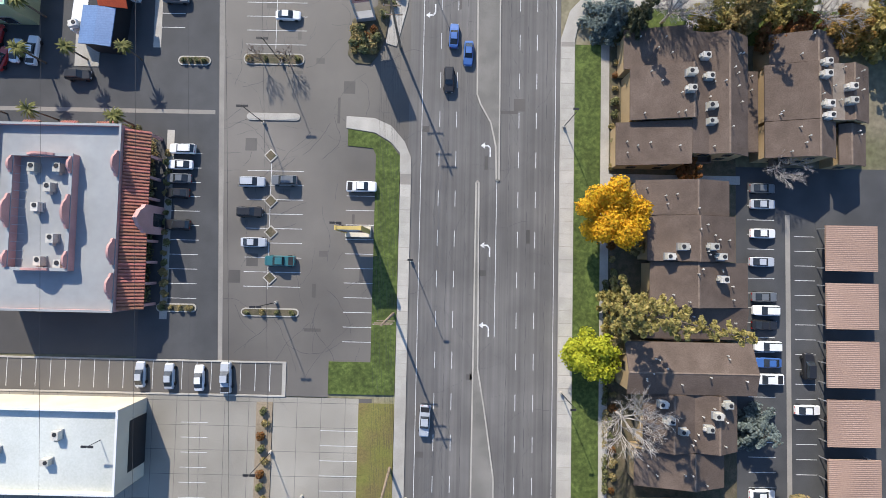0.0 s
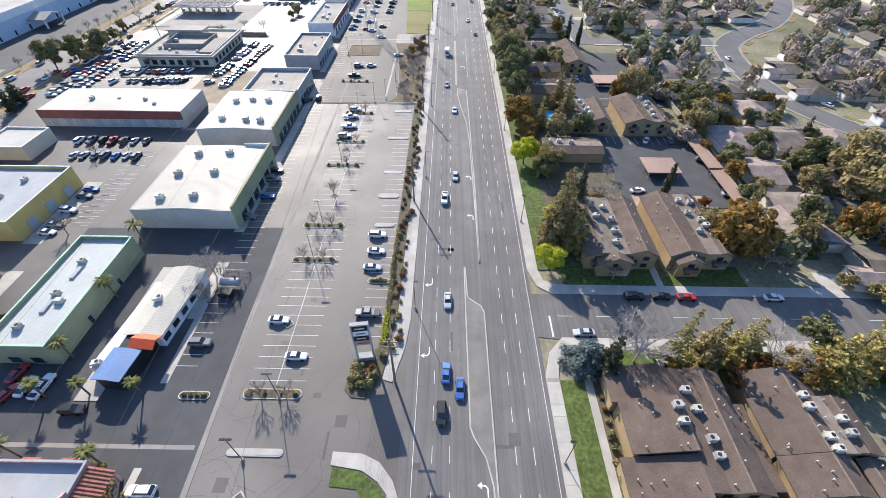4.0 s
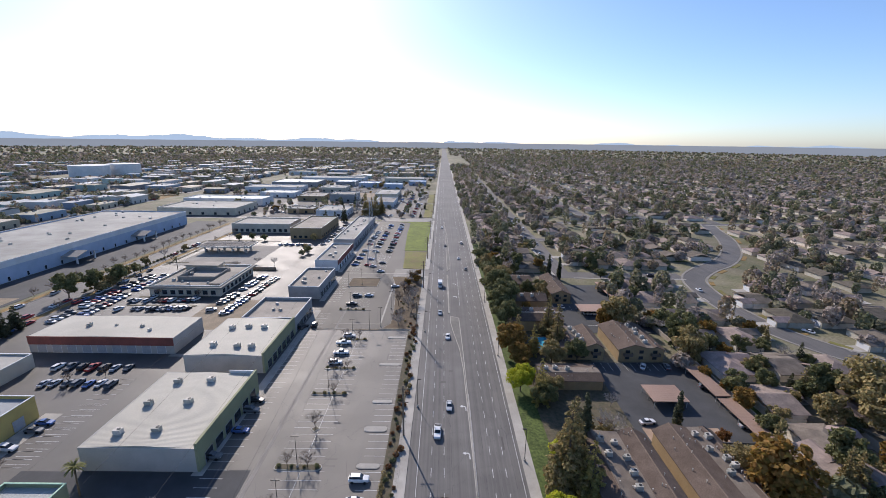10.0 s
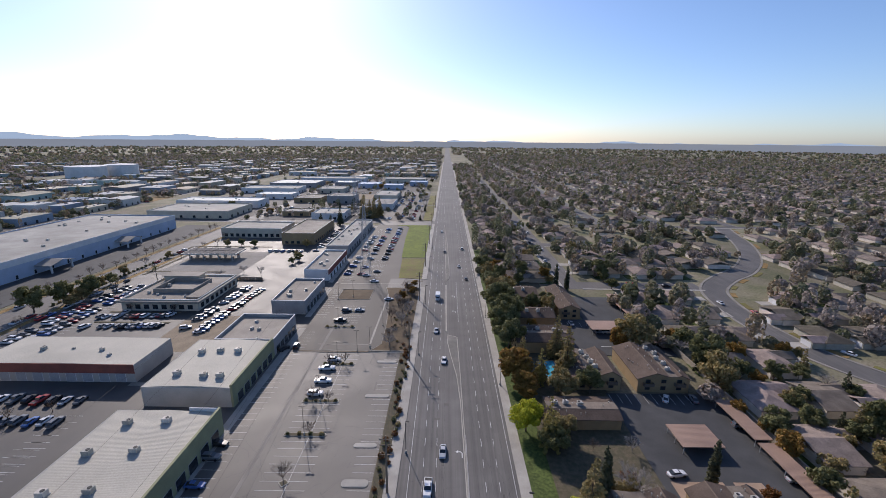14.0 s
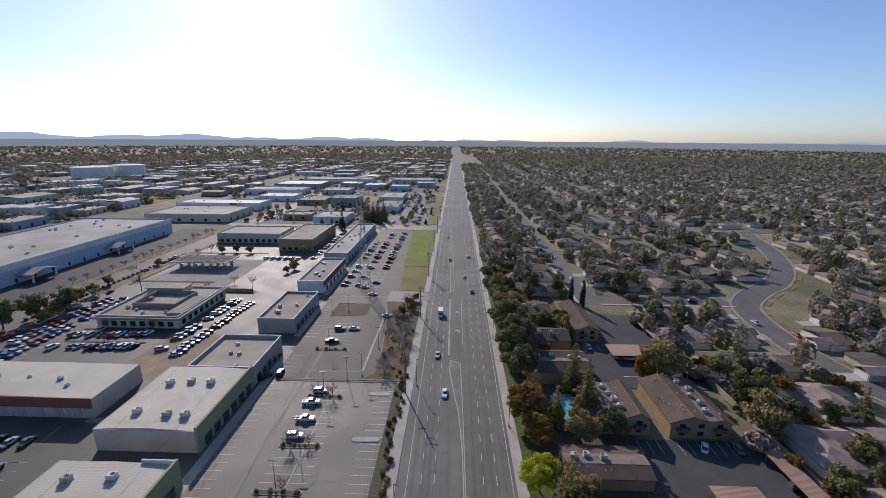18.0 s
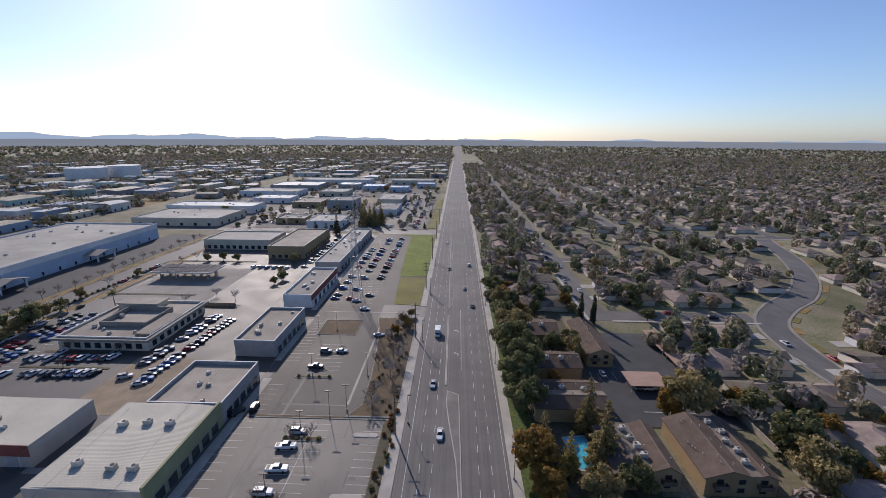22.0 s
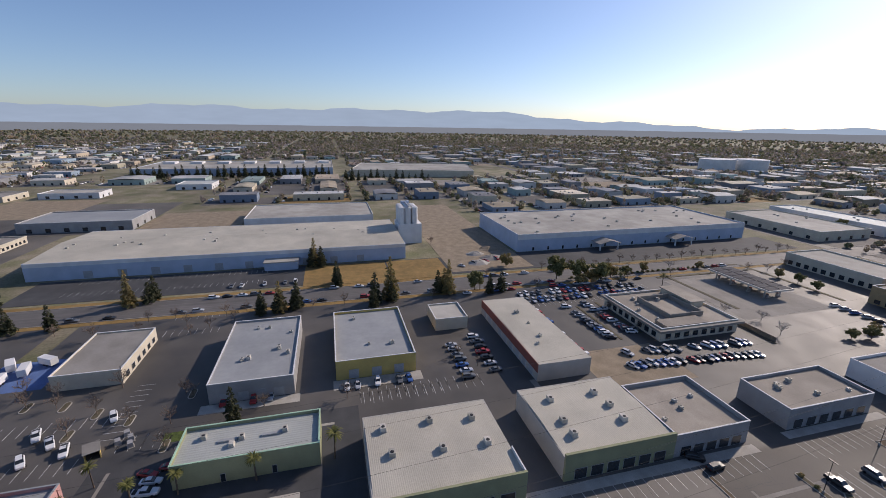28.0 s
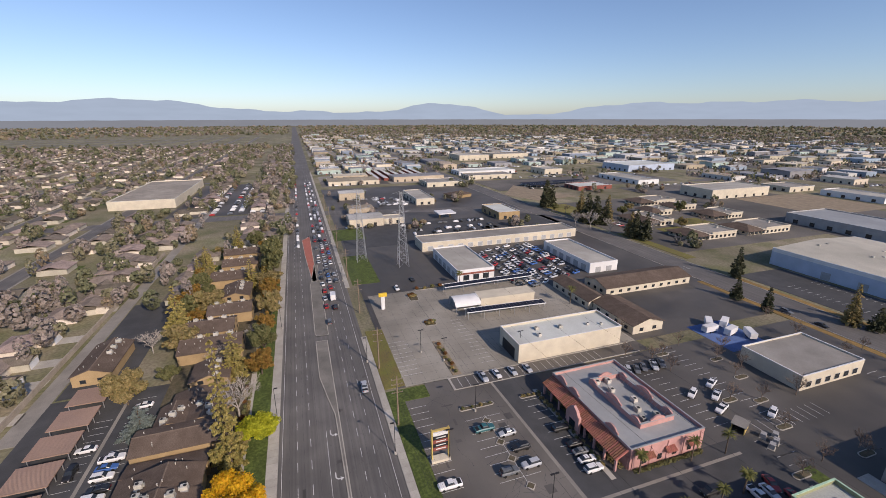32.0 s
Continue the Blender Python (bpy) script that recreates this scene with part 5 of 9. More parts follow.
for i, (axis, prof, a0, a1) in enumerate((("x", [(-69.2, 4.4), (-65.0, 6.2), (-57.4, 4.2)], 35, 55.4), ("x", [(-84.4, 4.6), (-78.0, 6.6), (-71.0, 4.6)], 39, 56), ("y", [(72.4, 3.6), (78.2, 5.6), (84.0, 3.6)], -76.6, -54.8), ("x", [(-99, 4.6), (-92.5, 6.6), (-86.4, 4.6)], 34, 51), ("y", [(36, 4.6), (42, 6.5), (48.4, 4.6)], -121, -104),
                                            ("x", [(-142.6, 4.6), (-135, 6.6), (-127.6, 4.6)], 38, 56.4), ("x", [(-163, 4.6), (-156, 6.4), (-149, 4.6)], 36, 54), ("x", [(-184, 4.6), (-177, 6.4), (-170, 4.6)], 36, 56), ("y", [(36.5, 4.4), (42, 6.2), (48, 4.4)], -50, -38.4))):
    mid = (prof[0][0] + prof[2][0]) / 2
    apartment("brown-roofed apartment block with ochre walls among garden trees", [(axis, prof, a0, a1)], [((mid - 2, a0 + 3 + 4 * j) if axis == "y" else (a0 + 4 + 5 * j, mid - 2)) for j in range(3)], 30 + i)
APT = [(31, 22, 54.4, 46.6), (54.4, 22.6, 76, 46), (34, -9, 54.4, 19), (32.4, -34.6, 54.7, -9.4), (36, 75, 54.6, 101), (57, 75, 73.4, 102.4), (33.8, 127.4, 54.2, 139), (45.6, 147, 62, 165), (66, 147, 84, 169), (31.4, 172, 53.4, 188), (55.8, 204.6, 66.2, 234.4), (36, 195, 52, 207), (34, 220, 50, 236),
       (35, -69, 55.4, -57), (39, -84, 56, -71), (72, -77, 84, -54), (34, -99, 51, -86), (36, -121, 48.4, -104), (38, -142.6, 56.4, -127.6), (36, -163, 54, -149), (36, -184, 56, -170), (36.5, -50, 48, -38)]


def carport(x0, y0, x1, y1, z=2.6):
    w, d = (x1 - x0) / 2, (y1 - y0) / 2
    t = thing("carport", (x0 + x1) / 2, (y0 + y1) / 2, 0, 0, "open carport with brown ribbed metal roof on steel posts", "carport", "carports")
    part("roof", Build().box(-w, -d, z - 0.25, w, d, z), M_cport, t)
    for sx in (-w + 0.6, w - 0.6):
        for i in range(3):
            yy = -d + 0.5 + i * (2 * d - 1) / 2
            part("post", Build().box(sx - 0.08, yy - 0.08, -0.1, sx + 0.08, yy + 0.08, z - 0.252), M_steel, t)
    return t


for i in range(6):
    carport(69.8, 3.7 - i * 10.5, 79.2, 12.0 - i * 10.5)
carport(66.0, 118.4, 77.0, 127.6)
carport(65.8, 188.5, 78.5, 197.6)
for x0, y0, x1, y1 in ((84.6, 82.4, 91.0, 101.4), (86.6, 102.4, 91.4, 120.4), (86.8, 121.6, 91.6, 139.6), (87.0, 177.4, 92.4, 193.2), (87.4, 194.2, 92.6, 211.8), (87.0, 212.8, 92.0, 231.6)):
    carport(x0, y0, x1, y1)
POOL = thing("swimming_pool", 42, 160, 0, 8, "small blue apartment swimming pool with pale coping", "pool")
part("coping", Build().box(-3.4, -6.4, 0, 3.4, 6.4, 0.12), M_conc, POOL)
part("water", Build().box(-2.9, -5.9, 0, 2.9, 5.9, 0.126), M_pool, POOL)
POOL2 = copy_thing(POOL, pose(50, -70, 0, 0, 0, 40))
solid("block_wall", Build().box(92.6, -200, -0.1, 93.0, 48, 1.9).box(93.6, 82, -0.1, 94.0, 236, 1.9), M_fence, "tan block boundary wall", "wall", "structure")

# ---- trees and planting ----
def crown_mesh(name, blobs, n, size, seed, material, hole=0.25, droop=0.0):
    """Many small leaf blades scattered on the outer shells of overlapping blobs."""
    rnd = np.random.default_rng(seed)
    tot = sum(b[3] ** 2 for b in blobs)
    V, F = [], []
    k = 0
    for bx, by, bz, br, bs in blobs:
        m = int(n * br ** 2 / tot)
        d = rnd.normal(size=(m, 3))
        d /= np.linalg.norm(d, axis=1)[:, None]
        rad = br * (1 - hole * rnd.random(m) ** 1.5) * (1 + 0.12 * np.sin(d[:, 0] * 7 + bx) * np.sin(d[:, 2] * 6 + bz))
        p = d * rad[:, None]
        p[:, 2] *= bs
        p += (bx, by, bz)
        nrm = d + rnd.normal(size=(m, 3)) * 0.55
        nrm[:, 2] += 0.25
        nrm /= np.linalg.norm(nrm, axis=1)[:, None]
        u = np.cross(nrm, rnd.normal(size=(m, 3)))
        u /= np.linalg.norm(u, axis=1)[:, None]
        w = np.cross(nrm, u)
        s = size * (0.6 + 0.8 * rnd.random(m))[:, None]
        for a, b in ((-1, -0.6), (0.9, -0.7), (1.0, 0.7), (-0.8, 0.8)):
            q = p + u * s * a + w * s * b
            V.append(q)
        idx = k + np.arange(m)
        F.append(np.stack([idx, idx + m, idx + 2 * m, idx + 3 * m], 1))
        k += 4 * m
    VV = np.concatenate([np.asarray(v) for v in V])
    FF = np.concatenate(F)
    me = bpy.data.meshes.new(name)
    me.from_pydata(VV.tolist(), [], FF.tolist())
    me.materials.append(material)
    me.update()
    return me


def trunk(h, r, limbs, seed, spread, top):
    rnd = random.Random(seed)
    b = Build()
    b.tube((0, 0, -0.2), (0.1, 0.05, h), r, r * 0.65, 7)
    for i in range(limbs):
        a = 2 * math.pi * (i + rnd.random() * 0.6) / limbs
        z = h * rnd.uniform(0.7, 1.0)
        e = (math.cos(a) * spread, math.sin(a) * spread, h + (top - h) * rnd.uniform(0.35, 0.75))
        b.tube((0.08, 0.04, z), e, r * 0.45, r * 0.14, 5)
    return b


def broadleaf(label, material, R, H, seed, n=2200, size=0.32, base=1.6, squash=0.85, full=1.0):
    rnd = random.Random(seed)
    t = thing("broadleaf_tree", 0, 0, -60, 0, label, "tree")
    part("trunk", trunk(base + 0.5, R * 0.06, 8, seed, R * 0.62, H), M_trunk, t)
    blobs = [(0, 0, base + (H - base) * 0.5, R * 0.6, squash)]
    for i in range(26):
        a = i * 2.4 + rnd.random()
        q = R * rnd.uniform(0.3, 0.84)
        z = base + (H - base) * min(0.9, max(0.14, 0.5 + rnd.uniform(-0.36, 0.42) * (1.15 - 0.6 * q / R)))
        blobs.append((q * math.cos(a), q * math.sin(a), z, R * rnd.uniform(0.17, 0.34) * full, squash))
    part("crown", crown_mesh("crown", blobs, n, size, seed, material, 0.5), material, t)
    return t


def conifer(label, material, R, H, seed, n=2600, size=0.3, airy=1.0):
    t = thing("conifer_tree", 0, 0, -60, 0, label, "tree")
    b = Build().tube((0, 0, -0.2), (0, 0, H * 0.95), R * 0.08, 0.04, 7)
    levels = int(H / (0.8 * airy))
    blobs = []
    r2 = random.Random(seed)
    for i in range(levels):
        f = (i + 0.6) / levels
        rr = R * (1 - f) ** 0.75 * r2.uniform(0.6, 1.12) + 0.25
        k = max(3, int(6 * (1 - f)) + 2)
        for j in range(k):
            a = j * 2 * math.pi / k + i * 1.3 + r2.random() * 0.7
            z = 1.0 + (H - 1.2) * f
            b.tube((0, 0, z + 0.3), (rr * 0.8 * math.cos(a), rr * 0.8 * math.sin(a), z - rr * 0.2), 0.05, 0.02, 3, False)
            for u in (0.38, 0.68, 0.95):
                if r2.random() < 0.9:
                    q = rr * u * r2.uniform(0.85, 1.1)
                    blobs.append((q * math.cos(a + 0.1 * u), q * math.sin(a + 0.1 * u), z - q * 0.24, max(0.28, rr * 0.25 / airy ** 0.5), 0.5))
    part("trunk", b, M_trunk, t)
    part("crown", crown_mesh("crown", blobs, n, size, seed, material, 0.8), material, t)
    return t


def cypress(label, R, H, seed):
    t = thing("cypress_tree", 0, 0, -60, 0, label, "tree")
    part("trunk", Build().tube((0, 0, -0.2), (0, 0, H * 0.8), 0.2, 0.05, 6), M_trunk, t)
    r2 = random.Random(seed)
    blobs = [(r2.uniform(-0.2, 0.2), r2.uniform(-0.2, 0.2), 0.6 + H * i / 16, R * (1 - (i / 17) ** 2.2) * r2.uniform(0.85, 1.1) + 0.12, 1.5) for i in range(16)]
    part("crown", crown_mesh("crown", blobs, 1400, 0.25, seed, L_needle, 0.3), L_needle, t)
    return t


def bare_tree(label, H, seed, material=None, R=3.0, fork=(5, 3, 4, 5)):
    """Trunk, limbs, and branches forking down to many fine twigs."""
    material = material or L_bare
    rnd = random.Random(seed)
    t = thing("bare_tree", 0, 0, -60, 0, label, "tree")
    b, c = Build(), Build()
    b.tube((0, 0, -0.2), (0, 0, H * 0.28), H * 0.022, H * 0.017, 6)

    def grow(p, d, L, r, depth):
        e = p + d * L
        c.tube(p, e, max(r, 0.014), max(r * 0.6, 0.009), 4 if depth < 2 else 3, False)
        if depth == len(fork) - 1:
            return
        for _ in range(fork[depth + 1]):
            nd = (d + Vector((rnd.uniform(-1, 1), rnd.uniform(-1, 1), rnd.uniform(-0.35, 0.6))) * 0.8).normalized()
            grow(p.lerp(e, rnd.uniform(0.35, 1.0)), nd, L * rnd.uniform(0.5, 0.78), r * 0.55, depth + 1)
    for i in range(fork[0]):
        a = i * 2 * math.pi / fork[0] + rnd.random() * 0.5
        grow(Vector((0, 0, H * 0.26)), Vector((math.cos(a) * R / H * 1.3, math.sin(a) * R / H * 1.3, 0.85)).normalized(), H * 0.34, H * 0.012, 0)
    part("trunk", b, material, t)
    part("crown", c, material, t)
    return t


def palm(label, H, seed, R=2.3):
    rnd = random.Random(seed)
    t = thing("palm_tree", 0, 0, -60, 0, label, "palm tree")
    part("trunk", Build().tube((0, 0, -0.2), (0.15, 0, H), 0.24, 0.17, 8), M_trunk, t)
    c = Build()
    for i in range(40):
        a, up = i * 2.399, rnd.uniform(-0.45, 0.95)
        p = Vector((0.15, 0, H))
        d = Vector((math.cos(a), math.sin(a), up)).normalized()
        side = d.cross(Vector((0, 0, 1))).normalized()
        prev, w0 = p, 0.1
        for s in range(4):
            q = prev + d * R * 0.28
            d = (d + Vector((0, 0, -0.28))).normalized()
            w1 = (0.17, 0.19, 0.14, 0.03)[s]
            c.quad(prev - side * w0, prev + side * w0, q + side * w1, q - side * w1)
            prev, w0 = q, w1
    part("fronds", c, L_palm, t)
    return t


def shrub(label, material, seed, R=0.7):
    rnd = random.Random(seed)
    t = thing("shrub", 0, 0, -60, 0, label, "shrub", "shrubs")
    blobs = [(rnd.uniform(-0.4, 0.4) * R, rnd.uniform(-0.4, 0.4) * R, 0.4 * R + rnd.uniform(0, 0.3) * R, R * rnd.uniform(0.5, 0.75), 0.8) for _ in range(5)]
    part("leaves", crown_mesh("leaves", blobs, 260, 0.11, seed, material), material, t)
    return t


SPEC = {
    "yellow": (broadleaf, "large round tree in golden yellow autumn leaf", L_yellow, 6.6, 11.5, 1, 19000, 0.17, 1.8, 0.85, 1.25),
    "lime": (broadleaf, "bright lime green leafy tree", L_lime, 4.8, 9.0, 2, 9000, 0.165, 1.6, 0.85, 1.1),
    "green": (broadleaf, "dark green leafy street tree", L_green, 5.0, 10.0, 3, 6500, 0.2),
    "green2": (broadleaf, "tall dark green leafy tree", L_green, 5.6, 12.5, 4, 8000, 0.21),
    "olive": (broadleaf, "olive green leafy tree", L_olive, 4.6, 9.0, 5, 6500, 0.19),
    "olive2": (broadleaf, "spreading olive green tree", L_olive, 6.2, 11.0, 6, 9000, 0.21),
    "gold": (broadleaf, "tree with brownish gold autumn leaves", L_gold, 4.6, 9.5, 7, 6500, 0.19),
    "rust": (broadleaf, "small tree with rust orange leaves", L_rust, 2.6, 4.6, 8, 3500, 0.13, 0.8),
    "cedar": (conifer, "tall yellow-green conifer with spreading branches", L_cedar, 4.2, 17, 9, 9000, 0.17, 1.2),
    "redwood": (conifer, "very tall yellow-green conifer with drooping branches", L_cedar, 4.6, 33, 21, 14000, 0.19, 1.9),
    "pine": (conifer, "dark green conical conifer", L_needle, 3.0, 13, 10, 5000, 0.2),
    "pine2": (conifer, "tall dusky conifer with brown-green needles", L_olive, 3.8, 16, 11, 8000, 0.19),
    "spruce": (conifer, "blue-grey spruce with dense needles", L_blue, 4.4, 9.0, 12, 9000, 0.17),
}
FINE, T = {}, {
    "cypress": cypress("slender dark green columnar cypress", 1.1, 13, 13),
    "bare": bare_tree("leafless grey-brown young tree", 6.0, 14, None, 3.0, (5, 4, 4, 5)),
    "bare2": bare_tree("large leafless tree with pale twigs", 10.0, 15, M_pale, 4.6, (6, 4, 4, 4, 4)),
    "palm": palm("slender palm with green fronds", 6.4, 16, 1.9),
    "palm2": palm("taller palm with drooping fronds", 8.5, 17, 2.5),
    "shrub": shrub("low rounded green shrub in a bed", L_green, 18),
    "shrub2": shrub("low rounded olive shrub in a bed", L_olive, 19),
    "shrub3": shrub("low rust-coloured shrub in a bed", L_rust, 20),
}


def plant(kind, x, y, s=1.0, z=0.0, rz=None):
    at = pose(x, y, z, 0, 0, rz if rz is not None else (x * 37 + y * 53) % 360)
    if kind in SPEC:
        # fine leaves along the boulevard, coarser ones in the blocks behind
        fine = -110 < x < 75 and -70 < y < 270
        store = FINE if fine else T
        if kind not in store:
            q = list(SPEC[kind])
            if not fine:
                q[6], q[7] = int(q[6] * 0.34), q[7] * 1.6
            store[kind] = o = q[0](*q[1:])
            o.matrix_basis = at
        else:
            o = copy_thing(store[kind], at)
    elif kind + "*" not in FINE:
        FINE[kind + "*"] = o = T[kind]
        o.matrix_basis = at
    else:
        o = copy_thing(T[kind], at)
    e = 0.14 if s < 1.3 and kind not in ("yellow", "palm", "palm2", "shrub", "shrub2", "shrub3") else 0.0
    o.scale = (s * (1 + e * math.sin(x * 1.7 + y)), s * (1 + e * math.sin(y * 2.3)), s * (1 + 1.4 * e * math.sin(x * 3.1 + y * 0.7)))
    return o


for kind, x, y, s in (("yellow", 29.2, 13.0, 0.95), ("redwood", 32.0, -3.6, 1.0), ("lime", 26.5, -12.3, 1.0), ("bare2", 32.5, -23, 1.35), ("spruce", 56.4, -25, 0.95),
                      ("spruce", 31.0, 50, 1.0), ("bare2", 37.5, 52, 1.1), ("redwood", 48.5, 51, 0.62), ("rust", 59, 45.5, 1.1), ("rust", 65, 47, 1.2), ("rust", 44.5, 21, 1.0), ("bare2", 41, 50.5, 1.35), ("pine2", 55, 51, 1.15), ("cedar", 63, 52, 0.95), ("bare2", 69, 50.5, 1.25), ("pine", 34, 47.5, 1.0), ("bare2", 61.5, 22.5, 0.8),
                      ("gold", 72, 47, 1.0), ("cedar", 80, 48, 1.15), ("olive", 31.5, -10, 0.55), ("olive", 36, 8, 0.5), ("cedar", 90, 50, 1.25), ("green", 82, 56.0, 0.8),
                      ("lime", 27.5, 77, 0.8), ("pine2", 30.5, 87, 1.5), ("pine2", 33, 92, 1.35), ("cedar", 35, 84, 1.1), ("lime", 33, 96, 0.8), ("cypress", 36.5, 97, 1.25), ("cypress", 39, 101, 1.25), ("cypress", 68, 109, 1.15),
                      ("bare2", 43, 74, 0.6), ("bare", 55, 74, 0.8), ("gold", 77, 84, 1.7), ("pine2", 80, 90, 1.1), ("olive2", 74, 92, 0.9), ("rust", 48, 108, 0.9), ("rust", 78, 104, 0.8),
                      ("lime", 27, 127, 1.0), ("bare", 33, 128, 1.4), ("green", 33, 120, 0.9), ("gold", 28, 152, 1.35), ("pine2", 31, 158, 1.0), ("gold", 30, 143, 1.0), ("pine2", 46, 156, 1.1), ("green", 51, 146, 0.85), ("bare", 32, 131, 1.1), ("gold", 30, 146, 0.9),
                      ("green2", 29, 188, 1.4), ("green2", 30, 202, 1.45), ("green2", 28, 214, 1.25), ("green", 29, 176, 1.3), ("olive2", 31, 226, 1.2), ("green2", 29, 238, 1.2), ("olive2", 78, 178, 1.1), ("gold", 72, 176, 0.9), ("olive2", 94, 150, 1.0),
                      ("green2", 96, 160, 1.0), ("gold", 96, 183, 0.8), ("green", 30, 216, 1.0), ("green2", 28, 240, 1.0), ("olive", 29, 262, 1.1), ("green", 27, 282, 1.1), ("cypress", 62, 236, 1.3),
                      ("cypress", 70, 243, 1.2), ("olive2", 130, 118, 1.5), ("olive2", 124, 106, 1.3), ("olive2", 138, 112, 1.2), ("green2", 122, 124, 1.0), ("gold", 128, 88, 1.1), ("gold", 112, 90, 1.2), ("olive2", 118, 75, 1.0),
                      ("gold", 28, -44, 1.1), ("cedar", 36, -46, 1.1), ("green", 28, -58, 1.0), ("gold", 28, -74, 1.0), ("bare2", 31, -66, 0.9), ("olive", 27, -90, 1.1), ("gold", 28, -104, 1.1),
                      ("olive2", 29, -122, 1.0), ("green2", 28, -140, 1.2), ("green2", 28, -156, 1.2), ("green2", 30, -172, 1.2), ("olive2", 56, -70, 1.0), ("cedar", 60, -84, 1.0), ("olive2", 52, -100, 1.0), ("gold", 62, -104, 1.0),
                      ("pine", -100, 57, 0.9),
                      ("pine2", -184, 140, 0.9), ("green", -180, 155, 1.0), ("green2", -186, 205, 1.0), ("green", -182, 216, 1.0), ("green", -176, 226, 1.0),
                      ("palm2", -180, 158, 1.0), ("palm", -77.5, 49.5, 0.9), ("palm", -77, 40.5, 0.9), ("palm2", -84, 30.5, 0.7), ("palm2", -74, 29.5, 0.7), ("palm", -69, 41.3, 0.8), ("palm", -58.5, 41.5, 0.8), ("palm", -59, 28.5, 0.9), ("palm", -77.5, 66, 1.0), ("palm2", -80, 84, 0.9)):
    plant(kind, x, y, s)
rnd = random.Random(9)
kinds_ = ("green", "olive", "pine2", "gold", "bare", "olive2", "green2", "cedar", "bare2", "olive")
done = 0
while done < 95:
    x, y = (rnd.uniform(31, 100), rnd.uniform(76, 330)) if done < 60 else (rnd.uniform(30, 66), rnd.uniform(-200, -40))
    if any(x0 - 2.5 < x < x1 + 2.5 and y0 - 2.5 < y < y1 + 2.5 for x0, y0, x1, y1 in APT) or 64 < x < 80 and y > 245 or 56 < x < 94 and 103 < y < 147 or 54 < x < 94 and 170 < y < 234 or 84 < x < 94:
        continue
    plant(rnd.choice(kinds_), x, y, rnd.uniform(0.55, 0.95))
    done += 1
for x, y in ((-35, 41.3), (-30, 41.3), (-36, 79.5), (-31, 79.5), (-36.5, 93.1), (-31.5, 93.1), (-33.8, 107.4), (-37, 139.9), (-32, 139.9), (-37.5, 162.2), (-32, 162.2), (-54, 72), (-56, 66), (-33, 124.4), (-120, 128), (-112, 133)):
    plant("bare", x, y, rnd.uniform(0.75, 1.0))
for i in range(15):
    plant(("bare2", "bare", "bare2", "bare")[i % 4], -15.5 + rnd.uniform(-4.5, 3.5), 176 + i * 4.6, rnd.uniform(0.5, 0.72) if i % 2 == 0 else rnd.uniform(0.9, 1.25), 0.1)
for x, y, s_ in ((-16, 240, 0.55), (-13, 234, 0.6), (-18, 228, 0.5), (-13, 246, 0.45)):
    plant("gold", x, y, s_, 0.1)
for i in range(26):
    plant(("shrub2", "shrub3")[i % 2], -15.5 + rnd.uniform(-5, 5), 175 + i * 2.6, rnd.uniform(0.7, 1.2), 0.1)
for x, y in ((-176, -38), (-176, -24), (-173, 54), (-174.6, 61), (-176, 68), (-175.5, 112), (-174, 161), (-176, 168), (-200.6, -57), (-201.6, -7), (-201.6, 4), (-201.4, 88), (-236, 73.5), (-235, 79), (-175, 104), (-208, -252), (-204, -247), (-212, -256), (-203, -184), (-207, -178), (-212, -186), (-213, -175), (-207, -136), (-210, -130)):
    plant("pine", x, y, rnd.uniform(0.75, 1.0) * (2.0 if y < -120 else 1.35 if x < -230 else 1))
for x, y, s_ in ((-194, -168, 1.5), (-199, -152, 1.3), (-188, -178, 1.2), (-236, -150, 1.0)):
    plant("bare2", x, y, s_)
for x, y in ((-176, 10), (-175, 40), (-176, 90), (-170, 26), (-163, -4), (-126, 20), (-124, 4), (-106, 64), (-104, 88), (-100, -10), (-92, -14), (-104, -30), (-100, -2), (-170, 44), (-160, 30), (-125, -6), (-119, 6)):
    plant("bare", x, y, rnd.uniform(0.8, 1.15))
for i in range(22):
    plant("bare", -203 + rnd.uniform(-1, 1), 205 + i * 9, rnd.uniform(0.8, 1.1))
for i in range(14):
    plant("bare", -176 + rnd.uniform(-1, 1), 20 + i * 28, rnd.uniform(0.8, 1.0))
for i in range(60):
    plant(rnd.choice(("shrub", "shrub2", "shrub3")), -10.5 + rnd.uniform(-1.6, 1.6), 51 + i * 2.1, rnd.uniform(0.8, 1.5), 0.1)
for x0, y0, x1, y1, m_, lab, *_ in ISL:
    if m_ is M_bark:
        for i in range(4):
            plant(rnd.choice(("shrub", "shrub2")), x0 + 1.2 + (x1 - x0 - 2.4) * i / 3, (y0 + y1) / 2, rnd.uniform(0.7, 1.1), 0.15)
for i in range(16):
    plant(rnd.choice(("shrub", "shrub2")), -52.3 + rnd.uniform(-0.4, 0.4), -5 + i * 1.9, rnd.uniform(0.9, 1.6))
for i in range(34):
    plant(rnd.choice(("shrub", "shrub2", "shrub3")), 31.8 + rnd.uniform(-0.3, 0.5), -40 + i * 2.5, rnd.uniform(0.8, 1.4), 0.05)


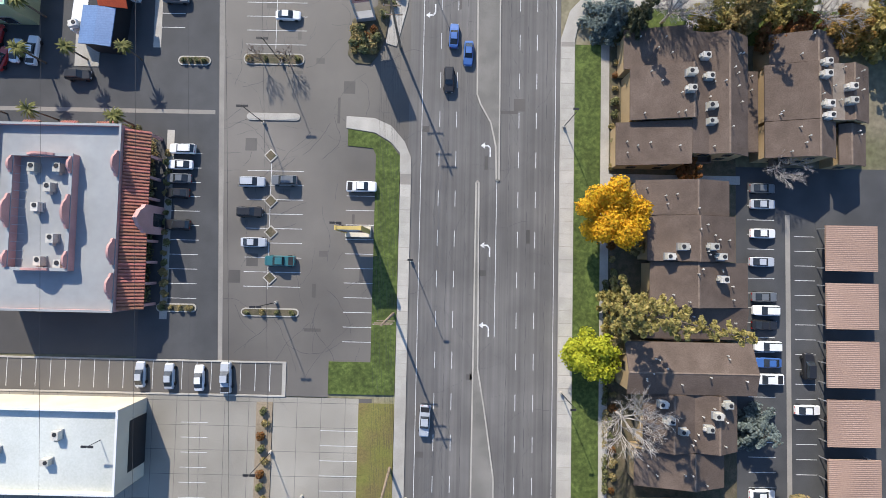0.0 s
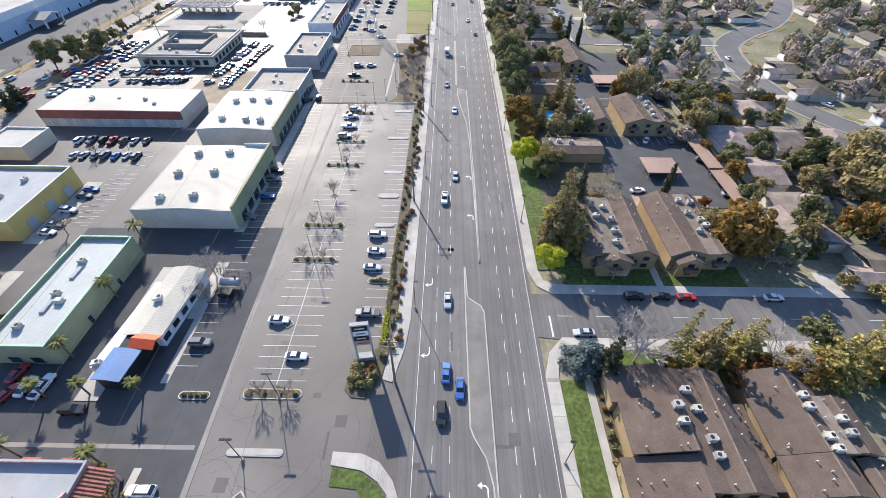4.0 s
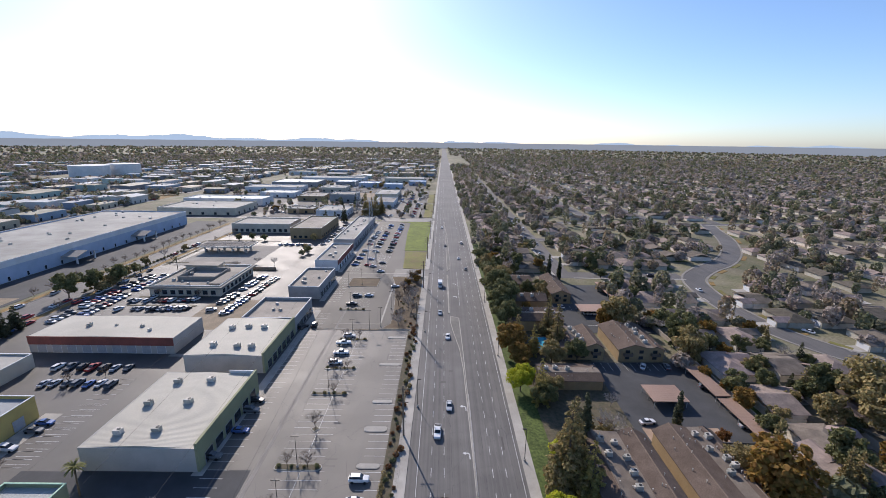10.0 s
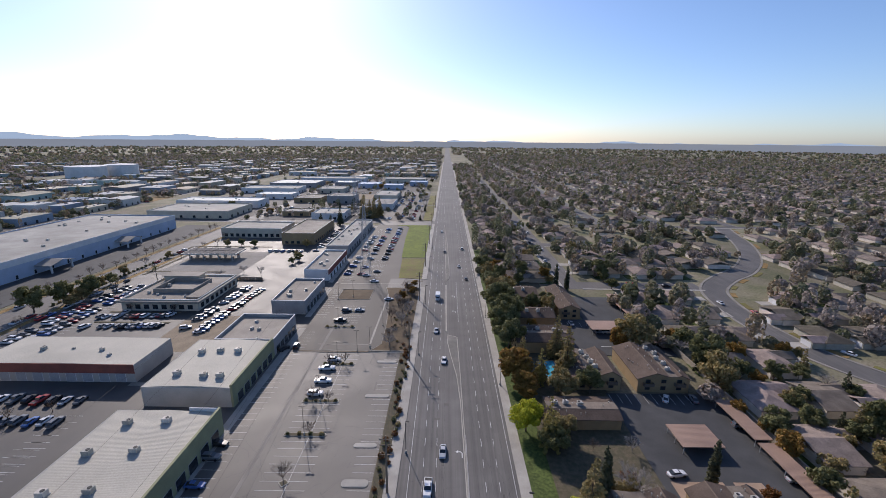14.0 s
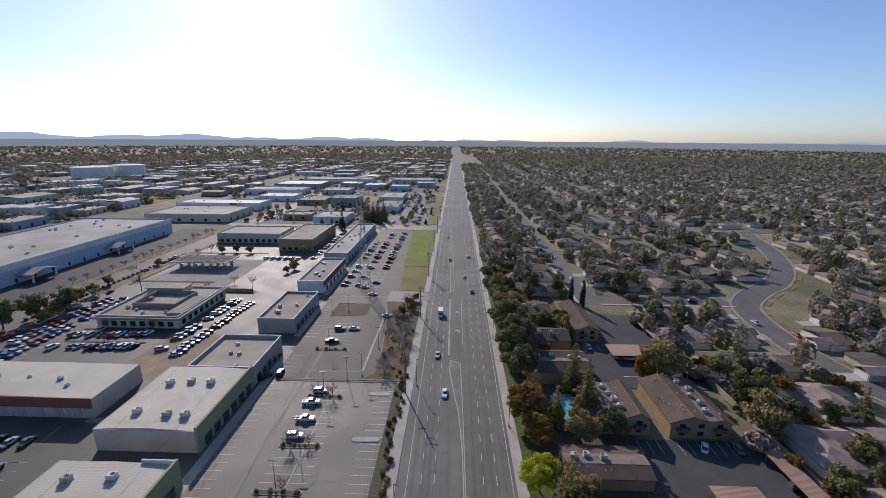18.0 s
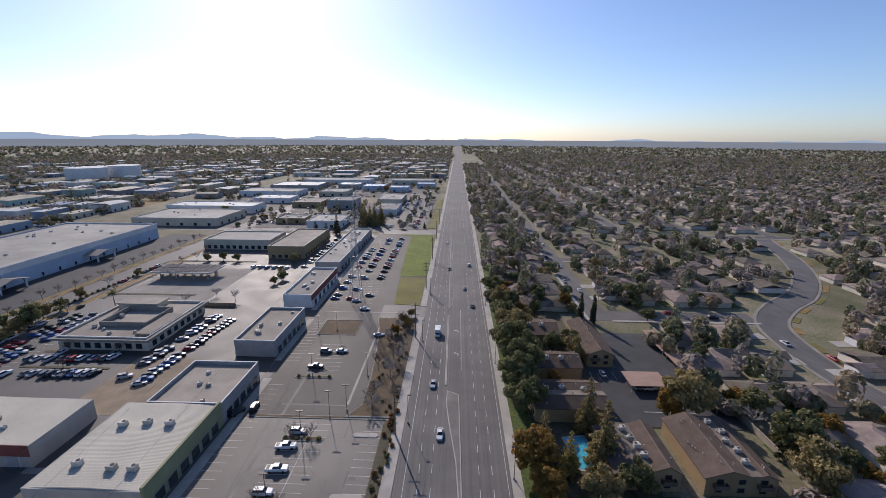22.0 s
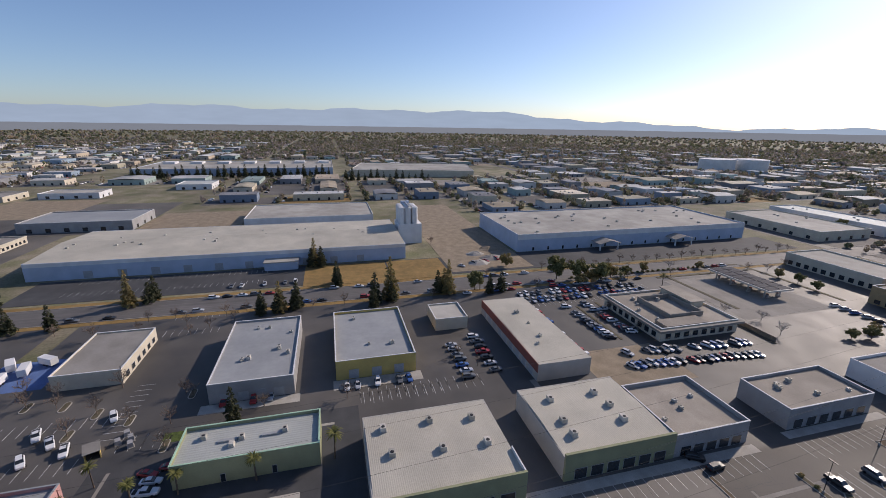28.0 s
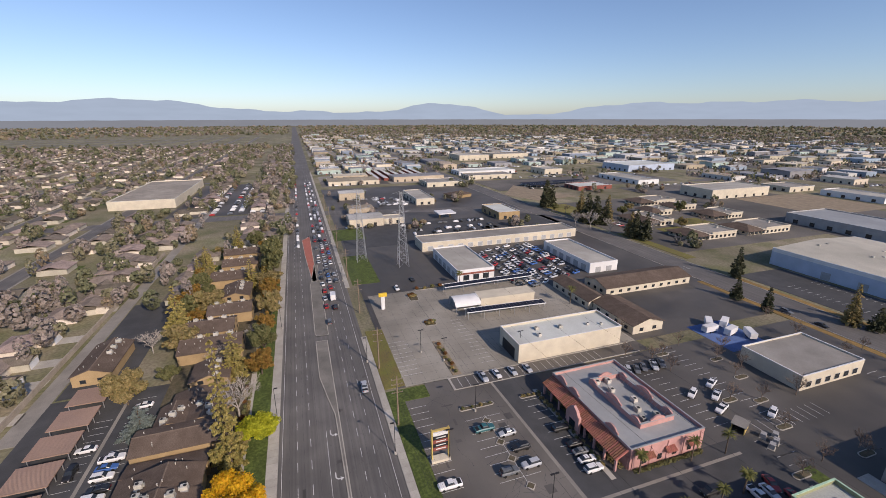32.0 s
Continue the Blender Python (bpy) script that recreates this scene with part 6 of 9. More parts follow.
def hedge(x0, y0, x1, y1, h, material, label, seed):
    t = thing("hedge", (x0 + x1) / 2, (y0 + y1) / 2, 0, 0, label, "hedge", "hedges")
    r2 = random.Random(seed)
    w, d = (x1 - x0) / 2, (y1 - y0) / 2
    n = max(3, int(max(w, d) * 2 / 0.7))
    blobs = [(w * (2 * (i + 0.5) / n - 1) if w > d else r2.uniform(-0.3, 0.3) * w, d * (2 * (i + 0.5) / n - 1) if d >= w else r2.uniform(-0.3, 0.3) * d, h * 0.45, min(w, d) * r2.uniform(0.85, 1.25), 0.8 * h / min(w, d) / 2) for i in range(n)]
    part("leaves", crown_mesh("leaves", blobs, n * 60, 0.13, seed, material), material, t)
    return t


for i in range(4):
    hedge(-13.0, 54 + i * 9.5, -11.8, 63 + i * 9.5, 1.0, (L_lime, L_olive, L_green, L_olive)[i], "clipped green hedge along the car park edge", 60 + i)
hedge(-56.6, -5, -54.6, 10, 1.6, L_green, "dense green hedge in front of a restaurant", 70)
hedge(-56.6, 14.5, -54.6, 26, 1.6, L_olive, "dense olive hedge in front of a restaurant", 71)
hedge(-79, 27.6, -58, 28.8, 0.9, L_green, "low green hedge beside a restaurant", 72)
for i in range(5):
    hedge(30.2, -38 + i * 8, 31.1, -31 + i * 8, 1.0, (L_green, L_olive)[i % 2], "low hedge along a garden path", 80 + i)
sheet("garden_path", rect(31.2, 19.6, 56, 21.2), 0.09, M_conc, "pale concrete path between apartments", "path")
sheet("drain_gutter", rect(64.5, -48, 65.4, 14), 0.016, M_concd, "pale concrete gutter in a parking court", "gutter")
sheet("planting_strip", rect(-34, -46, -31, -23), 0.16, M_soil, "dry planted strip with round shrubs", "planting strip")
for i in range(9):
    plant(("shrub", "shrub2", "shrub3")[i % 3], -32.5 + 0.5 * math.sin(i * 2), -24.5 - i * 2.3, 1.2, 0.12)
# terrace and smoker yard by the diner
sheet("terrace", rect(-71.5, 40, -66.8, 76), 0.1, M_conc, "pale concrete terrace beside a diner", "terrace")
sheet("terrace", rect(-58.2, 60, -55.2, 78), 0.1, M_conc, "pale concrete walk beside a diner", "terrace")
SMK = thing("smoker_yard", -51.5, 69, 0, -3, "fenced pen with a black smoker tank on a trailer", "smoker")
for za in (0.55, 1.05):
    part("rail", Build().box(-3.0, -5.0, za, -2.94, 5.0, za + 0.08).box(2.94, -5.0, za, 3.0, 5.0, za + 0.08).box(-2.93, 4.94, za, 2.93, 5.0, za + 0.08), M_black, SMK)
for sx in (-2.97, 0, 2.97):
    for sy in (-5.0, -1.6, 1.6, 4.97):
        if sx or sy > 4:
            part("post", Build().box(sx - 0.06, sy - 0.06, 0, sx + 0.06, sy + 0.06, 1.3), M_black, SMK)
part("tank", Build().tube((-2.2, 1.0, 1.7), (2.2, 1.0, 1.7), 0.95, 0.95, 14), M_grey, SMK, "grey smoker tank")
part("chimney", Build().tube((1.6, 1.0, 2.6), (1.6, 1.0, 4.0), 0.18, 0.18, 8), M_black, SMK)
part("firebox", Build().box(-1.6, -3.0, 0.3, 1.6, -1.0, 1.7), M_black, SMK)
plant("bare2", -56.5, 73, 0.8)
plant("bare2", -58, 66, 0.7)


mk = Build()
mk.box(25.0, 56.6, 0, 25.4, 62.4, 0.012)
for i in range(9):
    mk.box(27 + i * 9, 62.35, 0, 30.5 + i * 9, 62.45, 0.011)
solid("street_marking", mk, M_white, "white stop line and centre dashes on the side street", "road marking", "stuff")

M_slab = mat("sidewalk_slab", (0.47, 0.44, 0.385), (0.40, 0.375, 0.33), rough=0.85, scale=0.5, fine=6, mix=0.35, rand=0.09, stain=0.12)

# ---- vehicles ----
def car_paint(name, col, rough=0.25):
    return mat(name, col, tuple(c * 0.92 for c in col), rough=rough + 0.12, scale=0.5, bump=0, mix=0.05, spec=0.6)


PAINT = {"white": car_paint("white_car_paint", (0.72, 0.72, 0.72)), "silver": car_paint("silver_car_paint", (0.42, 0.44, 0.47)), "black": car_paint("black_car_paint", (0.018, 0.018, 0.02)),
         "grey": car_paint("grey_car_paint", (0.13, 0.14, 0.15)), "blue": car_paint("blue_car_paint", (0.05, 0.13, 0.36)), "red": car_paint("red_car_paint", (0.36, 0.03, 0.03)), "teal": car_paint("teal_car_paint", (0.03, 0.13, 0.145))}
M_tyre = mat("tyre_rubber", (0.02, 0.02, 0.02), rough=0.9, scale=2.0, bump=0)
M_lampw = mat("clear_lamp_glass", (0.8, 0.8, 0.8), rough=0.2, scale=2.0, bump=0)
M_lampr = mat("red_lamp_glass", (0.5, 0.02, 0.02), rough=0.25, scale=2.0, bump=0)


def loft(sections):
    """A closed skin through rings (x, half width, z low, z high), front to back, with bevelled shoulders."""
    b = Build()
    n = 8
    for x, w, z0, z1 in sections:
        s = (z1 - z0) * 0.28
        b.v += [(x, -w * 0.92, z0), (x, w * 0.92, z0), (x, w, z0 + s), (x, w, z1 - s), (x, w * 0.86, z1), (x, -w * 0.86, z1), (x, -w, z1 - s), (x, -w, z0 + s)]
    for i in range(len(sections) - 1):
        for j in range(n):
            a, c = i * n + j, i * n + (j + 1) % n
            b.f.append((a, c, c + n, a + n))
    m = (len(sections) - 1) * n
    b.f += [tuple(range(n - 1, -1, -1)), tuple(range(m, m + n))]
    return b


def vehicle(kind, colour, full=True):
    names = {"sedan": ("sedan_car", "sedan"), "suv": ("suv_car", "suv"), "pickup": ("pickup_truck", "pickup truck"), "van": ("box_van", "van")}[kind]
    t = thing(names[0], 0, 0, -70, 0, f"{colour} {names[1]} with dark windows standing on asphalt", "car" if kind in ("sedan", "suv") else "truck", "vehicles")
    if kind == "sedan":
        L, W = 4.7, 0.9
        body = [(2.35, 0.62, 0.35, 0.62), (2.15, 0.82, 0.25, 0.76), (1.3, W, 0.22, 0.90), (0.6, W, 0.22, 0.96), (-1.2, W, 0.22, 1.0), (-2.0, 0.86, 0.25, 0.98), (-2.35, 0.74, 0.38, 0.86)]
        cab = [(0.95, 0.74, 0.92, 0.95), (0.25, 0.70, 0.92, 1.38), (-0.95, 0.68, 0.92, 1.40), (-1.85, 0.68, 0.92, 1.0)]
        top = (-0.95, 0.25, 0.56, 1.395)
    elif kind == "suv":
        L, W = 4.8, 0.95
        body = [(2.4, 0.7, 0.4, 0.85), (2.2, 0.88, 0.3, 1.0), (1.2, W, 0.28, 1.12), (-2.1, W, 0.28, 1.15), (-2.4, 0.85, 0.4, 1.1)]
        cab = [(1.0, 0.80, 1.08, 1.12), (0.35, 0.76, 1.08, 1.68), (-1.9, 0.74, 1.08, 1.70), (-2.3, 0.76, 1.08, 1.2)]
        top = (-1.9, 0.35, 0.62, 1.695)
    elif kind == "pickup":
        L, W = 5.6, 0.98
        body = [(2.8, 0.75, 0.45, 0.95), (2.6, 0.92, 0.35, 1.1), (1.4, W, 0.33, 1.18), (-2.7, W, 0.33, 1.12), (-2.8, 0.95, 0.4, 1.1)]
        cab = [(1.25, 0.82, 1.12, 1.18), (0.6, 0.78, 1.12, 1.76), (-0.7, 0.76, 1.12, 1.78), (-0.95, 0.80, 1.12, 1.2)]
        top = (-0.7, 0.6, 0.64, 1.775)
    else:
        L, W = 6.5, 1.1
        body = [(3.2, 0.9, 0.5, 1.2), (3.0, 1.0, 0.4, 1.5), (2.2, 1.02, 0.4, 1.6), (1.6, 1.05, 0.4, 1.6), (-3.2, 1.05, 0.4, 0.8)]
        cab = [(2.9, 0.92, 1.5, 1.55), (2.3, 0.9, 1.5, 2.2), (1.55, 0.9, 1.5, 2.2)]
        top = (1.5, 2.3, 0.8, 2.195)
    part("body", loft(body), PAINT[colour], t, smooth=False)
    part("window_glass", loft(cab), M_glass, t, "dark window glass")
    part("roof_panel", Build().box(top[0], -top[2], top[3], top[1], top[2], top[3] + 0.05), PAINT[colour], t)
    if kind == "pickup":
        part("truck_bed", Build().box(-2.6, -0.8, 1.0, -1.05, 0.8, 1.135), M_black, t, "dark open truck bed")
    if kind == "van":
        part("cargo_box", Build().box(-3.3, -1.15, 0.85, 1.45, 1.15, 3.0), PAINT[colour], t)
    ax = L * 0.31
    for sx in (ax, -ax):
        for sy in (-W + 0.02, W - 0.02):
            part("wheel", Build().tube((sx, sy - 0.12, 0.33), (sx, sy + 0.12, 0.33), 0.34, 0.34, 12), M_tyre, t)
    if not full:
        return t
    zf = body[0][3] - 0.12
    for sy in (-0.55, 0.55):
        part("headlight", Build().box(body[0][0] - 0.12, sy - 0.16, zf - 0.1, body[0][0] + 0.02, sy + 0.16, zf + 0.06), M_lampw, t)
        part("tail_light", Build().box(body[-1][0] - 0.02, sy - 0.16, body[-1][3] - 0.26, body[-1][0] + 0.12, sy + 0.16, body[-1][3] - 0.1), M_lampr, t)
    return t


FLEET = {}
YARD_BODY, YARD_GLASS = {}, Build()
SHAPE = {"sedan": ([(2.35, 0.7, 0.35, 0.7), (1.3, 0.9, 0.22, 0.9), (-2.0, 0.88, 0.25, 0.98), (-2.35, 0.74, 0.38, 0.86)], [(0.95, 0.74, 0.92, 0.95), (0.25, 0.70, 0.92, 1.38), (-0.95, 0.68, 0.92, 1.40), (-1.85, 0.68, 0.92, 1.0)], (-0.95, 0.25, 0.56, 1.395)),
         "suv": ([(2.4, 0.8, 0.4, 0.9), (1.2, 0.95, 0.28, 1.12), (-2.1, 0.95, 0.28, 1.15), (-2.4, 0.85, 0.4, 1.1)], [(1.0, 0.80, 1.08, 1.12), (0.35, 0.76, 1.08, 1.68), (-1.9, 0.74, 1.08, 1.70), (-2.3, 0.76, 1.08, 1.2)], (-1.9, 0.35, 0.62, 1.695))}
SHAPE["pickup"] = SHAPE["suv"]


def moved(dest, src, x, y, rz):
    c_, s_ = math.cos(radians(rz)), math.sin(radians(rz))
    k_ = len(dest.v)
    dest.v += [(x + c_ * a - s_ * b, y + s_ * a + c_ * b, z) for a, b, z in src.v]
    dest.f += [tuple(k_ + i for i in f) for f in src.f]


def yard_car(kind, colour, x, y, rz):
    """One of the many vehicles in yards far behind, joined with the others of its colour."""
    b_, g_, t_ = SHAPE[kind]
    dest = YARD_BODY.setdefault(colour, Build())
    moved(dest, loft(b_), x, y, rz)
    moved(dest, Build().box(t_[0], -t_[2], t_[3], t_[1], t_[2], t_[3] + 0.05), x, y, rz)
    moved(YARD_GLASS, loft(g_), x, y, rz)


def park(kind, colour, x, y, rz, z=0.012, full=True):
    if not full and math.hypot(x - 5, y - 70) > 185:
        return yard_car(kind, colour, x, y, rz)
    key = (kind, colour, full)
    if key not in FLEET:
        FLEET[key] = vehicle(*key)
        FLEET[key].matrix_basis = pose(x, y, z, 0, 0, rz)
        return FLEET[key]
    return copy_thing(FLEET[key], pose(x, y, z, 0, 0, rz))


for q in (("suv", "white", -49.5, 24.2, 180), ("sedan", "white", -49.8, 21.2, 180), ("sedan", "grey", -50, 18.6, 180), ("sedan", "black", -50.2, 15.8, 180), ("suv", "black", -49.8, 9.8, 180),
          ("suv", "silver", -36, 18.2, 0), ("suv", "grey", -30, 18.6, 180), ("suv", "black", -36.3, 12.5, 0), ("sedan", "silver", -35.4, 6.8, 0), ("pickup", "teal", -30.3, 3.4, 180), ("pickup", "white", -15.4, 17.7, 0),
          ("sedan", "silver", -55.6, -18.2, 92), ("sedan", "silver", -50.2, -18.4, 92), ("sedan", "white", -44.6, -18.6, 92), ("pickup", "silver", -39.6, -18.4, 92),
          ("sedan", "white", -36.8, 59.7, 0), ("sedan", "white", -30.4, 50.4, 0), ("suv", "grey", -52, 53.4, 0), ("pickup", "grey", -17, 62, 180), ("sedan", "silver", -17.8, 76.6, 0), ("sedan", "white", -17.6, 82.6, 0), ("suv", "white", -18, 89, 0),
          ("sedan", "red", -86.2, 45.4, 80), ("sedan", "white", -82.4, 42.6, 85), ("pickup", "white", -79, 42.6, 85), ("suv", "black", -70, 38, 0), ("sedan", "red", -85, 41, 70),
          ("suv", "grey", -56.5, 96, 0), ("sedan", "blue", -54, 106, 0), ("suv", "grey", -55, 115, 0), ("sedan", "black", -55.5, 120, 0), ("suv", "black", -54, 175, 95),
          ("suv", "white", -37, 143.2, 4), ("pickup", "white", -36.6, 150.5, 3),
          ("pickup", "white", 60.4, -16.5, 180), ("sedan", "white", 59.8, 10.4, 0), ("sedan", "silver", 59.8, 15.9, 0), ("sedan", "grey", 59.8, 18.9, 0), ("sedan", "silver", 59.6, 5.1, 0), ("sedan", "grey", 60, -1.4, 0), ("suv", "white", 60.2, -3.9, 180), ("sedan", "black", 60, -6.6, 0), ("suv", "white", 60.5, -10.5, 180), ("sedan", "blue", 60.6, -13.5, 180), ("sedan", "white", 59.4, -37.5, 0), ("suv", "black", 68, -14, 90), ("sedan", "white", 67.8, -22, 0),
          ("suv", "black", 46.5, 68.2, 0), ("sedan", "black", 53, 68.4, 0), ("sedan", "red", 59, 68.2, 0), ("sedan", "white", 80, 68.4, 0), ("sedan", "white", 61, 111.5, 10), ("sedan", "white", 74, 142.8, 60), ("sedan", "white", 76.6, 175, 60), ("sedan", "silver", 32, 57.5, 180),
          # on the boulevard, standing
          ("sedan", "blue", 1.4, 47, 88), ("sedan", "blue", 4.2, 43.6, 268), ("suv", "black", 0.6, 38.4, 270), ("sedan", "silver", 1.6, 66, 270), ("pickup", "silver", -2.6, -25.5, 268), ("sedan", "silver", 3.8, 118, 268), ("pickup", "white", 0.4, 106, 268), ("sedan", "white", 3.8, 165, 268), ("sedan", "silver", 0.4, 190, 270), ("van", "white", 0.2, 228, 270), ("sedan", "grey", 16, 260, 90), ("sedan", "white", 12.4, 285, 90), ("suv", "white", 16, 330, 90), ("sedan", "black", 3.4, 320, 270), ("sedan", "white", 0.6, 390, 270),
          ("van", "white", 0.8, -99, 270), ("suv", "black", 0.6, -88, 270), ("suv", "grey", 4.2, -74, 270), ("sedan", "grey", 16, -190, 90)):
    park(*q)
rnd = random.Random(17)
COL = ["white", "white", "silver", "silver", "black", "grey", "grey", "blue", "red"]


def row(x0, y0, x1, y1, n, rz, fill=0.85, jitter=0.3):
    for i in range(n):
        if rnd.random() < fill:
            f = i / max(1, n - 1)
            park(rnd.choice(("sedan", "sedan", "suv", "pickup")), rnd.choice(COL), x0 + (x1 - x0) * f + rnd.uniform(-jitter, jitter), y0 + (y1 - y0) * f + rnd.uniform(-jitter, jitter), rz + rnd.uniform(-4, 4), 0.012, False)


row(-151, 200.5, -121, 203, 14, 80)          # dealer rows beside the office
row(-150, 190, -119, 192, 14, 80)
row(-99, 186, -95, 238, 20, 25)
row(-107, 190, -103, 242, 19, 25)
row(-150, 173, -110, 173, 13, 90, 0.7)
row(-144, 206, -116, 205.5, 5, 90, 0.7)
row(-160, 175, -160, 240, 20, 0)
row(-168, 175, -168, 240, 20, 0)
row(-176, 150, -176, 250, 22, 90, 0.7)
row(-132, 138, -108, 138, 7, 90)
row(-128, 128, -106, 128, 7, 90, 0.8)
row(-110, 88, -110, 112, 8, 0, 0.6)
row(-110, 52, -110, 74, 6, 0, 0.5)
for q in (("suv", "grey", -42.5, 211, 0), ("sedan", "silver", -36.5, 211.5, 0), ("pickup", "black", -42.8, 199.5, 0), ("sedan", "silver", -24.5, 226, 10), ("suv", "black", -58, 172.6, 60), ("sedan", "white", -36.5, 253.5, 0), ("sedan", "silver", -43, 264, 0), ("sedan", "grey", -38, 272, 0), ("pickup", "white", -37.5, 158.6, 5), ("suv", "silver", -36.5, 164.6, 0)):
    park(*q)
row(-37, 300, -37, 400, 24, 0, 0.7)
row(-47, 262, -47, 400, 30, 0, 0.35)
row(-55, 262, -55, 368, 22, 0, 0.6)
row(-197.4, 30, -197.4, 210, 30, 90, 0.5)
row(-182.6, -20, -182.6, 200, 34, 90, 0.5)
row(-215, 152, -228, 190, 10, 30, 0.7)
row(-211, 30, -211, 66, 8, 0, 0.6)
row(-100, -6, -86, -6, 5, 60, 0.9)
for k_ in range(6):
    row(-128 + 7.4 * k_, -150 + 2 * k_, -126 + 7.4 * k_, -90 + 2 * k_, 21, 15 + 25 * (k_ % 2), 0.85, 0.6)
row(-50, -118, -30, -100, 3, 90, 0.9)
row(0.6, -112, 0.6, -200, 11, 270, 0.85)
row(4.0, -90, 4.0, -200, 13, 270, 0.85)
row(-2.4, -120, -2.4, -200, 9, 270, 0.7)
for q in (("sedan", "silver", 70, 190.6, 10), ("suv", "white", 73, 190.4, 5), ("sedan", "grey", 82.6, 142.6, 80), ("sedan", "silver", 89, 110, 0), ("suv", "grey", 89, 130, 0), ("sedan", "white", 89.4, 200, 0), ("sedan", "silver", 60, 199, 90)):
    park(*q, 0.1)

def hash2(a, b):
    return (math.sin(a * 12.9898 + b * 78.233) * 43758.5453) % 1.0


# ---- buildings south of the restaurant ----
q_ = flat_building("repair_shop", "white repair shop with red band and flat white roof", -82, -141, -61.5, -99.5, 5.4, M_wwall, M_flat, 0.6, category="shop")
windows(q_, "e", 20.5, 41.5, 0.2, 3.6, 5, 4.4, "bay_door", 2.5)
windows(q_, "n", 20.5, 41.5, 0.2, 3.2, 3, 3.4, "shopfront", 2.0)
part("painted_band", Build().box(-10.3, 20.78, 3.4, 10.3, 20.9, 4.4), M_red, q_)
q_ = flat_building("storage_row", "long tan storage building with flat grey roof", -171, -172, -58.5, -154, 5.2, M_stucco, M_gflat, 0.5, category="building")
windows(q_, "n", 112.5, 18, 0.1, 3.2, 16, 3.6, "roller_door", 2.0, m=M_wwall)
q_ = flat_building("repair_shop", "white block workshop with flat white roof", -151, -134, -133, -88, 5.0, M_wwall, M_flat, 0.6, category="workshop")
windows(q_, "e", 18, 46, 0.1, 3.6, 6, 4.0, "bay_door", 2.0, m=M_grey)
windows(q_, "n", 18, 46, 0.1, 3.0, 2, 3.4, "bay_door", 2.0, m=M_grey)
for nm_, x0, y0, x1, y1, al in (("brown", -120.5, -50, -106, -26, "y"), ("brown", -114, -78, -104, -50.4, "y"), ("brown", -172, -76, -121, -60, "x")):
    t = thing("office_hall", (x0 + x1) / 2, (y0 + y1) / 2, 0, 0, "low cream hall with a brown shingle gable roof", "hall")
    w, d = x1 - x0, y1 - y0
    part("wall", Build().box(-w / 2, -d / 2, -0.1, w / 2, d / 2, 3.6), M_stucco, t)
    part("roof", Build().gable(-w / 2, -d / 2, w / 2, d / 2, 3.75, 2.4, al, 0.6), M_brown, t)
    windows(t, "n", w, d, 0.8, 2.4, max(2, int(w / 5)), 2.0, "window", 1.0, pane=False)
    windows(t, "e", w, d, 0.8, 2.4, max(2, int(d / 5)), 2.0, "window", 1.0, pane=False)
    if al == "y":
        for s_ in (-1, 1):
            q3 = [(-w / 2, s_ * (d / 2 - 0.03), 3.58), (w / 2, s_ * (d / 2 - 0.03), 3.58), (0, s_ * (d / 2 - 0.03), 5.6)]
            part("gable_wall", Build().tri(*(q3 if s_ < 0 else q3[::-1])), M_stucco, t)
    else:
        for s_ in (-1, 1):
            q3 = [(s_ * (w / 2 - 0.03), -d / 2, 3.58), (s_ * (w / 2 - 0.03), d / 2, 3.58), (s_ * (w / 2 - 0.03), 0, 5.6)]
            part("gable_wall", Build().tri(*(q3 if s_ > 0 else q3[::-1])), M_stucco, t)
# vacuum canopies and wash tunnel on the forecourt
for x0, x1, y0, y1, rz in ((-86, -50, -61, -56.5, -3), (-97, -50, -91, -86.5, 1)):
    t = thing("vacuum_canopy", (x0 + x1) / 2, (y0 + y1) / 2, 0, rz, "long pergola canopy over vacuum bays on steel posts", "canopy", "vacuum canopies")
    L_ = (x1 - x0) / 2
    for i in range(int(L_ * 2 / 1.6)):
        part("slat", Build().box(-L_ + i * 1.6, -2.2, 3.5, -L_ + i * 1.6 + 1.42, 2.0, 3.62), M_solar, t, "dark canopy panel")
    for sy in (-1.8, 1.8):
        part("beam", Build().box(-L_, sy - 0.1, 3.25, L_, sy + 0.1, 3.49), M_steel, t)
        part("edge_trim", Build().box(-L_ - 0.1, sy * 1.17 - 0.1, 3.4, L_ + 0.1, sy * 1.17 + 0.1, 3.75), M_wwall, t)
        for i in range(6):
            part("post", Build().box(-L_ + 0.6 + i * (2 * L_ - 1.2) / 5 - 0.1, sy - 0.1, 0, -L_ + 0.6 + i * (2 * L_ - 1.2) / 5 + 0.1, sy + 0.1, 3.24), M_steel, t)
t = thing("wash_tunnel", -68, -70, 0, -2, "tan wash tunnel with a white arched entrance roof", "building")
part("wall", Build().box(-18, -4, -0.1, 8, 4, 4.2), M_stucco, t)
part("parapet", Build().box(-18.2, -4.2, 4.2, 8.2, 4.2, 4.9), M_stucco, t)
arch = Build()
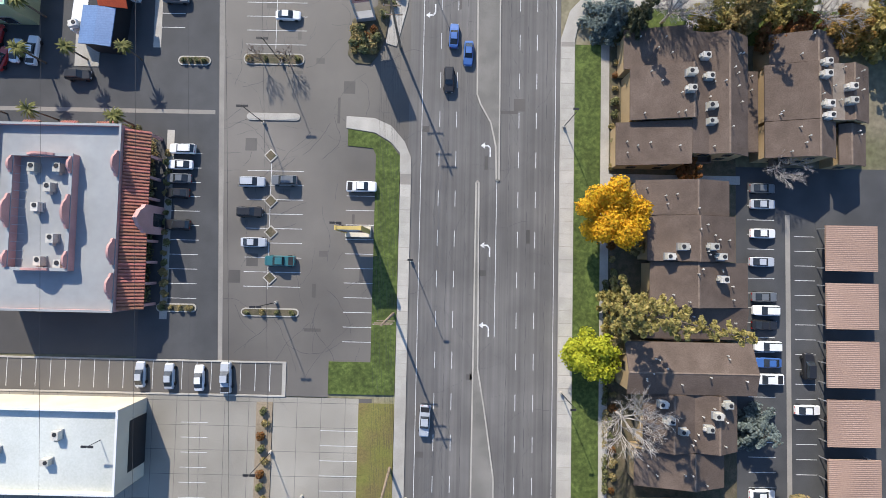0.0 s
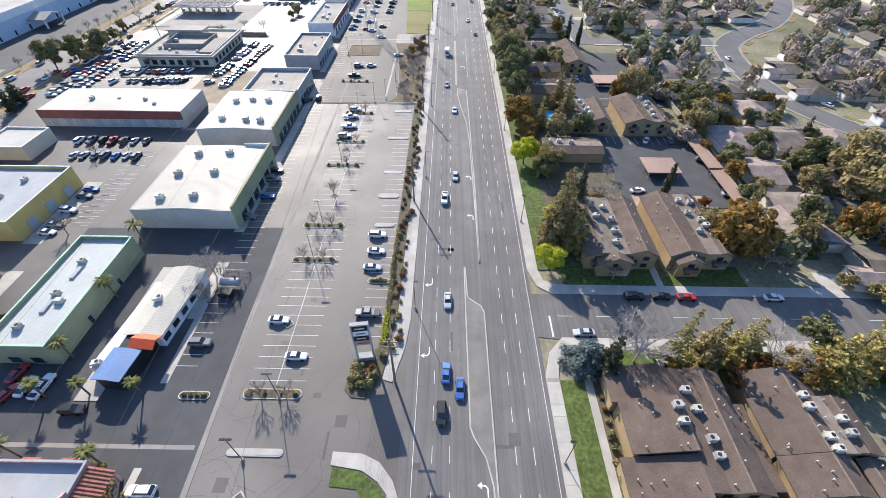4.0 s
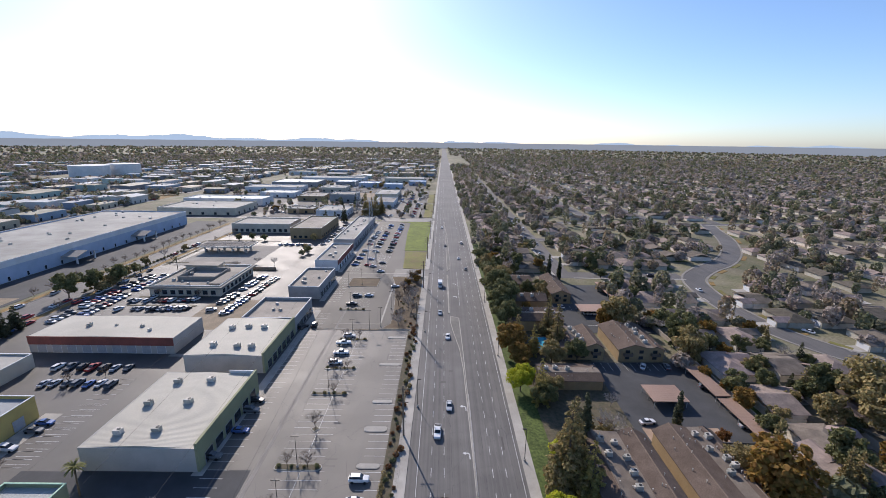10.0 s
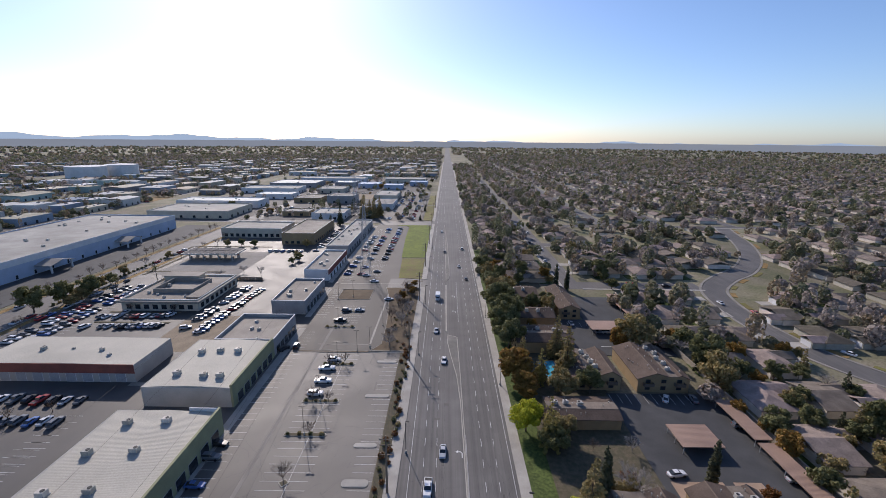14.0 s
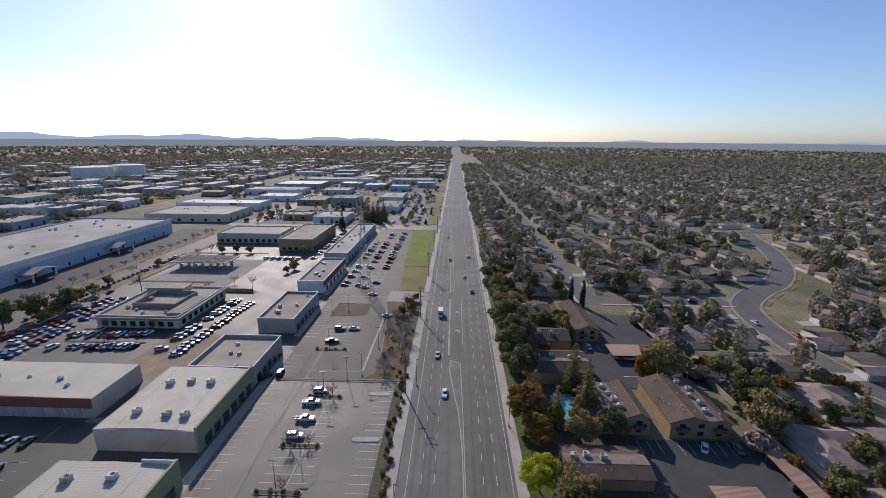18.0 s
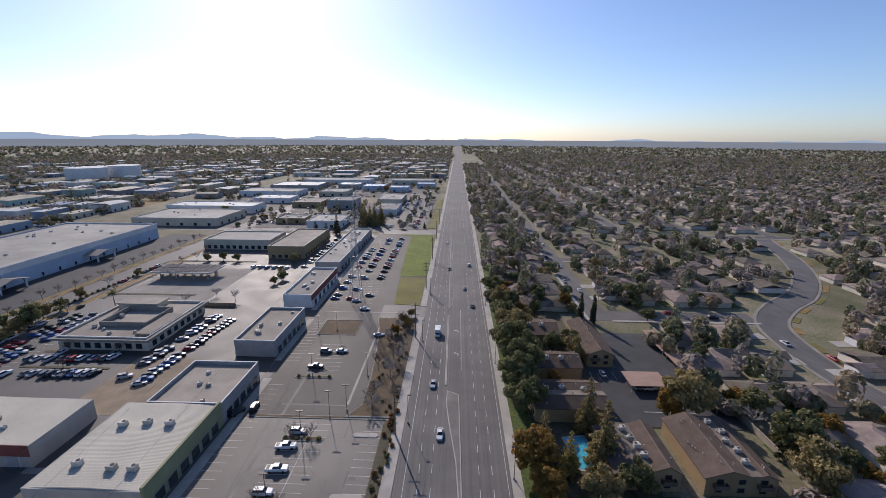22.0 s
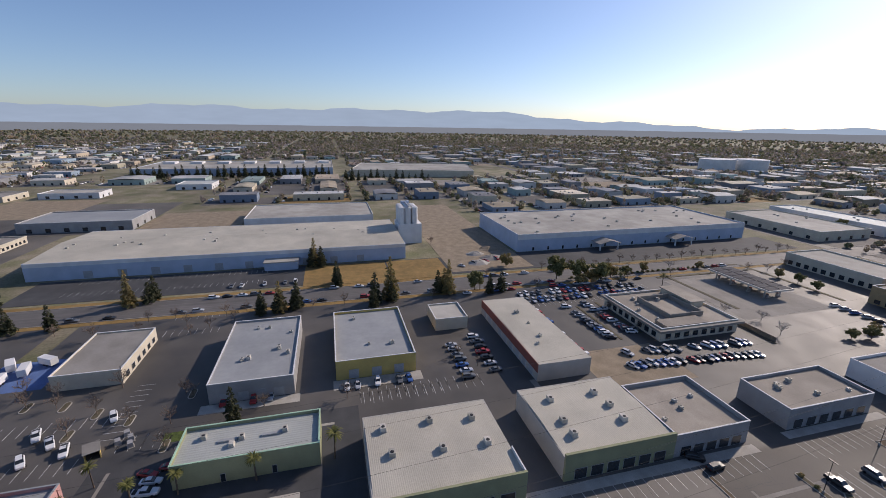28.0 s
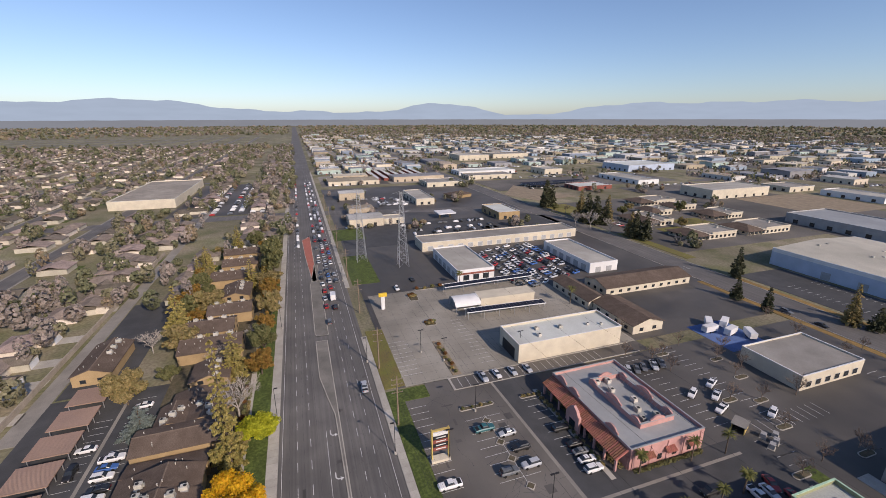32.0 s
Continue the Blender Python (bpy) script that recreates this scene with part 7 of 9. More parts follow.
for i in range(10):
    a0, a1 = math.pi * i / 10, math.pi * (i + 1) / 10
    arch.quad((8.3, -5 * math.cos(a0), 2.6 + 2.6 * math.sin(a0)), (20, -5 * math.cos(a0), 2.6 + 2.6 * math.sin(a0)), (20, -5 * math.cos(a1), 2.6 + 2.6 * math.sin(a1)), (8.3, -5 * math.cos(a1), 2.6 + 2.6 * math.sin(a1)))
    arch.quad((8.3, -4.8 * math.cos(a1), 2.6 + 2.4 * math.sin(a1)), (20, -4.8 * math.cos(a1), 2.6 + 2.4 * math.sin(a1)), (20, -4.8 * math.cos(a0), 2.6 + 2.4 * math.sin(a0)), (8.3, -4.8 * math.cos(a0), 2.6 + 2.4 * math.sin(a0)))
part("arched_roof", arch, M_wwall, t, "white arched roof")
for sx in (9, 19.5):
    for sy in (-4.8, 4.8):
        part("post", Build().box(sx - 0.15, sy - 0.15, 0, sx + 0.15, sy + 0.15, 2.7), M_steel, t)
for x0, y0, x1, y1 in ((-37.2, -63, -32.2, -58.4), (-37, -94, -32.6, -84), (-60, -98, -38, -95.4)):
    island("planter_island", x0, y0, x1, y1, M_bark, "kerbed bed with dark shrubs on a forecourt")
    for i in range(6):
        plant(("shrub", "shrub2", "shrub3")[i % 3], x0 + 1 + (x1 - x0 - 2) * i / 5, (y0 + y1) / 2 + 0.6 * math.sin(i * 2), rnd.uniform(1.2, 1.9), 0.15)
plant("palm", -60.5, -94, 1.1)
plant("palm2", -100, -58, 0.9)
SG3 = thing("pylon_sign", -19.2, -80, 0, 0, "white station pylon sign with a yellow top", "sign")
part("pillar", Build().box(-0.8, -0.5, -0.1, 0.8, 0.5, 6.0), M_wwall, SG3)
part("sign_panel", Build().box(-1.8, -0.45, 6.0, 1.8, 0.45, 7.6), M_yellow, SG3)
# blue-coated equipment yard
sheet("blue_yard", rect(-150, -24, -131, -4), 0.02, mat("blue_coated_floor", (0.10, 0.17, 0.36), (0.08, 0.13, 0.28), rough=0.7, scale=0.3), "blue coated equipment yard", "yard")
for i, (x, y) in enumerate(((-136, -18), (-142, -14), (-146, -20), (-140, -22), (-147, -10))):
    t = thing("equipment_trailer", x, y, 0, 15 * i, "white boxy equipment trailer on wheels", "trailer", "equipment trailers")
    part("box", Build().box(-3, -1.2, 0.7, 3, 1.2, 3.0), M_wwall, t)
    for sx in (-0.6, 0.6):
        for sy in (-1.1, 1.1):
            part("wheel", Build().tube((sx, sy - 0.12, 0.36), (sx, sy + 0.12, 0.36), 0.36, 0.36, 10), M_black, t)
# shopping mall and storage units further south
flat_building("mall_building", "wide tan shopping hall with a flat roof", 122, -500, 176, -362, 7.5, M_stucco, M_tflat, 0.8, category="mall")
sheet("mall_parking", rect(36, -500, 120, -308), 0.0, M_asphalt, "wide dark asphalt car park of a shopping hall", "parking lot")
for i in range(7):
    flat_building("storage_unit_row", "long white-roofed storage unit row with red doors", -92 - i * 11.5, -640, -85.5 - i * 11.5, -470, 3.2, M_red, M_brightflat, 0.1, sides="", category="storage building")
MALLCARS = [(lx, -205 - 8.5 * i + lx, 0) for lx in (0.6, 4.0, -2.4, 15) for i in range(34) if hash2(lx, i) < 0.75] + [(xx, -312 - 2.8 * i, 1) for xx in (44, 52, 62, 70, 84, 92) for i in range(66) if hash2(xx, i) < 0.6]
sheet("cross_street", [(-6.9, -299), (-6.9, -282), (-64, -271.5), (-100, -264.5), (-140, -254), (-172, -238), (-182, -222), (-199, -222), (-194, -248), (-150, -271), (-100, -281), (-64, -287.5)], 0.016, M_road, "grey asphalt cross street bending towards an industrial street", "road")
sheet("cross_street", rect(21.9, -304, 700, -287), 0.016, M_road, "grey asphalt cross street", "road")
sheet("grass_strip", rect(-30, -226, -9, -196), 0.05, M_grass, "green lawn corner by the crossing", "lawn")
sheet("grass_strip", rect(-24, -160, -10, -112), 0.05, M_grass, "green lawn under lattice towers", "lawn")
sheet("alley", rect(86, -330, 91, -30), 0.03, M_concd, "pale concrete service alley behind apartments", "alley")
sheet("apartment_parking", rect(68, -120, 85.5, -49), 0.004, M_seal, "dark asphalt parking court between apartments", "parking lot")

# planting and pads in the yards
for x0, y0, x1, y1, m_, lab in ((-180.6, -60, -177.4, 400, M_dry, "dry grass strip along an industrial street"), (-203.2, -60, -199.4, 400, M_dry, "dry grass strip along an industrial street"), (-237, 70, -203.5, 116, M_dry, "dry brown lawn in front of a warehouse"),
                                (-237, 117, -203.5, 150, M_dry, "dry brown lawn in front of a warehouse"), (-420, 152, -209, 203, M_soil, "bare soil yard between warehouses"), (-94, 44, -93, 84, M_conc, "concrete walk beside a building"), (-110.2, 46, -106, 74, M_conc, "concrete apron by roller doors"), (-114.2, 84, -109, 113, M_conc, "concrete apron by roller doors"),
                                (-100, 147, -88, 149, M_concd, "concrete drain strip"), (-112, 170, -88, 204, M_soil, "worn earth lot beside shops"), (-58.6, 90, -55.8, 192, M_conc, "pale concrete walk along shop fronts"), (-60.2, 204, -57.6, 242, M_conc, "pale concrete walk along shop fronts"), (-62.6, 252, -60, 414, M_conc, "pale concrete walk along shop fronts"),
                                (-53, -8, -51.6, 28, M_conc, "pale concrete walk beside a restaurant"), (-170, 262, -120, 316, M_concd, "worn concrete fuel station forecourt"), (-56.5, 44, -55, 75, M_conc, "pale concrete walk beside a diner"), (-51, 226.3, -34.7, 240.8, M_mulch, "square of brown mulch in a car park"), (-100, 40, -96, 46, M_grass, "small green grass patch")):
    sheet("yard_patch", rect(x0, y0, x1, y1), 0.03, m_, lab, "yard patch")
kb = Build()
for x_ in (-199.2, -181.0):
    kb.box(x_ - 0.15, -400, 0, x_ + 0.15, 600, 0.16)
solid("street_kerb", kb, M_conc, "pale concrete kerbs along an industrial street", "kerb", "structure")
gp = random.Random(5)
for x, y, r_, m_ in ((-222, 172, 5, M_conc), (-230, 184, 6, M_concd), (-240, 176, 4.5, M_conc), (-250, 190, 6, M_soil)):
    b_ = Build()
    ring_ = [[(x + r_ * f * math.cos(a_ * 0.524) * gp.uniform(0.8, 1.15), y + r_ * f * 1.5 * math.sin(a_ * 0.524) * gp.uniform(0.8, 1.15), h_ * gp.uniform(0.85, 1.1)) for a_ in range(12)] for f, h_ in ((1.0, -0.05), (0.7, 0.9), (0.35, 1.7), (0.05, 2.0))]
    for q_ in ring_:
        b_.v += q_
    b_.f += [(k_ * 12 + i, k_ * 12 + (i + 1) % 12, k_ * 12 + 12 + (i + 1) % 12, k_ * 12 + 12 + i) for k_ in range(3) for i in range(12)] + [tuple(range(36, 48))]
    solid("rubble_pile", b_, m_, "low pile of rubble on bare soil", "rubble pile", "", "rubble piles")
for x0, y0, x1, y1, e_ in ((-277, -138, -236, -116, 15), (-263, -188, -235, -157, 15), (-328, -138, -286, -114, 14), (-333, -245, -291, -222, 16), (-338, -181, -306, -158, 16), (-292, -206, -270, -186, 10), (-330, -214, -304, -196, 10)):
    t = thing("office_hall", (x0 + x1) / 2, (y0 + y1) / 2, 0, 0, "low tan office hall with parapets and a brown shingle end roof", "hall", "office halls")
    w, d = x1 - x0, y1 - y0
    a_, b_ = w / 2, d / 2
    part("wall", Build().box(-a_, -b_, -0.1, a_ - e_, b_, 4.0).box(a_ - e_ + 0.01, -b_ + 1.2, -0.1, a_ - 1.2, b_ - 1.2, 3.0), M_stucco, t)
    part("parapet", Build().box(-a_ - 0.2, b_ - 0.5, 4.01, a_ - e_ - 3, b_ + 0.2, 5.0).box(-a_ - 0.2, -b_ - 0.2, 4.01, a_ - e_ - 3, -b_ + 0.5, 5.0).box(-a_ - 0.2, -b_ + 0.51, 4.01, -a_ + 0.5, b_ - 0.51, 5.0), M_stucco, t)
    part("flat_roof", Build().box(-a_ + 0.51, -b_ + 0.51, 4.0, a_ - e_ - 3, b_ - 0.51, 4.2), M_gflat, t)
    part("roof", Build().hip(a_ - e_ - 2.9, -b_, a_, b_, 3.1, 3.0, 0.6), M_brown, t, "dark brown shingle roof")
    windows(t, "n", w, d, 0.8, 2.8, max(3, int(w / 4)), 2.2, "window", 1.0, pane=False)
    windows(t, "e", w - 2.4, d, 0.8, 2.4, max(2, int(d / 5)), 2.0, "window", 2.0, pane=False)
    unit(x0 + 6, (y0 + y1) / 2, 4.2, 0, 1.0)
sheet("office_yard", rect(-345, -260, -204, -100), 0.012, M_yard, "grey asphalt yard round office halls", "yard")
for q_ in (rect(-211, -150, -203.4, -90), rect(-232, -256, -206, -206), rect(-300, -170, -270, -150), rect(-262, -152, -240, -142), rect(-232, -192, -214, -180)):
    sheet("lawn", q_, 0.06, M_drygreen, "half-dry lawn between office halls", "lawn")
for kind, x, y, s_ in (("pine2", -211, -257, 1.5), ("pine", -213, -250, 1.6), ("green", -205, -233, 0.8), ("bare", -208, -220, 1.5), ("pine2", -212, -205, 1.5), ("pine", -216, -198, 1.3), ("pine2", -219, -180, 1.4), ("bare", -204, -190, 1.7), ("bare", -200, -182, 1.6), ("pine", -206, -135, 1.35), ("pine2", -208, -142, 1.2), ("olive", -262, -148, 0.8), ("bare", -285, -150, 1.5), ("bare", -292, -158, 1.4), ("green", -250, -198, 0.9), ("olive", -272, -215, 0.8),
                      ("green2", -300, -186, 0.8), ("pine", -205, -60, 1.05), ("pine2", -195, -4, 0.95), ("pine", -198, 3, 0.95), ("pine2", -237, 75, 1.0), ("pine", -206, 87, 0.9), ("pine2", -179, 112, 1.15), ("pine", -181, 136, 1.1), ("pine2", -179, 141, 1.0), ("pine", -177, 54, 0.95), ("pine2", -175, 62, 1.0), ("pine", -177, 69, 0.9), ("pine", -170, 103, 0.8), ("bare", -202, 147, 1.1), ("bare", -197, 168, 1.0), ("olive", -212, 186, 0.8), ("bare", -269, 153, 1.0)):
    plant(kind, x, y, s_)
row(-222, -150, -222, -176, 9, 0, 0.8)
yl = Build()
for x0, y0, x1, y1, ax in ((-112, -14, -90, 26, "y"), (-126, 24, -100, 30, "x"), (-108, 92, -101, 132, "y"), (-168, 176, -154, 248, "y"), (-100, 30, -96, 40, "y"), (-180, 20, -160, 40, "y"), (-190, -80, -160, -40, "x"), (-236, -40, -214, 50, "y")):
    u_ = y0 if ax == "y" else x0
    while u_ < (y1 if ax == "y" else x1):
        if ax == "y":
            yl.box(x0, u_ - 0.05, 0, x0 + 5, u_ + 0.05, 0.012)
            yl.box(x1 - 5, u_ - 0.05, 0, x1, u_ + 0.05, 0.012)
        else:
            yl.box(u_ - 0.05, y0, 0, u_ + 0.05, y0 + 5, 0.012)
        u_ += 2.8
solid("yard_stall_lines", yl, M_white, "worn white stall lines in workshop yards", "stall marking", "stuff")
for x, y in ((-113.3, 18.5), (-104.7, 15.4), (-108, 28.6), (-121, -2.4), (-105.6, -11), (-94.8, 41.3), (-117.4, 42), (-128, -6), (-116, -14), (-164, 36), (-166, 10), (-170, -20), (-104, 40), (-118, 40)):
    plant("bare", x, y, rnd.uniform(0.8, 1.1))
for x, y, r_ in ((-92, 14, 20), (-96, 9, 30), (-100, 4, 25), (-104, 20, 25), (-90, 6, 30)):
    park(rnd.choice(("pickup", "suv")), "white", x - 6, y + 4, r_)

for kind, x, y, s_ in (("olive2", -178, 222, 0.7), ("olive2", -181, 236, 0.75), ("green", -182, 246, 0.7), ("olive", -176, 214, 0.7), ("palm2", -168, 232, 0.9), ("palm2", -160, 252, 0.9), ("bare2", -105, 262, 0.6), ("bare2", -118, 268, 0.6), ("bare2", -128, 258, 0.55), ("green", -96, 288, 0.55), ("green", -94, 296, 0.6), ("olive", -98, 304, 0.5),
                      ("bare", -134, 195.6, 1.0), ("bare", -142, 207, 1.0), ("bare", -122, 207, 1.0), ("olive", -186, 262, 0.6), ("bare2", -186, 280, 0.6), ("olive", -184, 300, 0.6), ("green", -140, 332, 0.6), ("green", -150, 333, 0.55), ("olive", -160, 332, 0.6), ("bare2", -170, 336, 0.6), ("pine", -112, 410, 0.9), ("pine", -104, 414, 1.0), ("pine", -96, 418, 1.1), ("olive2", -100, 330, 0.6)):
    plant(kind, x, y, s_)
for i in range(30):
    plant(("shrub", "shrub2")[i % 2], -185.2, 214 + i * 3.6, 1.3, 0.1)
fn_ = thing("yard_fence", -113, 254.6, 0, 0, "brown board fence behind a fuel station yard", "fence")
for i in range(12):
    part("board", Build().box(-12 + i * 2, -0.05, 0, -10.1 + i * 2, 0.05, 1.9), M_wood, fn_)
row(-184, 282, -184, 330, 9, 90, 0.6)
row(-126, 318, -100, 318, 7, 70, 0.7)
row(-90, 310, -90, 400, 18, 0, 0.6)
for q in (("suv", "white", -78.5, 270, 90), ("sedan", "silver", 71, 300, 90), ("sedan", "white", 75.5, 330, 90), ("suv", "black", 70.6, 352, 90), ("sedan", "white", 75.6, 285, 90), ("sedan", "red", 152, 214, 90), ("sedan", "white", 160, 174, 120), ("suv", "grey", 180, 142, 130), ("sedan", "white", 70.4, 410, 90), ("suv", "white", 75.4, 388, 90), ("sedan", "red", 110, 255.5, 0), ("suv", "black", 128, 250.6, 0), ("sedan", "silver", 143, 226, 90)):
    park(*q, 0.02, False)

# ---- poles, wires, lamps, signs ----
def lamp_post(x, y, H=9.0, rz=0, arms=2, label="dark steel car park lamp post with twin heads"):
    t = thing("lamp_post", x, y, 0, rz, label, "lamp post", "lamp posts")
    part("base", Build().tube((0, 0, -0.1), (0, 0, 0.75), 0.3, 0.3, 8), M_conc, t)
    part("pole", Build().tube((0, 0, 0.7), (0, 0, H), 0.09, 0.06, 6), M_black, t)
    for s in ((-1, 1) if arms == 2 else (1,)):
        part("lamp_head", Build().box(s * 0.1 if s > 0 else -1.0, -0.18, H - 0.12, 1.0 if s > 0 else -0.1, 0.18, H + 0.06), M_black, t)
    return t


LP = lamp_post(-34.5, 29.6)
for x, y in ((-31.5, 41.4), (-31.0, -4.4), (-33.5, 79.5), (-34, 93.1), (-34.4, 124.4), (-34.5, 139.9), (-34.6, 162.2), (-25.2, 175), (-42, 193.4), (-29.5, 171.7), (-23, 195), (-50, 225.6), (-43.5, 230), (-18, 10), (-25, -40), (-31, -32), (-58, -28)):
    copy_thing(LP, pose(x, y, 0, 0, 0, 0))
SL = lamp_post(-6.0, 64, 9.5, 0, 1, "grey street lamp with a single arm over the boulevard")
for y in (-40, 4, 118, 170, 222, 275, 330, -120, -190):
    copy_thing(SL, pose(-5.8, y, 0, 0, 0, 0))
for y in (30, 96, 150, 205, 262, -20, -75):
    copy_thing(SL, pose(22.6, y, 0, 0, 0, 180))

POLES = [-300, -240, -180, -125, -80, -34.5, -6.0, 45, 105, 165, 225, 285, 345, 405, 465, 525]


def power_pole(y):
    t = thing("power_pole", -8.9, y, 0, 0, "tall wooden power pole with crossarms and insulators", "power pole", "power poles")
    part("pole", Build().tube((0, 0, -0.2), (0, 0, 15.5), 0.28, 0.17, 8), M_wood, t)
    for z in (14.5, 13.0, 10.5):
        part("crossarm", Build().box(-1.5, -0.08, z - 0.08, 1.5, 0.08, z + 0.08), M_wood, t)
        for sx in (-1.35, 1.35):
            part("insulator", Build().tube((sx, 0, z + 0.08), (sx, 0, z + 0.34), 0.07, 0.05, 6), M_steel, t)
    return t


pp = power_pole(POLES[0])
for y in POLES[1:]:
    copy_thing(pp, pose(-8.9, y, 0))
for z in (14.85, 13.35, 10.85):
    for sx in (-1.35, -0.55, 0.55, 1.35):
        pts = [Vector((-8.9 + sx, a + (b - a) * f, z - 1.1 * 4 * f * (1 - f))) for a, b in zip(POLES, POLES[1:]) for f in (0, 0.25, 0.5, 0.75)]
        w = Build().rope(pts + [Vector((-8.9 + sx, POLES[-1], z))], 0.013)
        solid("power_line", w, M_wire, "thin dark power line between wooden poles", "cable", "", "power lines")


def lattice_tower(x, y, H=42, B=4.6):
    t = thing("transmission_tower", x, y, 0, 0, "tall galvanised lattice transmission tower", "power tower", "transmission towers")
    f = lambda z: B * (1 - z / H) * 0.5 * 1.0 + 0.55
    for sx in (-1, 1):
        for sy in (-1, 1):
            part("leg", Build().tube((sx * (B / 2 + 0.55), sy * (B / 2 + 0.55), -0.2), (sx * 0.55, sy * 0.55, H), 0.13, 0.08, 5), M_steel, t)
    br = Build()
    N = 12
    for i in range(N):
        z0, z1 = H * (i / N) ** 0.85, H * ((i + 1) / N) ** 0.85
        a, b = f(z0), f(z1)
        c0 = [(-a, -a), (a, -a), (a, a), (-a, a)]
        c1 = [(-b, -b), (b, -b), (b, b), (-b, b)]
        for j in range(4):
            k = (j + 1) % 4
            br.tube((*c0[j], z0), (*c1[k], z1), 0.06, 0.06, 3, False)
            br.tube((*c0[k], z0), (*c1[j], z1), 0.06, 0.06, 3, False)
            br.tube((*c1[j], z1), (*c1[k], z1), 0.05, 0.05, 3, False)
    part("bracing", br, M_steel, t)
    for z in (H - 1, H - 6, H - 11):
        for s in (-1, 1):
            part("crossarm", Build().tube((s * 0.5, 0, z), (s * 5.2, 0, z + 0.3), 0.12, 0.05, 4).tube((s * 0.5, 0, z + 1.4), (s * 5.2, 0, z + 0.3), 0.08, 0.05, 4), M_steel, t)
    return t


lt = lattice_tower(-20, -149)
TOW = [(-41, -133), (-44, 268), (-92, 470)]
for x, y in TOW:
    copy_thing(lt, pose(x, y, 0))

SG = thing("pylon_sign", -15.9, 9.2, 0, 0, "red and black shopping centre pylon sign in a yellow frame", "sign")
part("base", Build().box(-2.4, -1.0, -0.1, 2.4, 1.0, 0.7), M_stucco, SG)
part("frame", Build().box(-2.3, -0.4, 0.7, -2.0, 0.4, 8.7).box(2.0, -0.4, 0.7, 2.3, 0.4, 8.7).box(-1.99, -0.3, 8.3, 1.99, 0.3, 8.55), M_ywall, SG, "ochre frame")
for i, m_ in enumerate((M_red, M_black, M_red, M_black, M_wwall)):
    part("sign_panel", Build().box(-1.85, -0.35, 3.0 + i * 1.03, 1.85, 0.35, 3.95 + i * 1.03), m_, SG)
    part("lettering_bar", Build().box(-1.3, 0.352, 3.35 + i * 1.03, 1.2, 0.37, 3.6 + i * 1.03).box(-1.3, -0.37, 3.35 + i * 1.03, 1.2, -0.352, 3.6 + i * 1.03), M_white, SG)
SG.scale = (1, 1, 1.05)
SG2 = thing("pylon_sign", -15.6, 50.5, 0, 8, "grey pylon sign with dark and pink panels in a planted corner", "sign")
part("base", Build().box(-2.0, -0.8, -0.1, 2.0, 0.8, 0.9), M_grey, SG2)
part("frame", Build().box(-2.0, -0.5, 0.9, -1.7, 0.5, 8.8).box(1.7, -0.5, 0.9, 2.0, 0.5, 8.8).box(-1.7, -0.45, 8.5, 1.7, 0.45, 8.8), M_grey, SG2)
for i, m_ in enumerate((M_pink, M_black, M_wwall, M_black)):
    part("sign_panel", Build().box(-1.65, -0.3, 3.8 + i * 1.16, 1.65, 0.3, 4.9 + i * 1.16), m_, SG2)
    part("lettering_bar", Build().box(-1.1, -0.32, 4.2 + i * 1.16, 1.0, -0.302, 4.45 + i * 1.16).box(-1.1, 0.302, 4.2 + i * 1.16, 1.0, 0.32, 4.45 + i * 1.16), M_white if i % 2 else M_red, SG2)
for i in range(34):
    plant(rnd.choice(("shrub", "shrub2", "shrub3", "shrub2")), -15.8 + rnd.uniform(-2.4, 2.4), 45.5 + rnd.uniform(-2, 3), rnd.uniform(0.9, 1.7), 0.15)
SG2.scale = (0.9, 0.9, 1.4)
# high wires between the lattice towers
for x0, z0, x1 in ((-25.2, 41.2, -49.2), (-14.8, 41.2, -38.8), (-25.2, 31.2, -49.2), (-14.8, 31.2, -38.8), (-46.2, 36.2, -97), (-35.8, 36.2, -87)):
    w = Build()
    y0, y1 = (-149, 268) if x0 != -46.2 and x0 != -35.8 else (-133, 470)
    w.rope([Vector((x0 + (x1 - x0) * i / 20, y0 + (y1 - y0) * i / 20, z0 - 36 * (i / 20) * (1 - i / 20))) for i in range(21)], 0.02)
    solid("transmission_line", w, M_wire, "thin dark high voltage line between lattice towers", "cable", "", "transmission lines")


# ---- far town ----
M_houseroof = mat("house_roofs", (0.26, 0.215, 0.18), (0.178, 0.148, 0.125), rough=0.95, scale=0.4, fine=4, rand=0.5, spec=0.05)
M_housewall = mat("house_walls", (0.62, 0.56, 0.47), (0.52, 0.47, 0.39), rough=0.9, scale=0.3, rand=0.35)


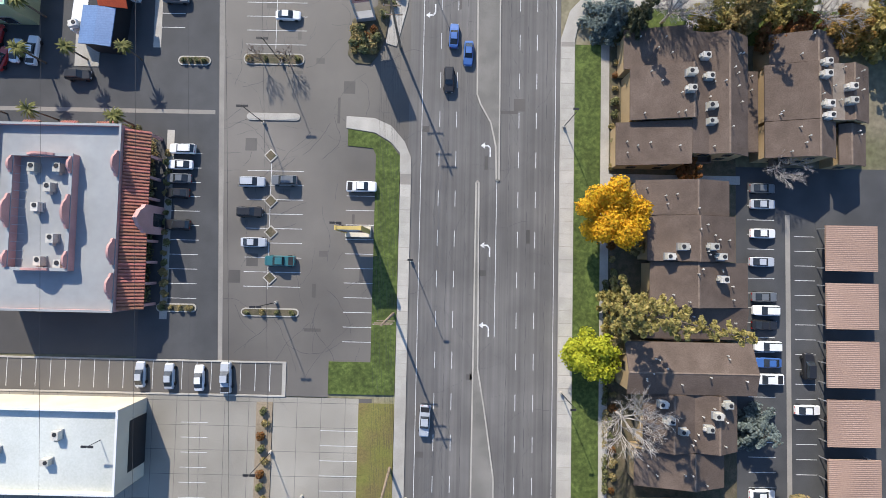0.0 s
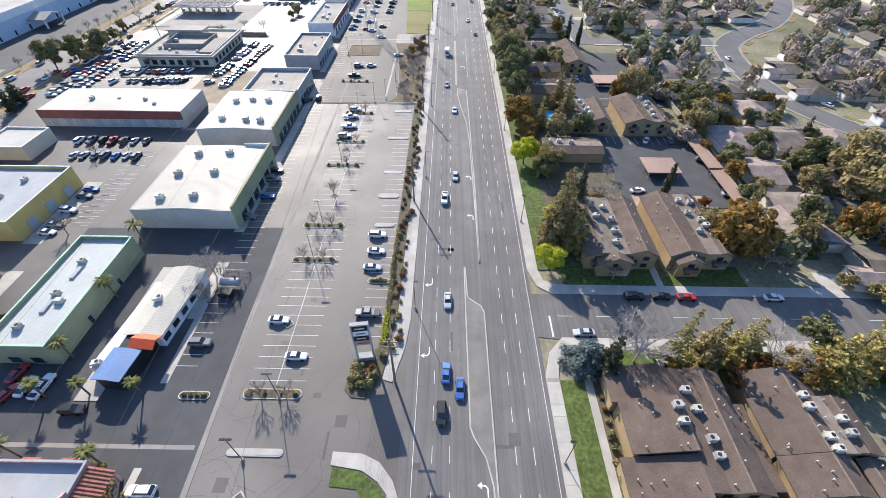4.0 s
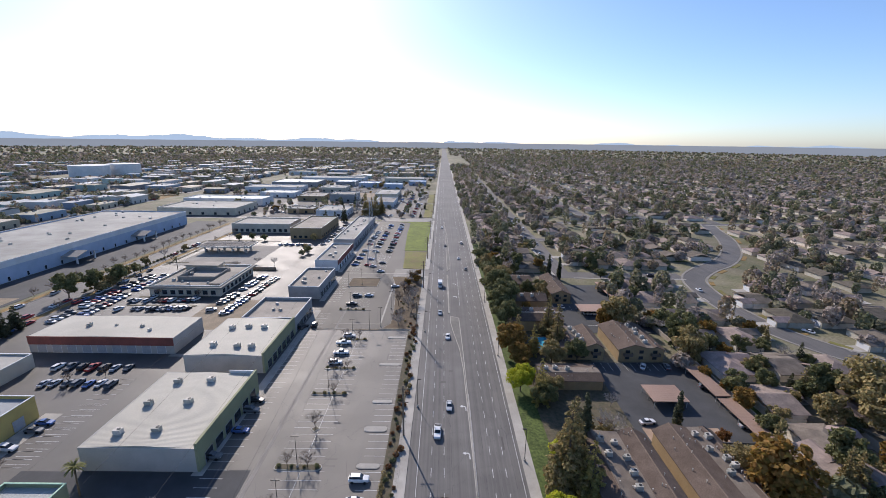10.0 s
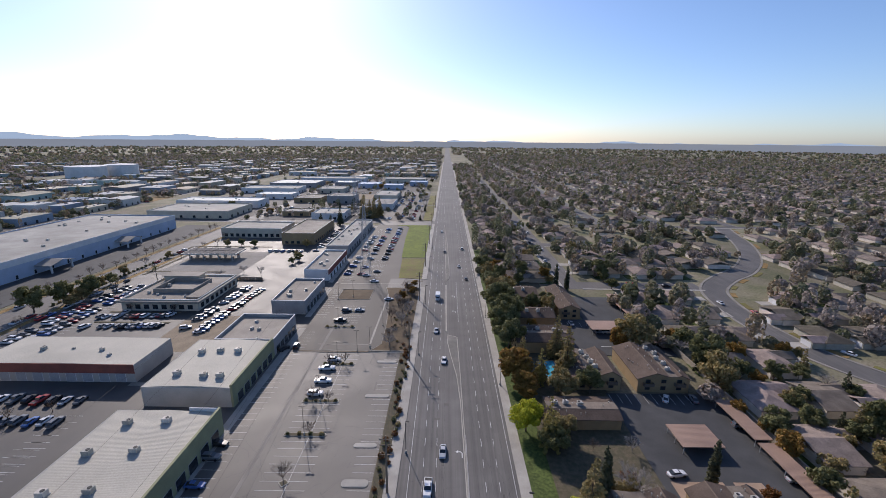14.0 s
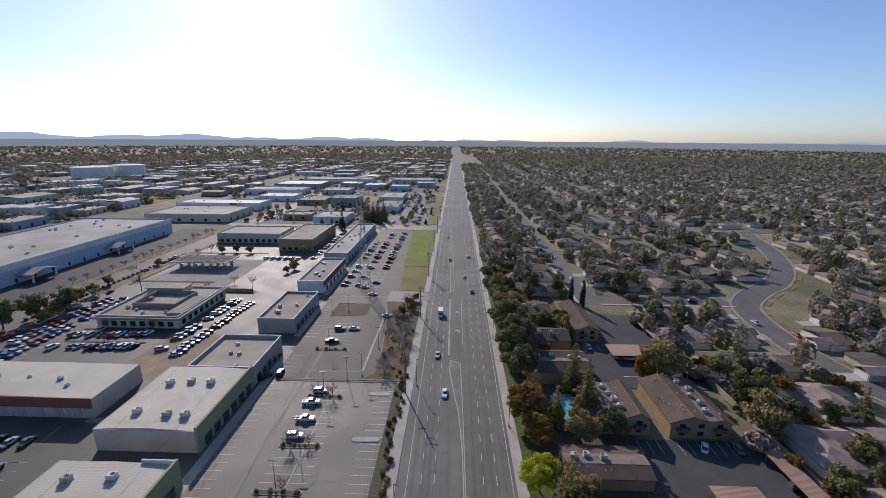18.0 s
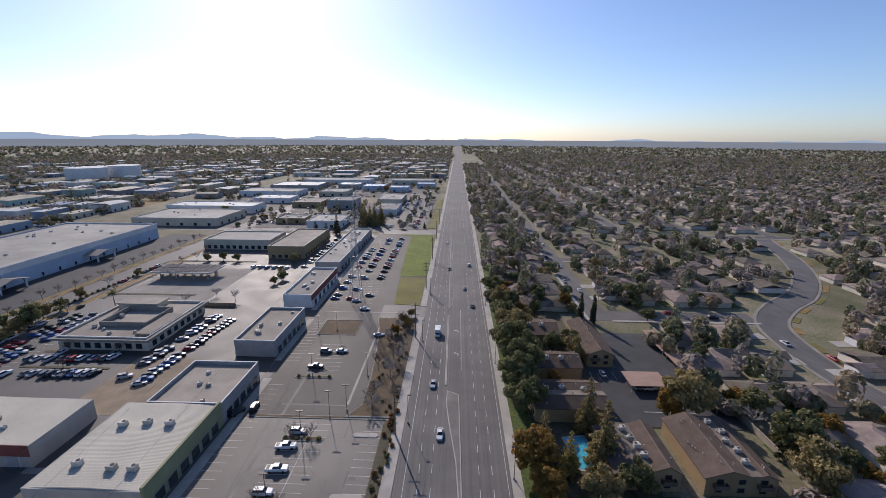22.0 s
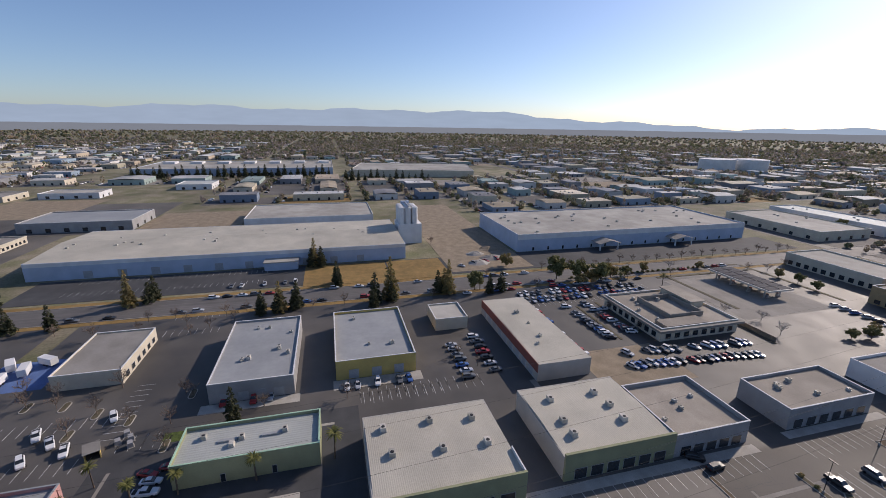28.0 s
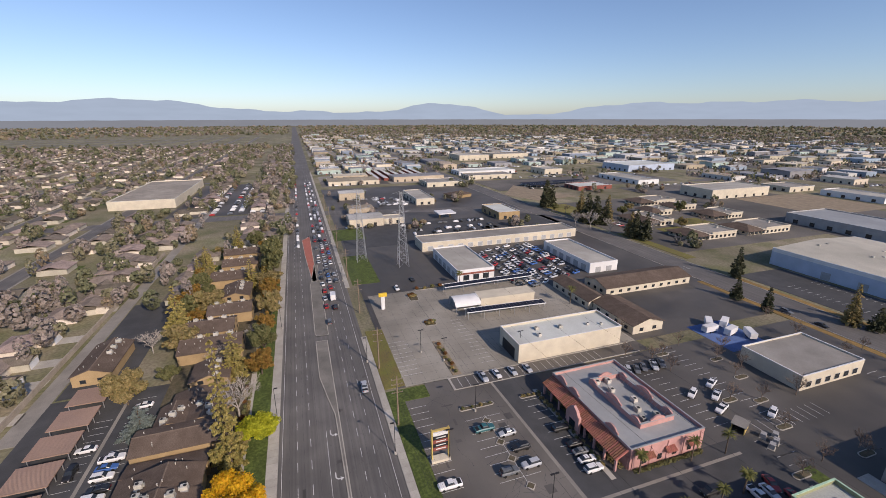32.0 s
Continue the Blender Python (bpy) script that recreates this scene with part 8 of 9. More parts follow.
def house(x, y, rz, w, d, kind):
    t = thing("house", x, y, 0, rz, "single-storey suburban house with a shingle roof and garage wing", "house", "suburban houses")
    part("wall", Build().box(-w / 2, -d / 2, -0.1, w / 2, d / 2, 2.75), M_housewall, t)
    part("roof", (Build().hip if kind else Build().gable)(-w / 2, -d / 2, w / 2, d / 2, 2.85, 1.9), M_houseroof, t)
    part("garage_wing", Build().box(w / 2 - 6.5, -d / 2 - 5, -0.1, w / 2 - 0.5, -d / 2 - 0.01, 2.6), M_housewall, t)
    part("wing_roof", Build().gable(w / 2 - 6.5, -d / 2 - 5, w / 2 - 0.5, -d / 2 + 2, 2.7, 1.4, "y", 0.5), M_houseroof, t)
    part("garage_door", Build().box(w / 2 - 6.0, -d / 2 - 5.08, 0, w / 2 - 1.0, -d / 2 - 4.99, 2.2), M_wwall, t)
    part("driveway", Build().box(w / 2 - 6.2, -d / 2 - 12, -0.05, w / 2 - 0.8, -d / 2 - 5.09, 0.03), M_conc, t)
    return t


HT = [house(0, 0, 0, 15, 10, 0), house(0, 0, 0, 16, 11, 1), house(0, 0, 0, 13, 10, 1)]
for o in HT:
    o.matrix_basis = pose(130 + HT.index(o) * 22, 33, 0, 0, 0, 180)


def in_street(x, y, pad=0.0):
    for (x0, y0, x1, y1) in RES_STREETS:
        if x0 - pad < x < x1 + pad and y0 - pad < y < y1 + pad:
            return True
    return False


# residential streets, east side
RES_STREETS = [(70, 246, 80, 1500), (80, 246.5, 147, 257.5), (80, 343, 152, 352), (80, 420, 900, 429)]
k = 0
for x0, y0, x1, y1 in RES_STREETS:
    sheet("residential_street", rect(x0, y0, x1, y1), -0.02 + 0.004 * k, M_road, "grey asphalt residential street", "road")
    sheet("kerb_walk", rect(x0 - 1.6, y0, x0, y1) if y1 - y0 > x1 - x0 else rect(x0, y0 - 1.6, x1, y0), 0.08, M_conc, "pale concrete residential sidewalk", "sidewalk")
    k += 1


def ribbon(name, pts, w, z, material, label, category, kind="structure"):
    b = Build()
    L, R_ = [], []
    for i, p in enumerate(pts):
        a, c = Vector(pts[max(0, i - 1)]), Vector(pts[min(len(pts) - 1, i + 1)])
        d = (c - a).normalized()
        nrm = Vector((-d.y, d.x)) * w / 2
        L.append(Vector(p) + nrm)
        R_.append(Vector(p) - nrm)
    for i in range(len(pts) - 1):
        b.slab([R_[i], R_[i + 1], L[i + 1], L[i]], -0.1, z)
    return solid(name, b, material, label, category, kind)


CURVE = [(300, 60), (240, 88), (195, 118), (165, 146), (150, 168), (144, 192), (145, 220), (152, 246), (170, 266), (196, 286), (222, 318), (244, 360), (258, 400), (268, 424)]


def rounded(p, n=6):
    """Catmull-Rom points through the corners of a polyline."""
    out = []
    for i in range(len(p) - 1):
        a, b, c, d = (Vector(p[max(0, min(len(p) - 1, i + j))]) for j in (-1, 0, 1, 2))
        for k in range(n):
            f = k / n
            out.append(tuple(0.5 * (2 * b + (c - a) * f + (2 * a - 5 * b + 4 * c - d) * f * f + (3 * b - a - 3 * c + d) * f ** 3)))
    return out + [p[-1]]


def aside(p, w):
    out = []
    for i in range(len(p)):
        d = (Vector(p[min(len(p) - 1, i + 1)]) - Vector(p[max(0, i - 1)])).normalized()
        out.append((p[i][0] - d.y * w, p[i][1] + d.x * w))
    return out


CURVE = rounded(CURVE)
ribbon("residential_street", CURVE, 11, -0.01, M_road, "curving grey asphalt residential street", "road")
ribbon("kerb_walk", aside(CURVE, 6.4), 1.3, 0.06, M_concd, "pale concrete sidewalk along a curving street", "sidewalk")
verge_line = aside(CURVE, -8.7)
for i in range(0, len(verge_line) - 2, 4):
    ribbon("verge", verge_line[i:i + 3], 2.6, 0.04, (M_dry, M_drygreen)[i // 4 % 2], "small front lawn along a curving street", "lawn")
ribbon("kerb_walk", aside(CURVE, -6.4), 1.3, 0.06, M_concd, "pale concrete sidewalk along a curving street", "sidewalk")


def near_curve(x, y, r):
    return any((x - a) ** 2 + (y - b) ** 2 < r * r for p, q in zip(CURVE, CURVE[1:]) for f in (0, 0.5) for a, b in ((p[0] + (q[0] - p[0]) * f, p[1] + (q[1] - p[1]) * f),))


far_st, far_walk = Build(), Build()
for k_ in range(24):
    xs_ = 156.5 + 62 * k_
    for y0, y1 in ((-2000, 48), (430 if xs_ < 290 else 78, 2100)):
        y0, y1 = (max(y0, -(2300 ** 2 - xs_ ** 2) ** 0.5), min(y1, (2300 ** 2 - xs_ ** 2) ** 0.5))
        far_st.box(xs_ - 4.6, y0, -0.1, xs_ + 4.6, y1, -0.035)
        for o_ in (-5.9, 4.7):
            far_walk.box(xs_ + o_, y0, -0.1, xs_ + o_ + 1.2, y1, -0.02)
for y_ in (640, 860, 1090, 1330, 1600, -300, -520, -760, -1050):
    far_st.box(82, y_ - 4.5, -0.1, 1500, y_ + 4.5, -0.03)
solid("far_residential_streets", far_st, M_road, "grey asphalt streets between rows of suburban houses", "road", "stuff")
solid("far_residential_walks", far_walk, M_concd, "pale sidewalks along suburban streets", "sidewalk", "stuff")
rnd = random.Random(31)
HOUSES, TREES, SHEDS = [], [], []
# rows of houses on both sides of streets spaced 62 m, running along y, on the residential side; behind too
for ix in range(0, 48):
    sx = 110 + ix * 31.0
    for iy in range(-70, 130):
        y = iy * 19.0 + (ix % 3) * 5
        x = sx + rnd.uniform(-2, 2)
        if abs(y) > 2300 or x * x + y * y > 2300 ** 2:
            continue
        if y < 76 and y > 50 and x < 420 or in_street(x, y, 9) or near_curve(x, y, 14):
            continue
        if x < 100 or (x < 200 and 76 < y < 345) or (x < 175 and -560 < y < -330):
            continue
        if rnd.random() < 0.1:
            continue
        HOUSES.append((x, y + rnd.uniform(-2, 2), (90 if ix % 2 else 270) + rnd.uniform(-5, 5)))
for ix in range(2):
    for iy in range(0, 60):
        y = 262 + iy * 19.0
        HOUSES.append(((40, 57)[ix], y, (90, 270)[ix]))
for ix in range(4):
    for iy in range(0, 56):
        x, y = 66 + ix * 15.5 + rnd.uniform(-2, 2), -215 - iy * 19.0 + rnd.uniform(-2, 2)
        if (-304 - 12 < y < -287 + 12) or (x > 100 and -560 < y < -330):
            continue
        HOUSES.append((x - 34 if ix < 2 else x, y, (90, 270)[ix % 2]))
for x in (103, 122, 140, 160, 180):
    for y in (100, 120, 142, 164, 186, 208, 230, 272, 292, 312, 332):
        if not near_curve(x, y, 15) and not any(a0 - 8 < x < a1 + 8 and b0 - 6 < y < b1 + 6 for a0, b0, a1, b1 in APT) and not in_street(x, y, 7):
            HOUSES.append((x, y, 90 if x in (103, 122) else 270))
for iy in range(0, 60):
    if not in_street(92, 278 + iy * 19.0, 8):
        HOUSES.append((94 + rnd.uniform(-2, 2), 278 + iy * 19.0, 270))
for iy in range(8):
    HOUSES.append((112, 44 - iy * 19.0, 270))
for x in (66, 101):
    for y in (-120, -140, -160, -182):
        HOUSES.append((x, y, 0))
HOUSES.append((101.5, 90, 180))
HOUSES.sort(key=lambda h: (h[0] - 10) ** 2 + (h[1] - 60) ** 2)
near, far = HOUSES[:115], HOUSES[115:]
for i, (x, y, a) in enumerate(near):
    copy_thing(HT[i % 3], pose(x, y, 0, 0, 0, a))
lawn = Build()
for x, y, a in HOUSES[:900]:
    if rnd.random() < 0.75:
        s_ = 1 if a > 180 else -1
        lawn.box(x + s_ * 5.5 - 4.5, y - 8, -0.11, x + s_ * 5.5 + 4.5, y + rnd.uniform(-2, 2), -0.07)
solid("front_lawns", lawn, M_grass, "small green front lawns of suburban houses", "lawns", "stuff")
fw, fr = Build(), Build()
for x, y, a in far:
    w, d = rnd.uniform(11, 17), rnd.uniform(9, 12)
    if rnd.random() < 0.5:
        w, d = d, w
    fw.box(x - w / 2, y - d / 2, -0.1, x + w / 2, y + d / 2, 2.75)
    (fr.hip if rnd.random() < 0.5 else fr.gable)(x - w / 2, y - d / 2, x + w / 2, y + d / 2, 2.85, 1.9)
ob = solid("far_house_walls", fw, M_housewall, "walls of distant suburban houses", "houses", "stuff")
ob = solid("far_house_roofs", fr, M_houseroof, "shingle roofs of distant suburban houses", "houses", "stuff")

# distant workshops and warehouses, west side: blocks between streets
SHEDCOL = [("white", (0.62, 0.61, 0.58)), ("tan", (0.45, 0.38, 0.28)), ("grey", (0.30, 0.30, 0.31)), ("pale_green", (0.40, 0.50, 0.46)), ("cream", (0.58, 0.52, 0.40)), ("slate_blue", (0.28, 0.35, 0.43))]
SHW, SHR = [], []
for nm, c in SHEDCOL:
    SHW.append((Build(), mat(nm + "_shed_wall", tuple(v * 1.02 for v in c), tuple(v * 0.86 for v in c), rough=0.8, scale=0.06, rand=0.25, stain=0.15)))
    SHR.append((Build(), mat(nm + "_shed_roof", tuple(min(0.66, v * 1.1) for v in c), tuple(v * 0.8 for v in c), rough=0.75, spec=0.15, scale=0.04, fine=0.8, rand=0.2, stain=0.3)))
LOTS = [(Build(), M_yard, "worn asphalt"), (Build(), M_soil, "bare tan soil"), (Build(), M_concd, "pale worn concrete"), (Build(), M_dry, "dry brown grass")]
SH, WTREES, WCARS, HOUSES2 = [], [], [], []
NORTH = [(-131, 442, -99, 476, 6.2, M_wwall, M_flat), (-82, 512, -58, 560, 5.8, M_wwall, M_gflat), (-92, 585, -62, 640, 6.4, M_stucco, M_flat), (-60, 770, -30, 800, 6.5, M_bwall, M_blueroof), (-98, 715, -68, 745, 6.6, M_bwall, M_blueroof), (-142, 728, -108, 762, 7.0, M_bwall, M_blueroof), (-186, 748, -152, 784, 7.0, M_grey, M_blueroof),
         (-168, 462, -140, 482, 4.6, M_stucco2, M_flat), (-298, 444, -216, 498, 7.0, M_stucco, M_flat), (-312, 514, -216, 546, 7.5, M_wwall, M_brightflat), (-146, 554, -113, 588, 9.0, M_grey, M_gflat), (-252, 590, -204, 622, 6.0, M_wwall, M_brightflat), (-190, 560, -156, 600, 5.5, M_stucco2, M_tflat), (-300, 650, -216, 690, 7.0, M_wwall, M_flat), (-190, 660, -150, 700, 6.0, M_stucco, M_flat), (-290, 730, -214, 790, 7.0, M_grey, M_brightflat), (-110, 820, -36, 862, 7.2, M_stucco, M_flat), (-270, 820, -150, 862, 7.2, M_wwall, M_flat)]
for x0, y0, x1, y1, h_, w_, r_ in NORTH:
    t = flat_building("shop_building", "flat-roofed commercial building at the far end of the strip", x0, y0, x1, y1, h_, w_, r_, 0.7, category="shop")
    windows(t, "s", x1 - x0, y1 - y0, 0.4, 3.2, max(2, int((x1 - x0) / 13)), 3.0, "shopfront", 1.5, pane=False)
    windows(t, "e", x1 - x0, y1 - y0, 0.4, 3.2, max(2, int((y1 - y0) / 13)), 3.0, "shopfront", 1.5, pane=False)
    vents(x0 + 4, y0 + 4, x1 - 4, y1 - 4, h_, 4, int(-x0), 0)
sheet("parking_lot_pavement", rect(-310, 441, -30, 880), -0.006, M_yard, "worn asphalt yards and car parks of far shops", "parking lot")
sheet("parking_lot_pavement", rect(-62, 441, -20, 690), 0.0, M_lot2, "asphalt car park of far shops", "parking lot")
sheet("grass_strip", rect(-19, 446, -10, 540), 0.1, M_drygreen, "narrow half-dry lawn beside the boulevard", "lawn")
sheet("grass_strip", rect(-19, 552, -10, 640), 0.1, M_drygreen, "narrow half-dry lawn beside the boulevard", "lawn")
row(-30, 450, -30, 640, 40, 0, 0.45)
row(-42, 450, -42, 640, 40, 0, 0.55)
row(-54, 450, -54, 640, 40, 0, 0.4)
sheet("yard_patch", rect(-134, 600, -98, 650), 0.01, M_soil, "bare tan field between shops", "yard patch")
for _ in range(420):
    x, y = rnd.uniform(-305, -24), rnd.uniform(442, 878)
    if not any(x0 - 5 < x < x1 + 5 and y0 - 5 < y < y1 + 5 for x0, y0, x1, y1, *_ in NORTH) and not (-134 < x < -98 and 600 < y < 650):
        if rnd.random() < 0.6:
            WTREES.append((x, y))
        else:
            WCARS.append((x, y, rnd.choice((0, 1))))
for i in range(46):
    x, y = rnd.choice((-22, -63, -106, -122, -182, -245)) + rnd.uniform(-3, 3), rnd.uniform(442, 860)
    if not any(x0 - 4 < x < x1 + 4 and y0 - 4 < y < y1 + 4 for x0, y0, x1, y1, *_ in NORTH):
        plant(("green", "olive", "bare2", "pine", "gold", "bare")[i % 6], x, y, rnd.uniform(0.5, 0.95))
for x, y in ((-82, 456), (-76, 462), (-70, 455), (-74, 470), (-66, 466), (-84, 474)):
    plant("pine2", x, y, 1.2)
KEEP = [(-312, 440, -8, 880), (-480, -318, -346, -60), (-570, -530, -320, -425), (-345, -425, -204, -100), (-470, -425, -345, -318), (-330, -530, -200, -430), (-192, -440, -60, -190), (-460, -765, -285, -688), (-615, -270, -500, -50), (-330, -215, -203, -100), (-420, -80, -320, 210), (-330, -80, -184, 440), (-186, -200, -8, 440), (-190, -80, -180, 10), (-1000, -230, -690, 100), (-830, 120, -640, 370), (-790, 830, -660, 990), (-420, -60, -330, 160)]
windowsB = Build()


def shed(x, y, w, d, h, c=None):
    i = rnd.randrange(6) if c is None else c
    if rnd.random() < 0.14:
        i = 0
    SHW[i][0].box(x - w / 2, y - d / 2, -0.1, x + w / 2, y + d / 2, h)
    j = rnd.choice((i, 4, 2, 0, 0, 1))
    if rnd.random() < 0.35:
        SHR[j][0].gable(x - w / 2, y - d / 2, x + w / 2, y + d / 2, h + 0.2, 1.4, "x" if w > d else "y", 0.3)
    else:
        SHR[j][0].box(x - w / 2 + 0.35, y - d / 2 + 0.35, h - 0.5, x + w / 2 - 0.35, y + d / 2 - 0.35, h + 0.05)
        for _ in range(3):
            vx, vy = x + rnd.uniform(-0.4, 0.4) * w, y + rnd.uniform(-0.4, 0.4) * d
            SHW[2][0].box(vx - 0.8, vy - 0.6, h + 0.06, vx + 0.8, vy + 0.6, h + 1.1)
    n = int(d / 9)
    for q in range(n):
        yy = y - d / 2 + (q + 0.5) * d / n
        windowsB.box(x + w / 2, yy - 1.1, 0.1, x + w / 2 + 0.08, yy + 1.1, 2.9)
    n = int(w / 9)
    for q in range(n):
        xx = x - w / 2 + (q + 0.5) * w / n
        windowsB.box(xx - 1.1, y + d / 2, 0.1, xx + 1.1, y + d / 2 + 0.08, 2.9)
    SH.append((x, y, max(w, d) * 0.6))


def kept(x0, y0, x1, y1):
    return any(x0 < c and x1 > a and y0 < d and y1 > b for a, b, c, d in KEEP)


ix = 0
x1 = -14.0
while x1 > -2300:
    bw = (172, 150, 130, 165, 140)[ix % 5]
    x0 = x1 - bw
    y0 = -2200.0
    while y0 < 2300:
        y1 = y0 + 150
        if x0 * x0 + ((y0 + y1) / 2) ** 2 < 2300 ** 2:
            # lots within the block
            nx, ny = rnd.choice(((2, 3), (3, 2), (3, 3), (4, 4), (3, 4), (4, 3)))
            for i in range(nx):
                for j in range(ny):
                    lx0, lx1 = x0 + (x1 - x0) * i / nx + 1, x0 + (x1 - x0) * (i + 1) / nx - 1
                    ly0, ly1 = y0 + (y1 - y0) * j / ny + 1, y0 + (y1 - y0) * (j + 1) / ny - 1
                    if kept(lx0, ly0, lx1, ly1):
                        continue
                    g_ = rnd.choices(LOTS, (10, 0.8, 1.6, 0.5) if y0 > -200 else (8, 1.2, 4.5, 0.5))[0]
                    g_[0].box(lx0, ly0, -0.11, lx1, ly1, -0.03)
                    cx, cy = (lx0 + lx1) / 2, (ly0 + ly1) / 2
                    far_ = math.hypot(cx, cy - 60)
                    if far_ > rnd.uniform(700, 1500) + (700 if cy < -150 else 0) and not (cy > 350 and far_ < 1700 and rnd.random() < 0.5):
                        for _ in range(9):
                            HOUSES2.append((rnd.uniform(lx0 + 6, lx1 - 6), rnd.uniform(ly0 + 6, ly1 - 6)))
                        continue
                    if g_[2].startswith(("worn", "pale")) or rnd.random() < 0.55:
                        if rnd.random() < 0.9:
                            fx, fy = rnd.uniform(0.45, 0.85), rnd.uniform(0.4, 0.78)
                            shed(cx + rnd.uniform(-4, 4), cy + rnd.uniform(-4, 4), (lx1 - lx0) * fx, (ly1 - ly0) * fy, rnd.uniform(4.5, 8.5))
                        for _ in range(7):
                            WCARS.append((rnd.uniform(lx0 + 2, lx1 - 2), rnd.choice((ly0 + 3, ly1 - 3)), rnd.choice((0, 1))))
                    for _ in range(rnd.choice((6, 9, 12, 18)) // (1 if cy > -150 else 2)):
                        WTREES.append((rnd.uniform(lx0, lx1), rnd.choice((ly0, ly1)) + rnd.uniform(-1, 1)))
        y0 += 166
    x1 = x0 - 16
    ix += 1
t = flat_building("distribution_centre", "long blue-grey distribution centre with many loading doors", -860, -200, -720, 92, 11, M_bwall, M_flat, 0.6, category="warehouse")
windows(t, "e", 140, 292, 0.2, 4.2, 26, 6.0, "loading_door", 8.0, pane=False)
for i in range(7):
    part("roof_housing", Build().box(-40, -130 + i * 42, 10.9, -18, -112 + i * 42, 14.5), M_wwall, t)
t = flat_building("distribution_centre", "long cream warehouse with a flat roof", -800, 130, -670, 330, 10, M_stucco, M_flat, 0.6, category="warehouse")
t.rotation_euler = (0, 0, radians(-12))
t = flat_building("workshop_building", "white workshop behind the warehouse", -400, 20, -340, 120, 8, M_wwall, M_flat, 0.5, category="workshop")
windows(t, "e", 60, 100, 0.2, 3.4, 10, 3.0, "door", 3.0, pane=False)
for lab_, x0, y0, x1, y1, h_, w_, r_ in (("wide tan hall with a pale flat roof", -466, -265, -385, -226, 9, M_stucco, M_flat), ("blue and tan hall with a pale flat roof", -560, -500, -470, -440, 9, M_bwall, M_brightflat), ("low shop row with a white flat roof", -420, -405, -388, -330, 5, M_wwall, M_flat), ("olive-tan box hall with a pale flat roof", -362, -494, -332, -455, 7, M_stucco, M_flat),
                                         ("low brick-fronted building with a white roof", -338, -346, -292, -318, 4, M_red, M_brightflat), ("grey gabled hall behind the warehouse", -402, -136, -356, -62, 7, M_grey, M_bflat), ("white hall with a pale roof", -550, -209, -520, -154, 5.5, M_wwall, M_flat), ("tan workshop with a grey roof", -545, -262, -505, -230, 5, M_stucco, M_gflat), ("white hall with a pale roof", -610, -96, -572, -56, 6, M_wwall, M_brightflat),
                                         ("red-tan corner shop with a white flat roof", -161, -252, -142, -217, 5.6, M_stucco2, M_brightflat), ("tan shop with a pale flat roof", -112, -352, -94, -297, 5.5, M_stucco, M_flat), ("yellow-tan shop row with a flat roof", -180, -432, -135, -398, 5, M_stucco, M_gflat), ("big yellow hall with a flat roof", -352, -752, -289, -692, 9, M_stucco, M_flat), ("big yellow hall with a flat roof", -450, -760, -370, -712, 8, M_stucco, M_gflat),
                                         ("small tan station shop with a flat roof", -66, -246, -50, -232, 4, M_stucco, M_flat), ("long white shop row with a pale roof", -300, -520, -210, -486, 5, M_wwall, M_brightflat), ("tan shop row with a grey roof", -270, -470, -206, -440, 5, M_stucco, M_gflat)):
    t = flat_building("workshop_building", lab_, x0, y0, x1, y1, h_, w_, r_, 0.6, category="hall")
    windows(t, "e", x1 - x0, y1 - y0, 0.2, 3.4, max(3, int((y1 - y0) / 12)), 3.6, "loading_door", 2.0, pane=False)
    windows(t, "n", x1 - x0, y1 - y0, 0.2, 3.0, max(2, int((x1 - x0) / 12)), 3.0, "shopfront", 2.0, pane=False)
for x0, y0, x1, y1 in ((-286, -374, -246, -364), (-286, -360, -250, -350), (-332, -376, -290, -366)):
    t = thing("solar_carport", (x0 + x1) / 2, (y0 + y1) / 2, 0, 0, "long carport roofed with dark solar panels on steel posts", "carport", "solar carports")
    w, d = (x1 - x0) / 2, (y1 - y0) / 2
    part("panel_roof", Build().box(-w, -d, 3.4, w, d, 3.7), M_solar, t)
    for k_ in range(5):
        part("post", Build().box(-w + 1 + k_ * (2 * w - 2) / 4 - 0.2, -0.2, -0.1, -w + 1 + k_ * (2 * w - 2) / 4 + 0.2, 0.2, 3.39), M_steel, t)
t = thing("station_canopy", -103, -240, 0, 0, "white station canopy on two broad posts", "canopy")
part("canopy_roof", Build().box(-7.5, -7, 4.2, 7.5, 7, 5.0), M_wwall, t)
for s_ in (-4.5, 4.5):
    part("post", Build().box(s_ - 0.6, -0.6, -0.1, s_ + 0.6, 0.6, 4.19), M_stucco2, t)
t = thing("office_hall", -148, -328, 0, 20, "low brown-roofed shop beside a side street", "hall", "office halls")
part("wall", Build().box(-12, -8, -0.1, 12, 8, 3.4), M_stucco2, t)
part("roof", Build().hip(-12, -8, 12, 8, 3.5, 2.4, 1.0), M_brown, t)
sheet("shop_yard", rect(-186, -232, -14, -174), 0.0, M_seal, "dark asphalt yard behind a storage building", "parking lot")
sheet("shop_yard", rect(-470, -425, -206, -345), -0.005, M_yard, "worn grey asphalt yards between workshops", "yard")
sheet("shop_yard", rect(-480, -318, -346, -62), -0.005, M_yard, "worn grey asphalt yards between workshops", "yard")
sheet("yard_patch", rect(-510, -222, -412, -140), 0.008, M_soil, "bare tan building lot", "yard patch")
